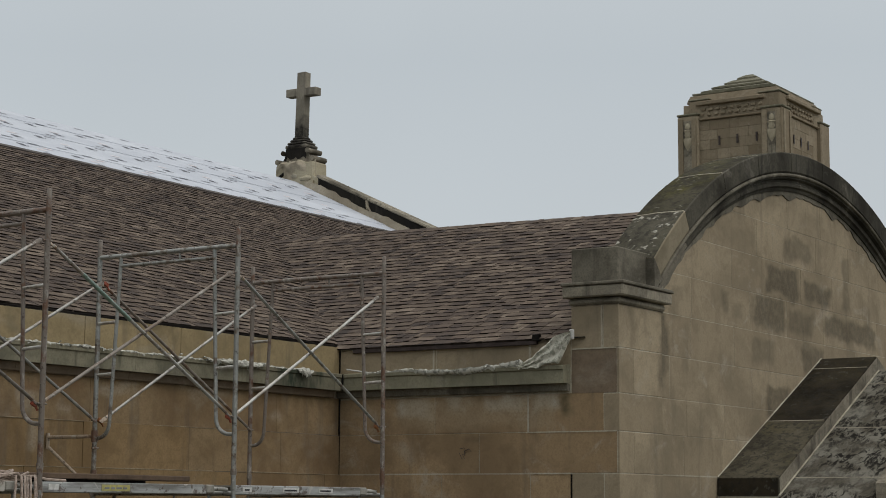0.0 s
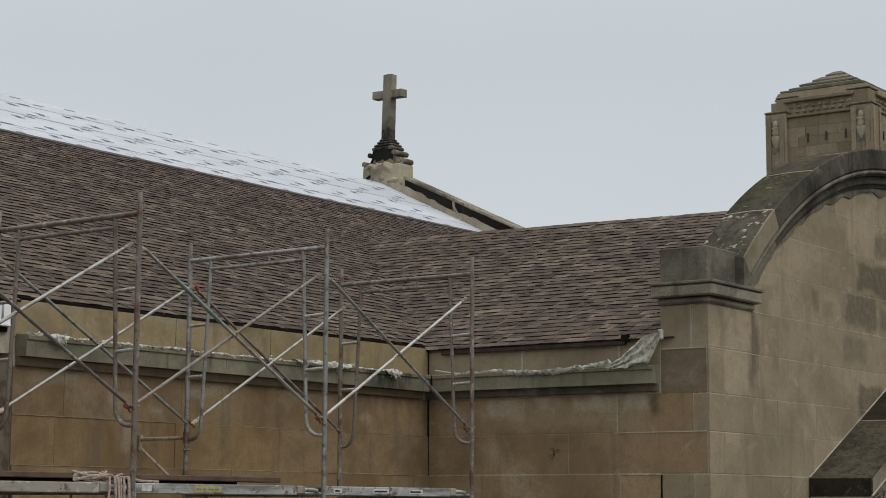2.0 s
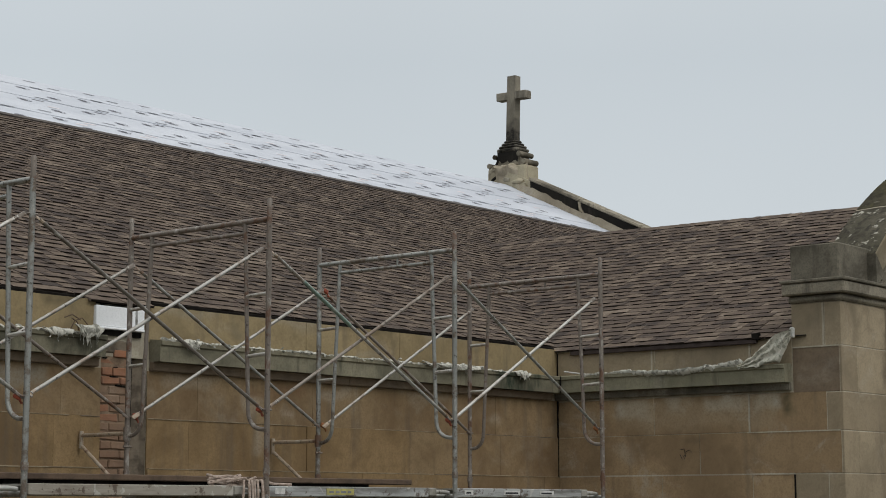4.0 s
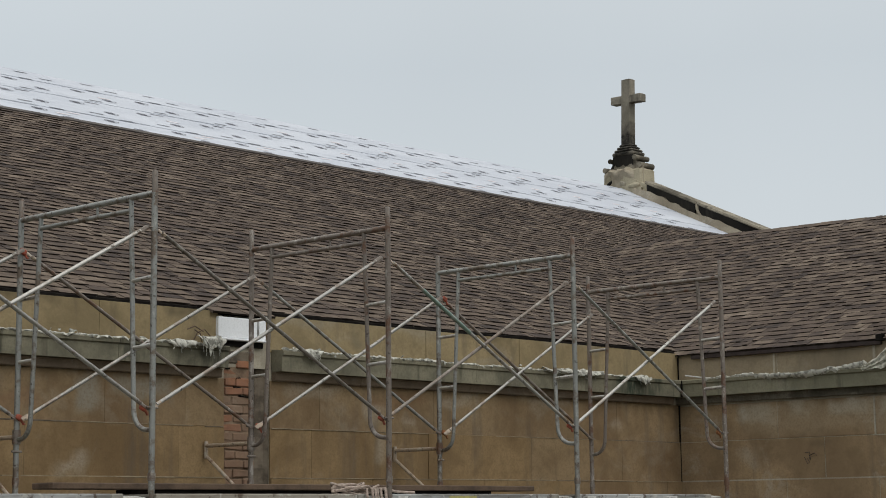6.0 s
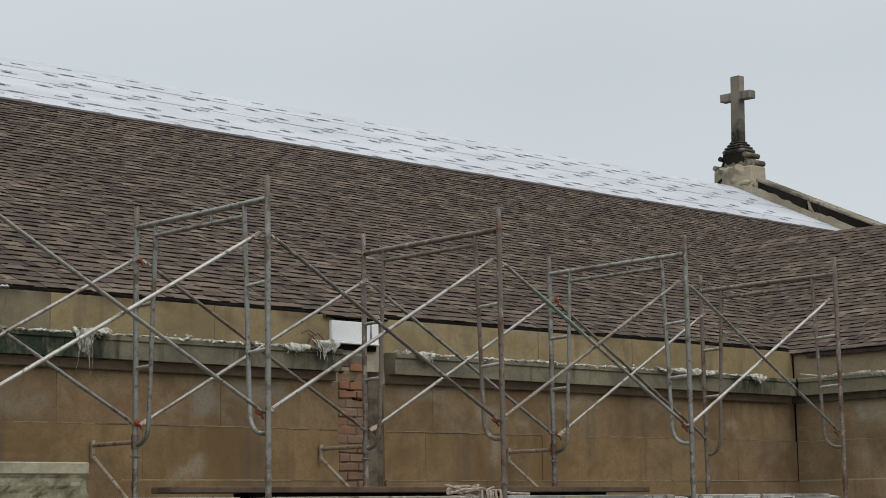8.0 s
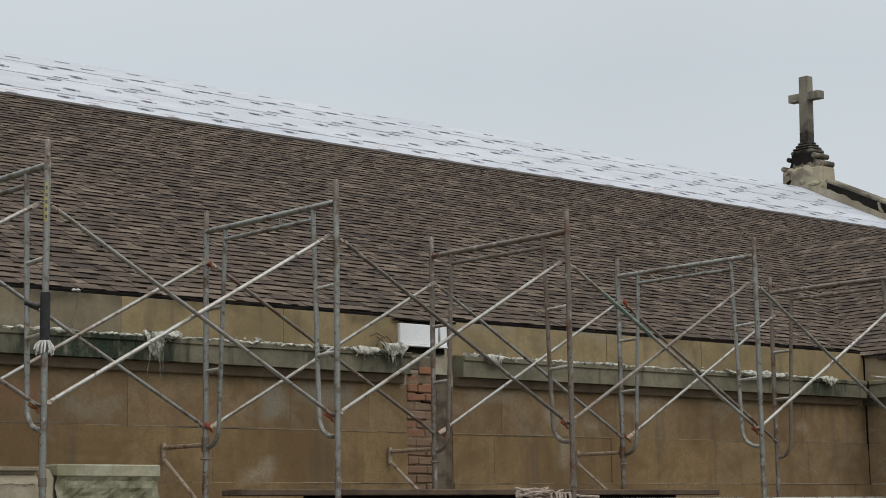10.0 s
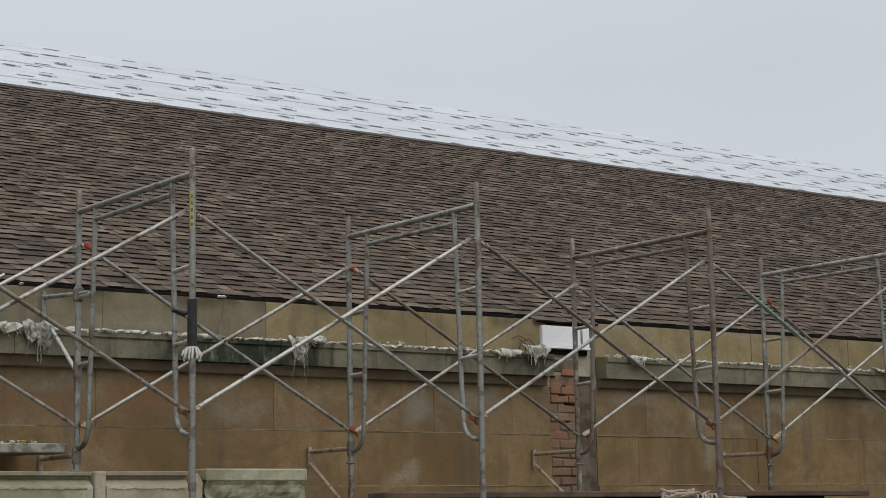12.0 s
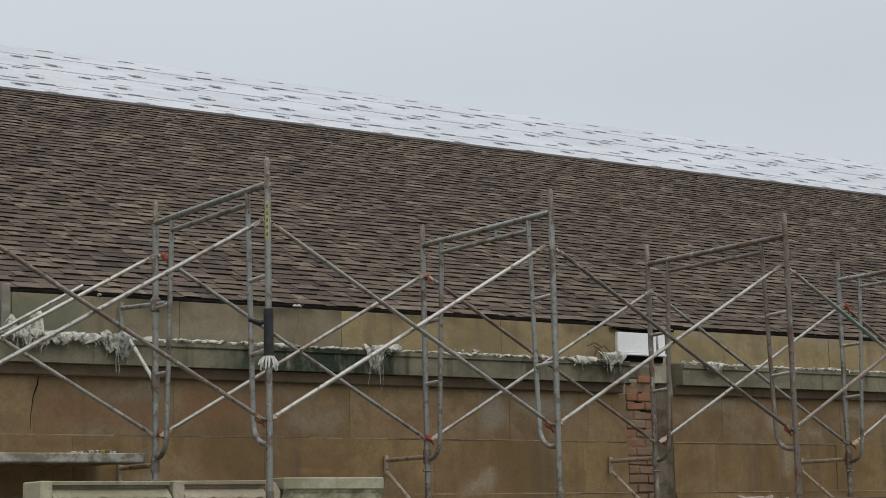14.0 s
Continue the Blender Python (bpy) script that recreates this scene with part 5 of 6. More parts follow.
gg = Geo()
vs = [on_nave(x, s, h) for x in (WEST_X, END_X) for s, h in ((S_LOW - 0.17, 0.028), (S_LOW - 0.004, 0.020), (S_LOW - 0.004, 0.0), (S_LOW - 0.17, 0.0))]
gg.add(vs, [(0, 1, 5, 4), (1, 2, 6, 5), (3, 0, 4, 7), (0, 3, 2, 1), (4, 5, 6, 7)])
part("starter_strip", gg, STRIP, roof, "plain grey-brown strip above the last shingle course")
OVALS = [(0.00, 9.54), (0.30, 9.20), (-0.555, 8.675), (-0.255, 8.305), (-0.60, 7.775), (-0.31, 7.51)]
BARS = [(0.36, 9.73), (0.81, 9.94), (-0.23, 8.83), (-0.04, 9.02), (-0.605, 8.125), (-0.235, 7.965), (0.55, 10.18)]
x = 8.84 - 1.075 * 12
while x < END_X - 0.3:
    for dx, s in OVALS:
        px = x + dx
        if not WEST_X < px < END_X - 0.2:
            continue
        print_bar(marks, px - 0.012, s, 0.115, 0.072)
        print_ring(marks, px, s, 0.112, 0.070, 0.012)
    for dx, s in BARS:
        if WEST_X < x + dx < END_X - 0.3:
            print_bar(greys, x + dx, s, 0.21, 0.040)
    for dx, s in ((-0.30, 7.70), (-0.18, 8.52), (0.30, 9.33), (-0.05, 7.86)):
        if rnd.random() < 0.7 and WEST_X < x + dx < END_X - 0.3:
            print_bar(pinks, x + dx, s, 0.2, 0.05)
    x += 1.075
# grey dashes drawn along the laps where the sheets overlap
for s, h0 in ((8.0, 0.010), (8.98, 0.009), (9.77, 0.005)):
    x = WEST_X + 0.4
    while x < END_X - 2:
        ln = rnd.uniform(0.5, 1.6)
        print_bar(greys, x, s - 0.045, ln, h0 * rnd.uniform(0.4, 1.0))
        x += ln + rnd.uniform(0.3, 1.4)
part("printed_marks", marks, GREY_INK, roof, "rows of dark printed ovals on the white underlayment")
part("printed_marks", greys, MID_INK, roof, "rows of grey printed bars and grey lap-seam lines on the white underlayment")
part("printed_marks", pinks, PINK_INK, roof, "faint pink printed bars on the white underlayment")

# end parapet of the nave with its raked coping and the cross
g = Geo()
prof = [(WALL_Y + 0.3, 0), (Y_FAR - 0.3, 0), (Y_FAR - 0.3, zr(WALL_Y + 0.3) + PAR_Z - 0.056), (RIDGE_Y, RIDGE_Z + PAR_Z - 0.056), (WALL_Y + 0.3, zr(WALL_Y + 0.3) + PAR_Z - 0.056)]
g.prism(prof, "x", END_X + 0.02, END_X + 0.42)
end_wall = structure("wall_nave_end", g, STONE_PALE, "pale rendered end parapet of the nave with crumbling coping", "wall")
cut_y = [WALL_Y + 0.3, 12.0, 13.6, 15.2, 16.62, 17.95, RIDGE_Y - 0.55]
for k, (a, b) in enumerate(zip(cut_y, cut_y[1:])):
    gg, vs = Geo(), []
    for y in (a + 0.012, b - 0.012):
        zz = zr(y) + PAR_Z
        vs += [(END_X - 0.045, y, zz - 0.035), (END_X - 0.03, y, zz), (END_X + 0.2, y, zz + 0.02), (END_X + 0.42, y, zz), (END_X + 0.46, y, zz - 0.03), (END_X + 0.4, y, zz - 0.055), (END_X - 0.03, y, zz - 0.055)]
    m = 7
    gg.add(vs, [tuple(range(m)), tuple(range(2 * m - 1, m - 1, -1))] + [(i, (i + 1) % m, m + (i + 1) % m, m + i) for i in range(m)])
    part("coping_stone", gg, STONE_GREY, end_wall)
    n = int((b - a) / 0.06)
    ys = [a + 0.05 + (b - a - 0.08) * i / n for i in range(n + 1)]
    top_edge = [(y, zr(y) + PAR_Z - 0.057) for y in ys]
    low_edge = [(y, zr(y) + (0.07 if k != 3 else 0.17) + 0.07 * abs(noise.noise(Vector((y * 1.7, k, 0)))) - 0.05 * noise.noise(Vector((y * 9.0, 3, 0)))) for y in ys]
    # one flat black strip stands for both soot and the dark cavities here
    part("soot_band", Geo().prism(top_edge + low_edge[::-1], "x", END_X - 0.012, END_X + 0.03), SOOT, end_wall, "black band for soot and dark cavities under the coping")
for y in (15.2, 16.62, 17.95):
    gg = Geo().sweep([(END_X + 0.005, y - 0.05, zr(y - 0.05) + 0.12), (END_X - 0.002, y, zr(y) + 0.2), (END_X + 0.002, y + 0.02, zr(y) + 0.30)], [0.03, 0.04, 0.025], 9)
    gg.v = [jitter(jitter(q, 0.04, 6), 0.025, 19) for q in gg.v]
    part("plaster_lump", gg, LIME_OLD, end_wall, "", 50)
ys = np.linspace(WALL_Y + 0.4, RIDGE_Y - 0.3, 150)
up_edge = [(y, zr(y) + 0.06 + 0.10 * min(1.0, max(0.0, (y - 14.6) / 2.2)) + 0.06 * noise.noise(Vector((y * 1.3, 0, 0))) + 0.035 * noise.noise(Vector((y * 6.5, 1, 0)))) for y in ys]
part("mortar_fillet", Geo().prism([(y, zr(y) - 0.05) for y in ys] + up_edge[::-1], "x", END_X - 0.05, END_X + 0.028), LIME_OLD, end_wall)

cross = thing("stone_cross", (END_X + 0.26, RIDGE_Y + 0.03, RIDGE_Z - 0.04), "weathered stone cross on a moulded, soot-stained pedestal at the roof's end", "cross")
base = Geo().box(-0.22, 0.22, -0.46, 0.46, -0.25, 0.43, c=0.03)
base.v = [jitter(p, 0.035, 5) for p in base.v]
part("base_block", base, STONE_PALE, cross)
ny, nz = 18, 14
gg, vs = Geo(), []
for j in range(nz + 1):
    for i in range(ny + 1):
        y, z = -0.47 + 0.93 * i / ny, -0.30 + 0.76 * j / nz
        rim = min(i, ny - i, j, nz - j) == 0
        vs.append((-0.16 if rim else -0.235 + 0.11 * noise.noise(Vector((y * 4.2, z * 4.2, 7))) + 0.05 * noise.noise(Vector((y * 11, z * 11, 2))), y, z + 0.05 * noise.noise(Vector((y * 7, 1, z)))))
gg.add(vs, [(j * (ny + 1) + i, j * (ny + 1) + i + 1, (j + 1) * (ny + 1) + i + 1, (j + 1) * (ny + 1) + i) for j in range(nz) for i in range(ny)])
part("plaster_coat", gg, LIME_OLD, cross, "crumbling lumpy plaster coat", 50)
for y0, y1, z0, z1 in ((-0.50, -0.30, -0.28, 0.04), (0.16, 0.44, -0.2, 0.05)):
    part("plaster_skirt", Geo().prism([(y0, z0), (y1, z0), ((y0 + y1) / 2, z1), (y0, z1)], "x", -0.30, -0.215), STONE_PALE, cross)
gg = Geo().sweep([(-0.226, 0.42, 0.12), (-0.228, 0.30, 0.20), (-0.226, 0.16, 0.28), (-0.228, 0.06, 0.33)], [0.02, 0.035, 0.03, 0.015], 7)
gg.v = [jitter(p, 0.015, 14) for p in gg.v]
part("dark_crack", gg, SOOT, cross)
for k, (y, z, r) in enumerate(((0.05, 0.40, 0.09), (-0.12, 0.42, 0.07), (0.24, 0.38, 0.06), (-0.30, 0.10, 0.12), (0.0, 0.16, 0.10), (0.30, 0.02, 0.10))):
    lump = Geo().sweep([(-0.225, y - r, z), (-0.235, y, z + 0.02), (-0.225, y + r, z - 0.01)], [r * 0.3, r * 0.55, r * 0.25], 8)
    lump.v = [jitter(jitter(p, 0.05, 5), 0.02, 16) for p in lump.v]
    part("plaster_lump", lump, STONE_PALE if k % 2 else MORTAR, cross, "", 40)
for y0, z0, rr_ in ((-0.40, 0.49, 0.055), (0.42, 0.48, 0.05), (-0.29, 0.65, 0.05), (0.29, 0.64, 0.045)):
    part("scroll_roll", Geo().tube((-0.21, y0, z0), (0.21, y0, z0), rr_, 12), STONE_GREY if y0 < 0 or z0 < 0.5 else SOOT_STONE, cross, "", 40)
part("dado", Geo().box(-0.17, 0.17, -0.24, 0.24, 0.43, 0.72, c=0.02), STONE_GREY, cross)
nj = 10
soot = [(-0.24, 0.72)] + [(-0.24 + 0.48 * i / nj, 0.50 + 0.10 * noise.noise(Vector((i * 0.8, 2, 0))) + 0.05 * (i % 2)) for i in range(nj + 1)] + [(0.24, 0.72)]
part("soot_crust", Geo().prism(soot, "x", -0.176, -0.168), SOOT, cross, "ragged black soot crust")
for y0, s in ((-0.24, -1), (0.24, 1)):
    part("side_scroll", Geo().prism([(y0, 0.43), (y0 + s * 0.13, 0.43), (y0 + s * 0.05, 0.56), (y0, 0.70)], "x", -0.14, 0.14), SOOT if s > 0 else STONE_GREY, cross)
for i, (w, z0, z1) in enumerate(((0.25, 0.72, 0.79), (0.22, 0.792, 0.845), (0.18, 0.847, 0.90), (0.145, 0.902, 0.95))):
    part("step_moulding", Geo().box(-w * 0.8, w * 0.8, -w, w, z0, z1, c=0.022), STONE_CROSS, cross)
shaft = Geo()
shaft.add([(x * s, y * s2, z) for z, s, s2 in ((0.951, 1.0, 1.0), (2.21, 0.95, 0.96)) for x, y in ((-0.09, -0.098), (0.09, -0.098), (0.09, 0.098), (-0.09, 0.098))],
          [(0, 3, 2, 1), (4, 5, 6, 7), (0, 1, 5, 4), (1, 2, 6, 5), (2, 3, 7, 6), (3, 0, 4, 7)])
LEANING = 0.027    # the cross tips a little to one side
shaft.v = [(x, y - (z - 0.95) * LEANING, z) for x, y, z in shaft.v]
part("shaft", shaft, STONE_CROSS, cross)
for y0, y1 in ((-0.355, -0.094), (0.094, 0.355)):
    arm = Geo().box(-0.088, 0.088, y0, y1, 1.748, 1.90, c=0.008)
    arm.v = [(x, y - 0.95 * LEANING, z + y * LEANING) for x, y, z in arm.v]
    part("arm", arm, STONE_CROSS, cross)

# ---- far tower ----
TX, TY = 83.37, 32.83
tower = thing("bell_tower", (TX, TY, 0), "square stone tower with carved corner piers and a stepped roof", "tower")
W, WX = 5.70, 6.35
part("wall", Geo().box(0.25, WX - 0.25, 0.25, W - 0.25, 0, 21.9), STONE_TOWER, tower)


def tower_pier(name, x0, x1, y0, y1, z1, hood):
    pr = part(name, Geo().box(x0, x1, y0, y1, 0, z1, c=0.06), STONE_TOWER, tower)
    part("pier_cap", Geo().box(x0 - 0.03, x1 + 0.03, y0 - 0.03, y1 + 0.03, z1, z1 + hood, c=0.04), STONE_TOWER_ROOF, pr)
    return pr


q = 1.15
piers = [tower_pier("corner_pier", a, a + q, b, b + q, zt, 0.12) for a, b, zt in ((0.0, 0.0, 21.25), (WX - q, 0.0, 21.3), (0.0, W - q, 21.3), (WX - q, W - q, 21.3))]
for a, b in ((0.3, 0.3), (WX - 1.6, 0.3), (0.3, W - 1.6), (WX - 1.6, W - 1.6)):
    part("upper_pier", Geo().box(a - 0.1, a + 1.05, b - 0.1, b + 1.05, 21.0, 22.08, c=0.06), STONE_TOWER, tower)
    part("pier_cap", Geo().box(a - 0.13, a + 1.08, b - 0.13, b + 1.08, 22.082, 22.17, c=0.03), STONE_TOWER_ROOF, tower)
# carved panels on the corner piers: plain urn-like relief
for b in (0.0, W - q):
    for prof in (((20.95, 0.03), (20.88, 0.12), (20.74, 0.16), (20.62, 0.10)), ((20.60, 0.10), (20.54, 0.24), (20.44, 0.14), (20.30, 0.20), (20.18, 0.12)), ((20.15, 0.24), (20.05, 0.26), (19.8, 0.20), (19.62, 0.10), (19.5, 0.02))):
        gg = Geo().sweep([(0.03, b + q / 2, z) for z, _ in prof], [w for _, w in prof], 10, flat=1.0)
        gg.v = [(0.01 + (x - 0.03) * 0.45, y, z) for x, y, z in gg.v]
        part("carved_ornament", gg, STONE_PALE, piers[0 if b == 0 else 2], "", 50)
    part("pier_panel", Geo().box(-0.004, 0.06, b + q / 2 - 0.245, b + q / 2 + 0.245, 15, 21.05), STONE_GREY, piers[0 if b == 0 else 2], "dark recessed panel")
    for d in (-0.36, 0.36):
        part("pier_fillet", Geo().box(-0.06, 0.0, b + q / 2 + d - 0.12, b + q / 2 + d + 0.12, 10, 21.14), STONE_TOWER, piers[0 if b == 0 else 2])
for d in (0.2, 0.95):
    part("pier_fillet", Geo().box(d - 0.1, d + 0.1, -0.06, 0.0, 10, 21.14), STONE_TOWER, piers[0])
# courses on the faces, slit windows, dentil frieze, string courses
rt = random.Random(2)
for face in ("x", "y"):
    z = 15.0
    k = 0
    while z < 20.75:
        cuts = [1.16, 1.9 + 0.5 * (k % 2), 2.9, 3.6 + 0.4 * (k % 2), 4.59]
        for a, b in zip(cuts, cuts[1:]):
            o = rt.uniform(0.0, 0.012)
            if face == "x":
                gg = Geo().box(0.22 - o, 0.26, a + 0.005, b - 0.005, z + 0.005, z + 0.495)
            else:
                gg = Geo().box(a + 0.005, b - 0.005, 0.22 - o, 0.26, z + 0.005, z + 0.495)
            part("stone", gg, STONE_TOWER, tower)
        z += 0.5
        k += 1
    spots = (1.45, 2.48, 3.46) if face == "x" else (1.9, 2.85, 3.8)
    for c in spots:
        r = (0.16, 0.19, c - 0.05, c + 0.05, 19.68, 20.14)
        gg = Geo().box(*(r if face == "x" else (r[2], r[3], r[0], r[1], r[4], r[5])))
        part("slit_window", gg, DRIP, tower)
    for z0, z1, o in ((21.02, 21.12, 0.10), (21.80, 22.0, 0.03)):
        r = (o, 0.3, 1.0, (W if face == "x" else WX) - 1.0, z0, z1)
        part("string_course", Geo().box(*(r if face == "x" else (r[2], r[3], r[0], r[1], r[4], r[5])), c=0.03), STONE_TOWER, tower)
    for row, zz in enumerate((21.25, 21.5)):
        for i in range(9):
            c = 1.35 + i * 0.385 - 0.1 * row
            r = (0.15, 0.26, c - 0.13, c + 0.10, zz, zz + 0.14)
            part("dentil", Geo().box(*(r if face == "x" else (r[2], r[3], r[0], r[1], r[4], r[5])), c=0.03), STONE_TOWER, tower)
for i, (ins, z0, z1) in enumerate(((0.42, 21.95, 22.42), (0.62, 22.42, 22.58), (0.95, 22.58, 22.82), (1.35, 22.82, 23.08), (1.85, 23.08, 23.40), (2.35, 23.40, 23.72))):
    gg, nxt = Geo(), ins + (0.1 if i == 0 else 0.30)
    vs = [(a, b, z) for z, s in ((z0, ins + 0.08), (z0 + 0.05, ins - 0.03), (z0 + 0.13, ins - 0.03), (z1, nxt)) for a, b in ((s, s), (WX - s, s), (WX - s, W - s), (s, W - s))]
    gg.add(vs, [(0, 3, 2, 1), (12, 13, 14, 15)] + [(r * 4 + i_, r * 4 + (i_ + 1) % 4, r * 4 + 4 + (i_ + 1) % 4, r * 4 + 4 + i_) for r in (0, 1, 2) for i_ in range(4)])
    part("roof_step", gg, STONE_TOWER_ROOF if i else STONE_TOWER, tower)

# ---- scaffold ----
TR = 0.0205
FW, FH = REAR_Y - FRONT_Y, 1.98
BZ_UP, BZ_LOW = 1.63, 0.465      # brace studs over a frame's foot


def curve_post(y_top, y_low, y_leg, z_top, z_low):
    """An inner post that bends out into the leg at its foot."""
    pts = [(0, y_top, z_top), (0, y_low, z_low + 0.14)]
    s = 1 if y_leg > y_low else -1
    r = abs(y_leg - y_low)
    for k in range(1, 7):
        a = k / 6 * math.pi / 2
        pts.append((0, y_low + s * r * 0.75 * (1 - math.cos(a)), z_low + 0.14 - 0.14 * math.sin(a)))
    pts.append((0, y_leg, z_low))
    return pts


def scaffold_frame(at, material, label, foot=-0.14):
    fr = thing("scaffold", at, label, "scaffold", "scaffolds along the wall")
    for y in (0.0, FW):
        leg = part("leg", Geo().tube((0, y, foot), (0, y, FH - 0.12), TR, 12), material, fr, "", 40)
        part("coupling_pin", Geo().sweep([(0, y, FH - 0.12), (0, y, FH + 0.018), (0, y, FH + 0.03)], [0.0185, 0.0185, 0.012], 12), TUBE_RUST, leg, "rusty coupling pin", 40)
        part("collar", Geo().tube((0, y, max(foot, 0.0)), (0, y, max(foot, 0.0) + 0.05), TR + 0.005, 12), TUBE_RUST, leg, "", 40)
        for z in (BZ_UP, BZ_LOW):
            part("brace_stud", Geo().tube((-0.045, y, z), (0.045, y, z), 0.007, 8), TUBE_RUST, leg, "", 40)
    part("top_bar", Geo().tube((0, 0.01, 1.855), (0, FW - 0.01, 1.855), 0.0205, 12), material, fr, "", 40)
    part("header_bar", Geo().tube((0, 0.255, 1.770), (0, FW - 0.25, 1.770), 0.0165, 10), material, fr, "", 40)
    part("spacer", Geo().tube((0, 0.62, 1.78), (0, 0.62, 1.85), 0.009, 8), material, fr, "", 40)
    part("inner_post", Geo().sweep(curve_post(0.250, 0.195, 0.0, 1.85, 0.325), 0.0165, 10), material, fr, "", 40)
    part("inner_post", Geo().sweep(curve_post(FW - 0.245, FW - 0.165, FW, 1.85, 0.315), 0.0165, 10), material, fr, "", 40)
    for z, f in ((1.31, 0.55), (0.87, 0.30)):
        yi = 0.195 + 0.055 * f
        part("rung", Geo().tube((0, 0.0, z), (0, yi + 0.005, z - 0.01), 0.0145, 10), TUBE_PALE, fr, "plaster-splashed rung", 40)
        part("rung", Geo().tube((0, FW - 0.165 - 0.08 * f, z - 0.015), (0, FW, z - 0.02), 0.0145, 10), TUBE_PALE, fr, "plaster-splashed rung", 40)
    return fr


GALV = "grey tubular scaffold frame with rust and plaster splashes"
first = scaffold_frame((FRAMES[1], FRONT_Y, LIFT), TUBE, GALV)
rusty = scaffold_frame((FRAMES[3], FRONT_Y, LIFT), TUBE_RUST, "brown rusty tubular scaffold frame")
for i in (0, 2, 4, 5):
    copy_thing(first if i != 5 else rusty, pose(FRAMES[i], FRONT_Y, LIFT))
lower = scaffold_frame((FRAMES[0], FRONT_Y, LIFT - 2.0), TUBE, GALV, 0.12)
for i in range(1, 6):
    copy_thing(lower, pose(FRAMES[i], FRONT_Y, LIFT - 2.0))


def brace_tube(p, q, r=0.0135):
    """The round length of a brace tube."""
    p, q = Vector(p), Vector(q)
    d = (q - p).normalized()
    return Geo().tube(p + d * 0.05, q - d * 0.05, r, 10)


def flat_end(p, q, r=0.0135):
    """The flattened, holed end of a brace tube at p."""
    p, q = Vector(p), Vector(q)
    d = (q - p).normalized()
    gg = Geo().sweep([p - d * 0.026, p - d * 0.018, p + d * 0.03, p + d * 0.058], [0.010, 0.018, 0.018, r * 1.05], 8, flat=0.35)
    return gg.sweep([p + d * 0.056, p + d * 0.085], r * 1.06, 8)


def cross_brace(i, y, side, mats, label="pair of crossed scaffold brace tubes pinned in the middle"):
    xa, xb = FRAMES[i], FRAMES[i + 1]
    b = thing("cross_brace", (xa, y, LIFT), label, "scaffold brace", "cross braces of the scaffold")
    L = xb - xa
    part("brace_tube", brace_tube((0.03, side * 0.02, BZ_UP), (L - 0.03, side * 0.02, BZ_LOW)), mats[0], b, "", 40)
    part("brace_tube", brace_tube((0.03, side * 0.052, BZ_LOW), (L - 0.03, side * 0.052, BZ_UP)), mats[1], b, "", 40)
    for p, q in (((0.03, side * 0.02, BZ_UP), (L - 0.03, side * 0.02, BZ_LOW)), ((0.03, side * 0.052, BZ_LOW), (L - 0.03, side * 0.052, BZ_UP))):
        part("flat_end", flat_end(p, q), TUBE_SPLASH, b, "", 40)
        part("flat_end", flat_end(q, p), TUBE_RUST, b, "", 40)
    part("pivot_pin", Geo().tube((L / 2, side * 0.0, (BZ_UP + BZ_LOW) / 2), (L / 2, side * 0.075, (BZ_UP + BZ_LOW) / 2), 0.008, 8), TUBE_RUST, b)
    return b


front_mats = [(TUBE_BROWN, TUBE_MID), (TUBE_MID, TUBE_PALE), (TUBE_DARK, TUBE_MID), (TUBE_MID, TUBE_BROWN), (TUBE, TUBE_PALE)]
rear_mats = [(TUBE_MID, TUBE_PALE), (TUBE, TUBE_MID), (TUBE_RUST, TUBE_MID), (TUBE, TUBE_MID), (TUBE_RUST, TUBE_MID)]
for i in range(5):
    fb = cross_brace(i, FRONT_Y, 1, front_mats[i])
    cross_brace(i, REAR_Y, -1, rear_mats[i])
    if i == 3:
        L = FRAMES[4] - FRAMES[3]
        p, q = Vector((0.03, 0.02, BZ_UP)), Vector((L - 0.03, 0.02, BZ_LOW))
        part("green_paint", Geo().tube(p.lerp(q, 0.17), p.lerp(q, 0.42), 0.0155, 10), TUBE_GREEN, fb, "patch of old green paint", 40)


def lock_clip(i, y, z, dx, material, label):
    """A bent clip that holds a brace on its stud."""
    gg = Geo().box(-0.028, 0.028, -0.014, 0.014, -0.02, 0.02, c=0.008)
    gg.sweep([(0.024, 0, -0.008), (0.05, 0.0, -0.026), (0.062, 0, -0.016)], [0.009, 0.008, 0.005], 7)
    ob = part("lock_clip", gg, material, None, "", 40)
    ob.matrix_basis = pose(FRAMES[i] + dx, y, LIFT + z, 0, 25, 0)
    tagged(ob, label, "clip", "painted brace clips")


REDCLIP = "red-painted clip on a scaffold brace stud"
for i, y, z, dx in ((4, REAR_Y - 0.03, BZ_UP, 0.05), (3, FRONT_Y + 0.03, BZ_LOW, -0.05), (3, REAR_Y - 0.03, BZ_LOW, 0.05), (2, REAR_Y - 0.03, BZ_UP, 0.0),
                    (2, REAR_Y - 0.03, BZ_LOW, 0.0), (2, FRONT_Y + 0.03, BZ_LOW, -0.05), (1, REAR_Y - 0.03, BZ_UP, 0.05), (1, REAR_Y - 0.03, BZ_LOW, 0.03), (4, FRONT_Y + 0.03, BZ_LOW, -0.05)):
    lock_clip(i, y, z, dx, RED, REDCLIP)
for i, y, z, dx in ((1, FRONT_Y + 0.03, BZ_LOW, -0.05), (4, REAR_Y - 0.03, BZ_LOW, 0.03), (5, FRONT_Y + 0.03, BZ_LOW, -0.06)):
    lock_clip(i, y, z, dx, ORANGE_RUST, "rust-orange clip on a scaffold brace stud")


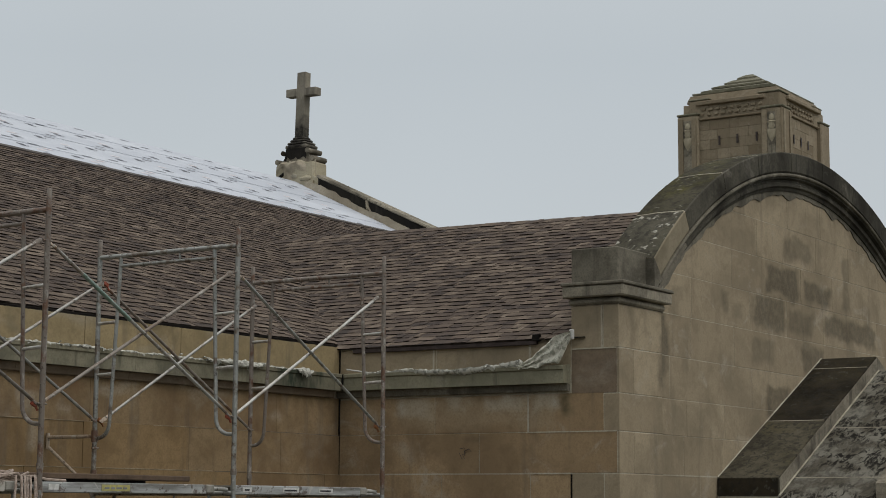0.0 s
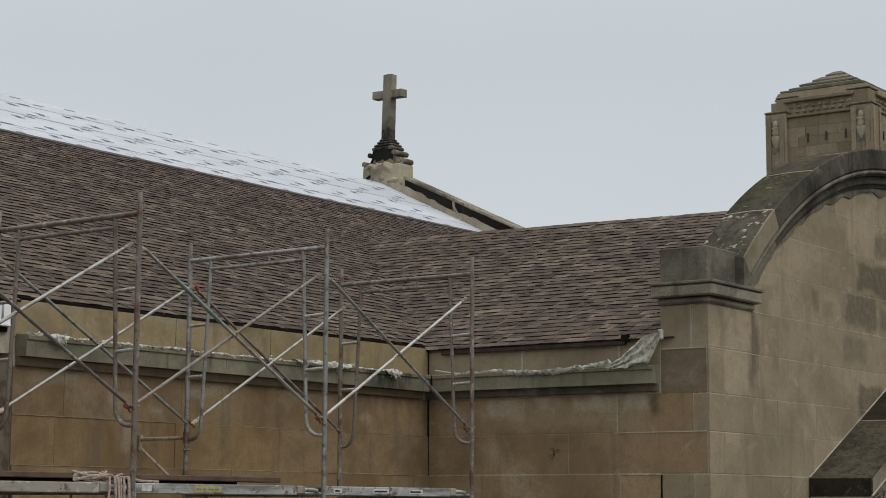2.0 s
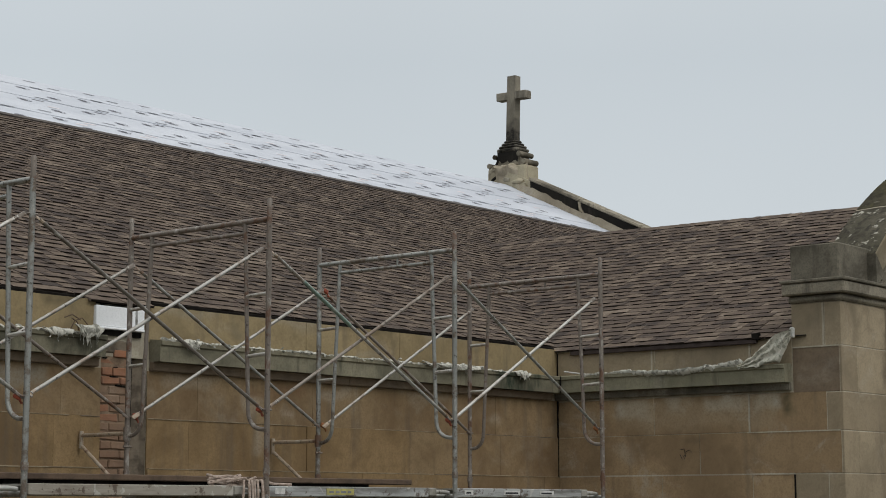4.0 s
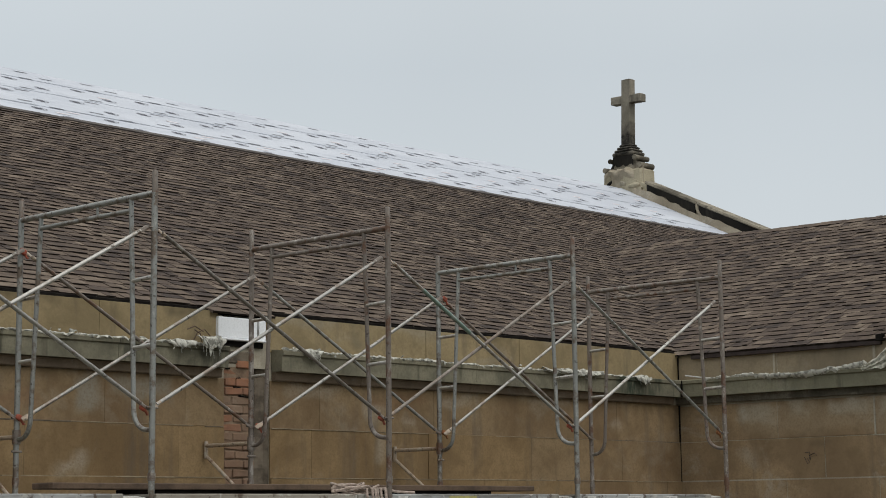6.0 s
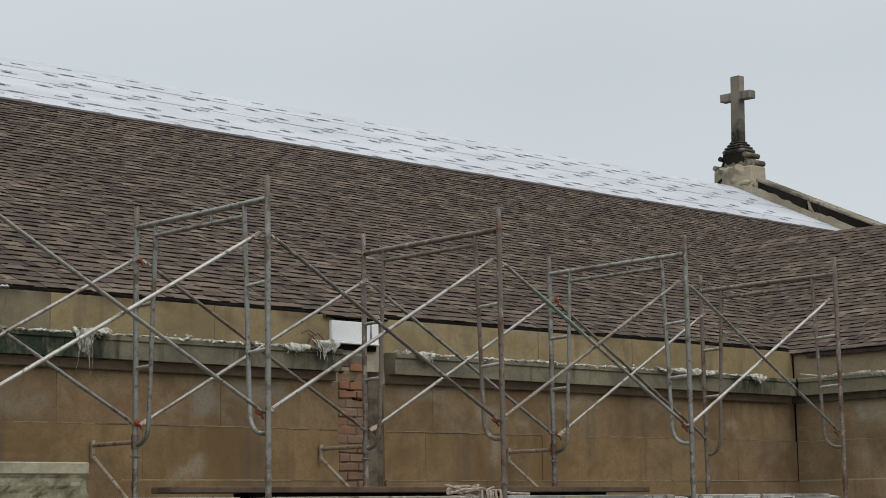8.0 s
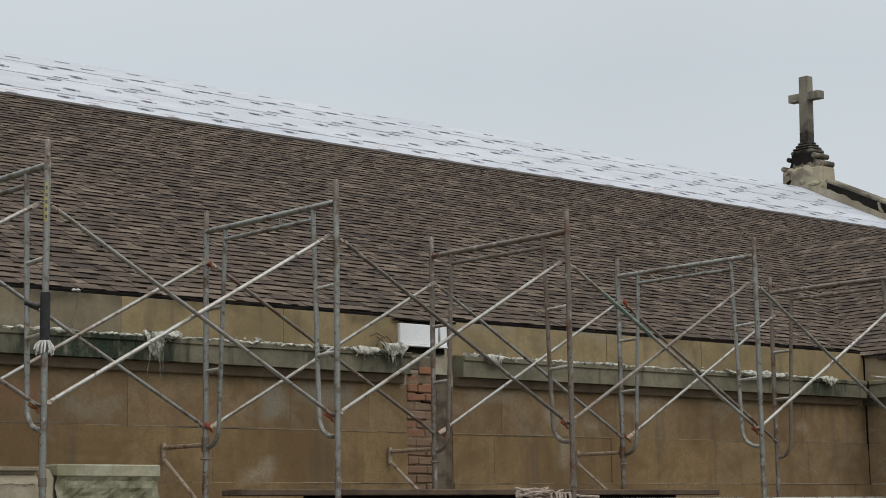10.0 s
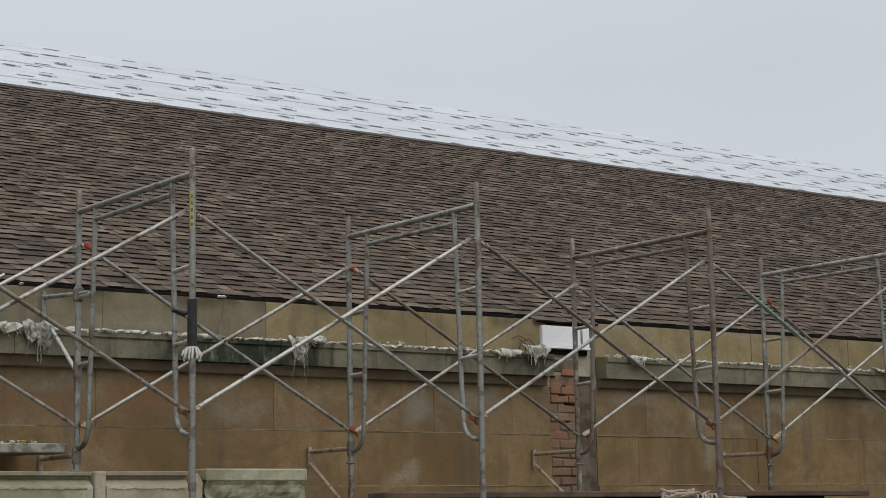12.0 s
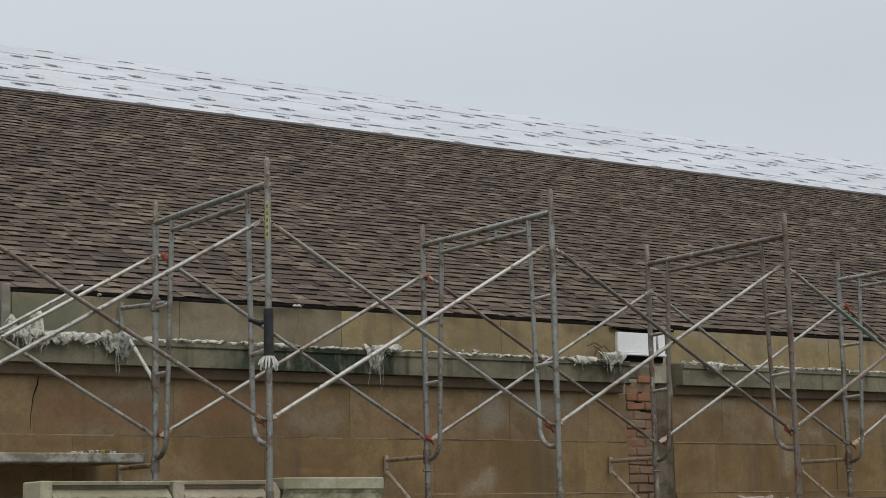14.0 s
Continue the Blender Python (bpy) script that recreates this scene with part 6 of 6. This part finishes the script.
def side_bracket(i, z, label="rusty side bracket on a scaffold leg towards the wall"):
    b = thing("side_bracket", (FRAMES[i], REAR_Y, z), label, "bracket", "side brackets of the scaffold")
    part("arm", Geo().tube((0, 0.0, 0), (0, 0.545, 0), 0.0165, 10), TUBE_SPLASH, b, "", 40)
    part("end_post", Geo().tube((0, 0.545, -0.10), (0, 0.545, 0.035), 0.017, 10), TUBE_SPLASH, b, "", 40)
    part("strut", Geo().tube((0, 0.535, -0.085), (0, 0.0, -0.46), 0.0145, 10), TUBE_SPLASH, b, "", 40)
    part("clamp", Geo().tube((0, 0, -0.05), (0, 0, 0.05), TR + 0.009, 12), TUBE_RUST, b, "", 40)
    part("clamp", Geo().tube((0, 0, -0.50), (0, 0, -0.42), TR + 0.007, 12), TUBE_RUST, b, "", 40)
    part("clamp_bolt", Geo().tube((-0.05, -0.02, -0.1), (0.03, -0.02, -0.1), 0.008, 8), TUBE_RUST, b, "", 40)


side_bracket(1, 2.148)
for i in (2, 3, 4):
    side_bracket(i, 2.212)
ub = thing("side_bracket", (FRAMES[1], REAR_Y, 3.20), "upper side bracket clamped near the scaffold leg's top", "bracket", "side brackets of the scaffold")
part("arm", Geo().tube((0, -0.15, -0.015), (0, 0.53, 0.03), 0.0165, 10), TUBE, ub, "", 40)
part("end_post", Geo().tube((0, 0.53, -0.17), (0, 0.53, 0.07), 0.018, 10), TUBE, ub, "", 40)
part("strut", Geo().tube((0, 0.52, -0.10), (0, 0.03, -0.50), 0.0145, 10), TUBE_PALE, ub, "", 40)
part("clamp", Geo().box(-0.028, 0.028, -0.03, 0.03, -0.06, 0.04, c=0.012), TUBE_RUST, ub)
part("clamp", Geo().tube((0, 0, -0.56), (0, 0, -0.45), TR + 0.007, 12), TUBE_RUST, ub, "", 40)

# platform: aluminium planks at the front, wooden ones behind
for i in range(5):
    xa, xb = FRAMES[i] + 0.06, FRAMES[i + 1] - 0.05
    pl = thing("scaffold_deck", (xa, FRONT_Y + 0.03, 1.735), "grey aluminium scaffold deck with a plywood face", "scaffold deck", "decks of the scaffold")
    L = xb - xa
    part("side_rail", Geo().box(0.0, L - 0.24, 0.0, 0.03, -0.008, 0.066, c=0.005), DECK_OLD if i == 2 else ALU, pl)
    part("side_rail", Geo().box(0.0, L - 0.24, 0.45, 0.48, -0.008, 0.066, c=0.005), ALU, pl)
    part("board", Geo().box(0.0, L - 0.24, 0.031, 0.449, 0.05, 0.064), PLANK_GREY, pl)
    part("end_rail", Geo().box(L - 0.238, L - 0.14, 0.0, 0.48, 0.0, 0.066, c=0.008), PLANK_GREY, pl)
    for y in (0.04, 0.44):
        part("hook", Geo().sweep([(L - 0.15, y, 0.035), (L - 0.02, y, 0.035), (L + 0.05, y, 0.028)], 0.017, 10), TUBE_PALE, pl, "", 40)
    for k in range(4):
        part("cross_rib", Geo().box(0.3 + k * 0.45, 0.34 + k * 0.45, 0.031, 0.449, -0.006, 0.048), ALU, pl)
    if i == 3:
        lab = part("label", Geo().box(0.60, 0.90, -0.003, -0.0005, 0.006, 0.052), LABEL, pl, "worn yellow label with unreadable print")
        for a, w in ((0.63, 0.05), (0.70, 0.04), (0.755, 0.06), (0.83, 0.04)):
            part("print_bar", Geo().box(a, a + w, -0.005, -0.0035, 0.020, 0.034), MID_INK, lab)
        part("sticker", Geo().box(0.06, 0.16, -0.003, -0.0005, 0.01, 0.05), PAPER, pl, "torn white sticker")
    if i == 4:
        for a, w in ((0.10, 0.11), (0.62, 0.22), (1.12, 0.2)):
            lab = part("sticker", Geo().box(a, a + w, -0.003, -0.0005, 0.012, 0.05), PAPER, pl, "white sticker with unreadable print")
            part("print_bar", Geo().box(a + 0.02, a + w - 0.03, -0.005, -0.0035, 0.022, 0.036), INK, lab)
for k, (y, x0, x1) in enumerate(((8.75, 2.9, 7.6), (9.02, 2.9, 7.7), (9.30, 2.9, 7.8), (8.75, 7.65, 12.4), (9.02, 7.75, 12.5), (9.30, 7.85, 12.6), (8.75, 12.45, 14.2), (9.02, 12.55, 14.3), (9.30, 12.65, 14.2))):
    gg = Geo().box(x0, x1, y, y + 0.235, 1.757, 1.798, c=0.006)
    tagged(part("plank", gg, PLANK_GREY), "weathered grey scaffold plank on the frames' bars", "plank", "planks of the scaffold")
# added near-black filler for the dark gap under the long plank
gg = Geo().box(7.75, 11.45, 9.06, 9.24, 1.799, 1.841, c=0.005)
tagged(part("plank", gg, DARK), "near-black short plank added for the dark gap under another", "plank", "planks of the scaffold")
gg = Geo().box(7.06, 11.93, 9.0, 9.235, 1.842, 1.886, c=0.006)
gg.v = [(x, y, z + 0.006 * math.sin(x * 0.9)) for x, y, z in gg.v]
tagged(part("plank", gg, PLANK), "long reddish-brown wooden plank lying on the platform", "plank", "planks of the scaffold")
gg = Geo().box(3.0, 5.115, 9.80, 10.08, 2.166, 2.230, c=0.008)
gg.v = [jitter(p, 0.008, 6) for p in gg.v]
tagged(part("plank", gg, PLANK_SPLASH), "mortar-stained plank on side brackets near the wall", "plank", "planks of the scaffold")
# added plank: closes the gap to the wall and darkens the space below
gg = Geo().box(3.0, 4.98, 10.085, 10.26, 2.166, 2.222, c=0.008)
tagged(part("plank", gg, PLANK_SPLASH), "added mortar-stained plank that keeps light out behind another", "plank", "planks of the scaffold")
rr = random.Random(8)
for k in range(22):
    x, y = rr.uniform(4.64, 4.98), rr.uniform(9.81, 9.90)
    if rr.random() < 0.5:
        x = rr.gauss(4.84, 0.06)
    s = rr.uniform(0.006, 0.015)
    gg = Geo().box(x - s * 1.2, x + s * 1.2, y - s, y + s, 2.2305, 2.2305 + s * rr.uniform(0.7, 1.8), c=s * 0.25)
    gg.v = [(p[0] + rr.uniform(-0.004, 0.004), p[1] + rr.uniform(-0.004, 0.004), p[2]) for p in gg.v]
    tagged(part("rubble_chip", gg, DEBRIS_Y if k % 6 == 0 else (PAPER if k % 3 else STONE_CORNICE)), "small chip of mortar lying on the plank", "rubble", "rubble on the plank")

# cut stones waiting on the platform
def moulded_block(at, length, material, label, ret=0.0):
    b = thing("cornice_block", at, label, "cut stone", "cut stones on the platform")
    prof = [(0.25, 0.0), (-0.03, 0.0), (-0.03, 0.112), (-0.026, 0.126), (0.024, 0.168), (0.040, 0.174), (0.038, 0.190), (-0.010, 0.196), (-0.014, 0.214), (-0.008, 0.218), (0.25, 0.218)]
    gg = Geo().prism(prof, "x", ret, length)
    gg.v = [jitter(p, 0.004, 9) for p in gg.v]
    part("moulded_face", gg, material, b)
    if ret:
        part("end_return", Geo().box(0.0, ret - 0.002, -0.032, 0.25, 0.0, 0.219, c=0.008), material, b)
    gg = Geo()
    n = 40
    pts = [(0.10 + (length - 0.14) * k / n, -0.029 + rr.uniform(-0.003, 0.002), 0.116 + 0.010 * noise.noise(Vector((k * 0.35, at[0], 0)))) for k in range(n + 1)]
    gg.sweep(pts, [max(0.003, 0.007 + 0.006 * noise.noise(Vector((k * 0.5, at[0], 3)))) for k in range(n + 1)], 7)
    part("chipped_edge", gg, LIME_MOSS if material is LIME else LIME_OLD, b)
    return b


moulded_block((4.03, 8.93, 1.80), 0.83, LIME, "moulded greenish cornice stone lying on the scaffold", 0.075)
moulded_block((4.872, 8.93, 1.80), 0.64, LIME_OLD, "moulded buff cornice stone lying on the scaffold", 0.075)
part("end_roll", Geo().sweep([(5.568, 8.955, 1.80), (5.572, 8.955, 1.95), (5.566, 8.965, 1.99), (5.56, 8.98, 2.005)], [0.052, 0.054, 0.04, 0.015], 12), LIME_OLD, None, "", 40)
tagged(bpy.data.objects["end_roll"], "rounded stone end piece beside a cut block", "cut stone", "cut stones on the platform")
b = thing("rough_block", (5.635, 8.91, 1.80), "green-grey stone block with a broken lower face", "cut stone", "cut stones on the platform")
gg = Geo().box(0.0, 0.74, 0.0, 0.25, 0.160, 0.238, c=0.008)
part("smooth_top", gg, LIME, b)
nx, nz = 26, 7
vs = []
for i in range(nx + 1):
    for j in range(nz + 1):
        x, z = 0.74 * i / nx, 0.159 * j / nz
        d = 0.02 + 0.03 * noise.noise(Vector((x * 9, z * 14, 2))) + 0.015 * noise.noise(Vector((x * 26, z * 30, 5)))
        vs.append((x, d if j < nz else 0.004, z))
fs = [(i * (nz + 1) + j, (i + 1) * (nz + 1) + j, (i + 1) * (nz + 1) + j + 1, i * (nz + 1) + j + 1) for i in range(nx) for j in range(nz)]
gg = Geo().add(vs, fs)
gg.box(0.0, 0.74, 0.06, 0.25, 0.0, 0.158)
part("broken_face", gg, LIME_MOSS, b, "broken stone face with mortar remains")

# rope flung over the deck
gg = Geo()
rr = random.Random(21)
for k in range(7):
    cx, cy = 9.23 + rr.uniform(-0.10, 0.12), 8.34 + rr.uniform(-0.03, 0.06)
    ra, rb, ph = rr.uniform(0.10, 0.2), rr.uniform(0.05, 0.10), rr.uniform(0, 6)
    pts = []
    for i in range(22):
        a = 2 * math.pi * i / 22
        pts.append((cx + ra * math.cos(a), cy + rb * math.sin(a), 1.815 + 0.008 * k + 0.016 * math.sin(2 * a + ph)))
    gg.sweep(pts, 0.009, 6, closed=True)
for k in range(5):
    x = 9.17 + 0.045 * k + rr.uniform(-0.01, 0.01)
    d = rr.uniform(0.16, 0.34)
    pts = [(x + 0.05, 8.30, 1.84), (x + 0.01, 8.215, 1.835), (x - 0.01, 8.19, 1.78), (x - 0.005 + rr.uniform(-0.02, 0.02), 8.195, 1.80 - d), (x + 0.03, 8.20, 1.79 - d), (x + 0.05, 8.19, 1.80 - d * 0.5), (x + 0.06, 8.21, 1.832)]
    gg.sweep(pts, 0.009, 6)
gg.sweep([(9.3, 8.33, 1.835), (9.45, 8.31, 1.84), (9.58, 8.32, 1.818), (9.75, 8.30, 1.812)], 0.010, 6)
tagged(part("rope", gg, ROPE, None, "", 50), "tangled hemp rope hung over the scaffold deck", "rope")

# tape, ties and sticker on one leg
lx = FRAMES[1]
tagged(part("tape_wrap", Geo().sweep([(lx, FRONT_Y, z) for z in np.linspace(2.705, 2.99, 8)], [0.0285, 0.0295, 0.0285, 0.0295, 0.029, 0.0285, 0.0295, 0.028], 14), TAPE, None, "", 50), "black tape wrapped round a scaffold leg", "tape")
gg = Geo()
for k in range(13):
    a = 2 * math.pi * k / 13
    p = Vector((lx + 0.028 * math.cos(a), FRONT_Y + 0.028 * math.sin(a), 2.71))
    q = p + Vector((0.026 * math.cos(a) + rr.uniform(-0.012, 0.012), 0.02 * math.sin(a), -rr.uniform(0.045, 0.085)))
    gg.sweep([p, p.lerp(q, 0.5) + Vector((0.006 * math.cos(a), 0.006 * math.sin(a), 0)), q], [0.006, 0.007, 0.004], 6)
gg.sweep([(lx + 0.026 * math.cos(t), FRONT_Y + 0.026 * math.sin(t), 2.705) for t in np.linspace(0, 6.28, 13)][:-1], 0.008, 6, closed=True)
tagged(part("cloth_tie", gg, PAPER, None, "", 50), "frayed white cloth tie below black tape", "tie")
lab = new("leg_label", Geo().add([(lx + 0.0228 * math.cos(a), FRONT_Y + 0.0228 * math.sin(a), z) for z in (3.40, 3.63) for a in np.linspace(-2.75, -1.75, 9)], [(i, i + 1, i + 10, i + 9) for i in range(8)]).mesh("leg_label", LABEL))
tagged(lab, "yellow sticker with unreadable print on a scaffold leg", "label")
for k in range(5):
    z = 3.42 + k * 0.042
    bar = Geo().add([(lx + 0.0234 * math.cos(a), FRONT_Y + 0.0234 * math.sin(a), zz) for zz in (z, z + 0.02) for a in np.linspace(-2.45, -1.95, 4)], [(i, i + 1, i + 5, i + 4) for i in range(3)])
    part("print_bar", bar, GREY_INK, lab)
tagged(part("loose_rod", Geo().tube((4.22, 10.12, 3.02), (4.76, 10.02, 3.335), 0.012, 8), TUBE_PALE, None, "", 40), "thin pale rod leaning from the cornice past the scaffold", "rod")
tagged(part("loose_rod", Geo().tube((4.985, 9.70, 3.755), (5.15, 9.70, 3.722), 0.006, 6), TUBE_RUST, None, "", 40), "thin rusty rod stuck across a scaffold leg", "rod")
tagged(part("tie_wire", Geo().sweep([(FRAMES[1] - 0.02, 8.41, 2.95), (FRAMES[1] + 0.05, 8.40, 2.93), (FRAMES[1] + 0.09, 8.38, 2.945)], [0.012, 0.02, 0.010], 8), TAPE, None, "", 40), "black wire knot on a scaffold post", "wire")
gg = Geo().sweep([(6.52, WALL_Y - 0.01, 3.0), (6.50, WALL_Y - 0.012, 3.10), (6.54, WALL_Y - 0.01, 3.18), (6.55, WALL_Y - 0.02, 3.30), (6.57, WALL_Y - 0.05, 3.34)], [0.0018, 0.0018, 0.0018, 0.002, 0.002], 6)
tagged(part("hanging_wire", gg, TUBE_RUST), "thin wire hanging from the eave down the frieze", "wire")
for x in (6.5, 6.54, 4.98):
    gg = Geo().box(x, x + 0.03, WALL_Y - 0.02, WALL_Y + 0.01, EAVE_Z + 0.012, EAVE_Z + 0.03, c=0.008)
    gg.v = [jitter(p, 0.012, 20) for p in gg.v]
    tagged(part("mortar_lump", gg, PAPER), "pale lump of mortar on the eave shingles", "rubble")

# ---- pieces of the roofs, last ----
nave_rows = lay_shingles(roof, (0, WALL_Y - 0.032 * CP, EAVE_Z - 0.032 * SP), (1, 0, 0), (0, CP, SP), (0, -SP, CP), 56,
                         lambda s: (0.2, (CORNER_X + s * CP + 0.12) if s * CP < (WING_X - CORNER_X) + 0.05 else END_X), lambda k, x: k < 7 and 4.4 < x < 9.4, 31, (9.47, 10.02))
wing_rows = lay_shingles(wing_roof, (CORNER_X - 0.05 * CP, WALL_Y, EAVE_Z - 0.05 * SP), (0, -1, 0), (CP, 0, SP), (-SP, 0, CP), 36,
                         lambda s: (-s * CP - 0.16, WALL_Y - 7.47 if s > 0.5 else WALL_Y - 7.52), lambda k, x: k < 8 and x < 2.9, 32, None, settled)
meshes = {}
for (wd, hi), gg in TABS.items():
    me = bpy.data.meshes.new("shingle")
    me.from_pydata(gg.v, [], gg.f)
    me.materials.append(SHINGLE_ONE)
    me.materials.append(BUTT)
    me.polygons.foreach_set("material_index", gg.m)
    me.update()
    meshes[wd, hi] = me
for parent, (o, u, v, nrm, singles) in ((roof, nave_rows), (wing_roof, wing_rows)):
    for wd, hi, x, s, dz in singles[:300]:
        p = o + u * x + v * s + nrm * dz
        if parent == wing_roof:
            p = settled(p)
        ob = new("shingle", meshes[wd, hi])
        ob.parent = parent
        ob.matrix_basis = Matrix(((u[0], v[0], nrm[0], p[0]), (u[1], v[1], nrm[1], p[1]), (u[2], v[2], nrm[2], p[2]), (0, 0, 0, 1)))
# ridge tiles of the wing
y = 7.36
cap = Geo().add([(-0.11, 0, -0.045), (0, 0, 0.004), (0.11, 0, -0.045), (-0.11, 0.2, -0.053), (0, 0.2, -0.002), (0.11, 0.2, -0.053), (-0.11, 0, -0.056), (0, 0, -0.006), (0.11, 0, -0.056)],
                [(0, 1, 4, 3), (1, 2, 5, 4), (0, 6, 7, 1), (1, 7, 8, 2)])
cap_me = cap.mesh("ridge_shingle", SHINGLE_ONE)
while y < Y_IN - 0.05:
    ob = new("ridge_shingle", cap_me)
    ob.parent = wing_roof
    ob.matrix_basis = pose(WING_X, y, settled((WING_X, y, WING_Z + 0.012))[2])
    y += 0.15
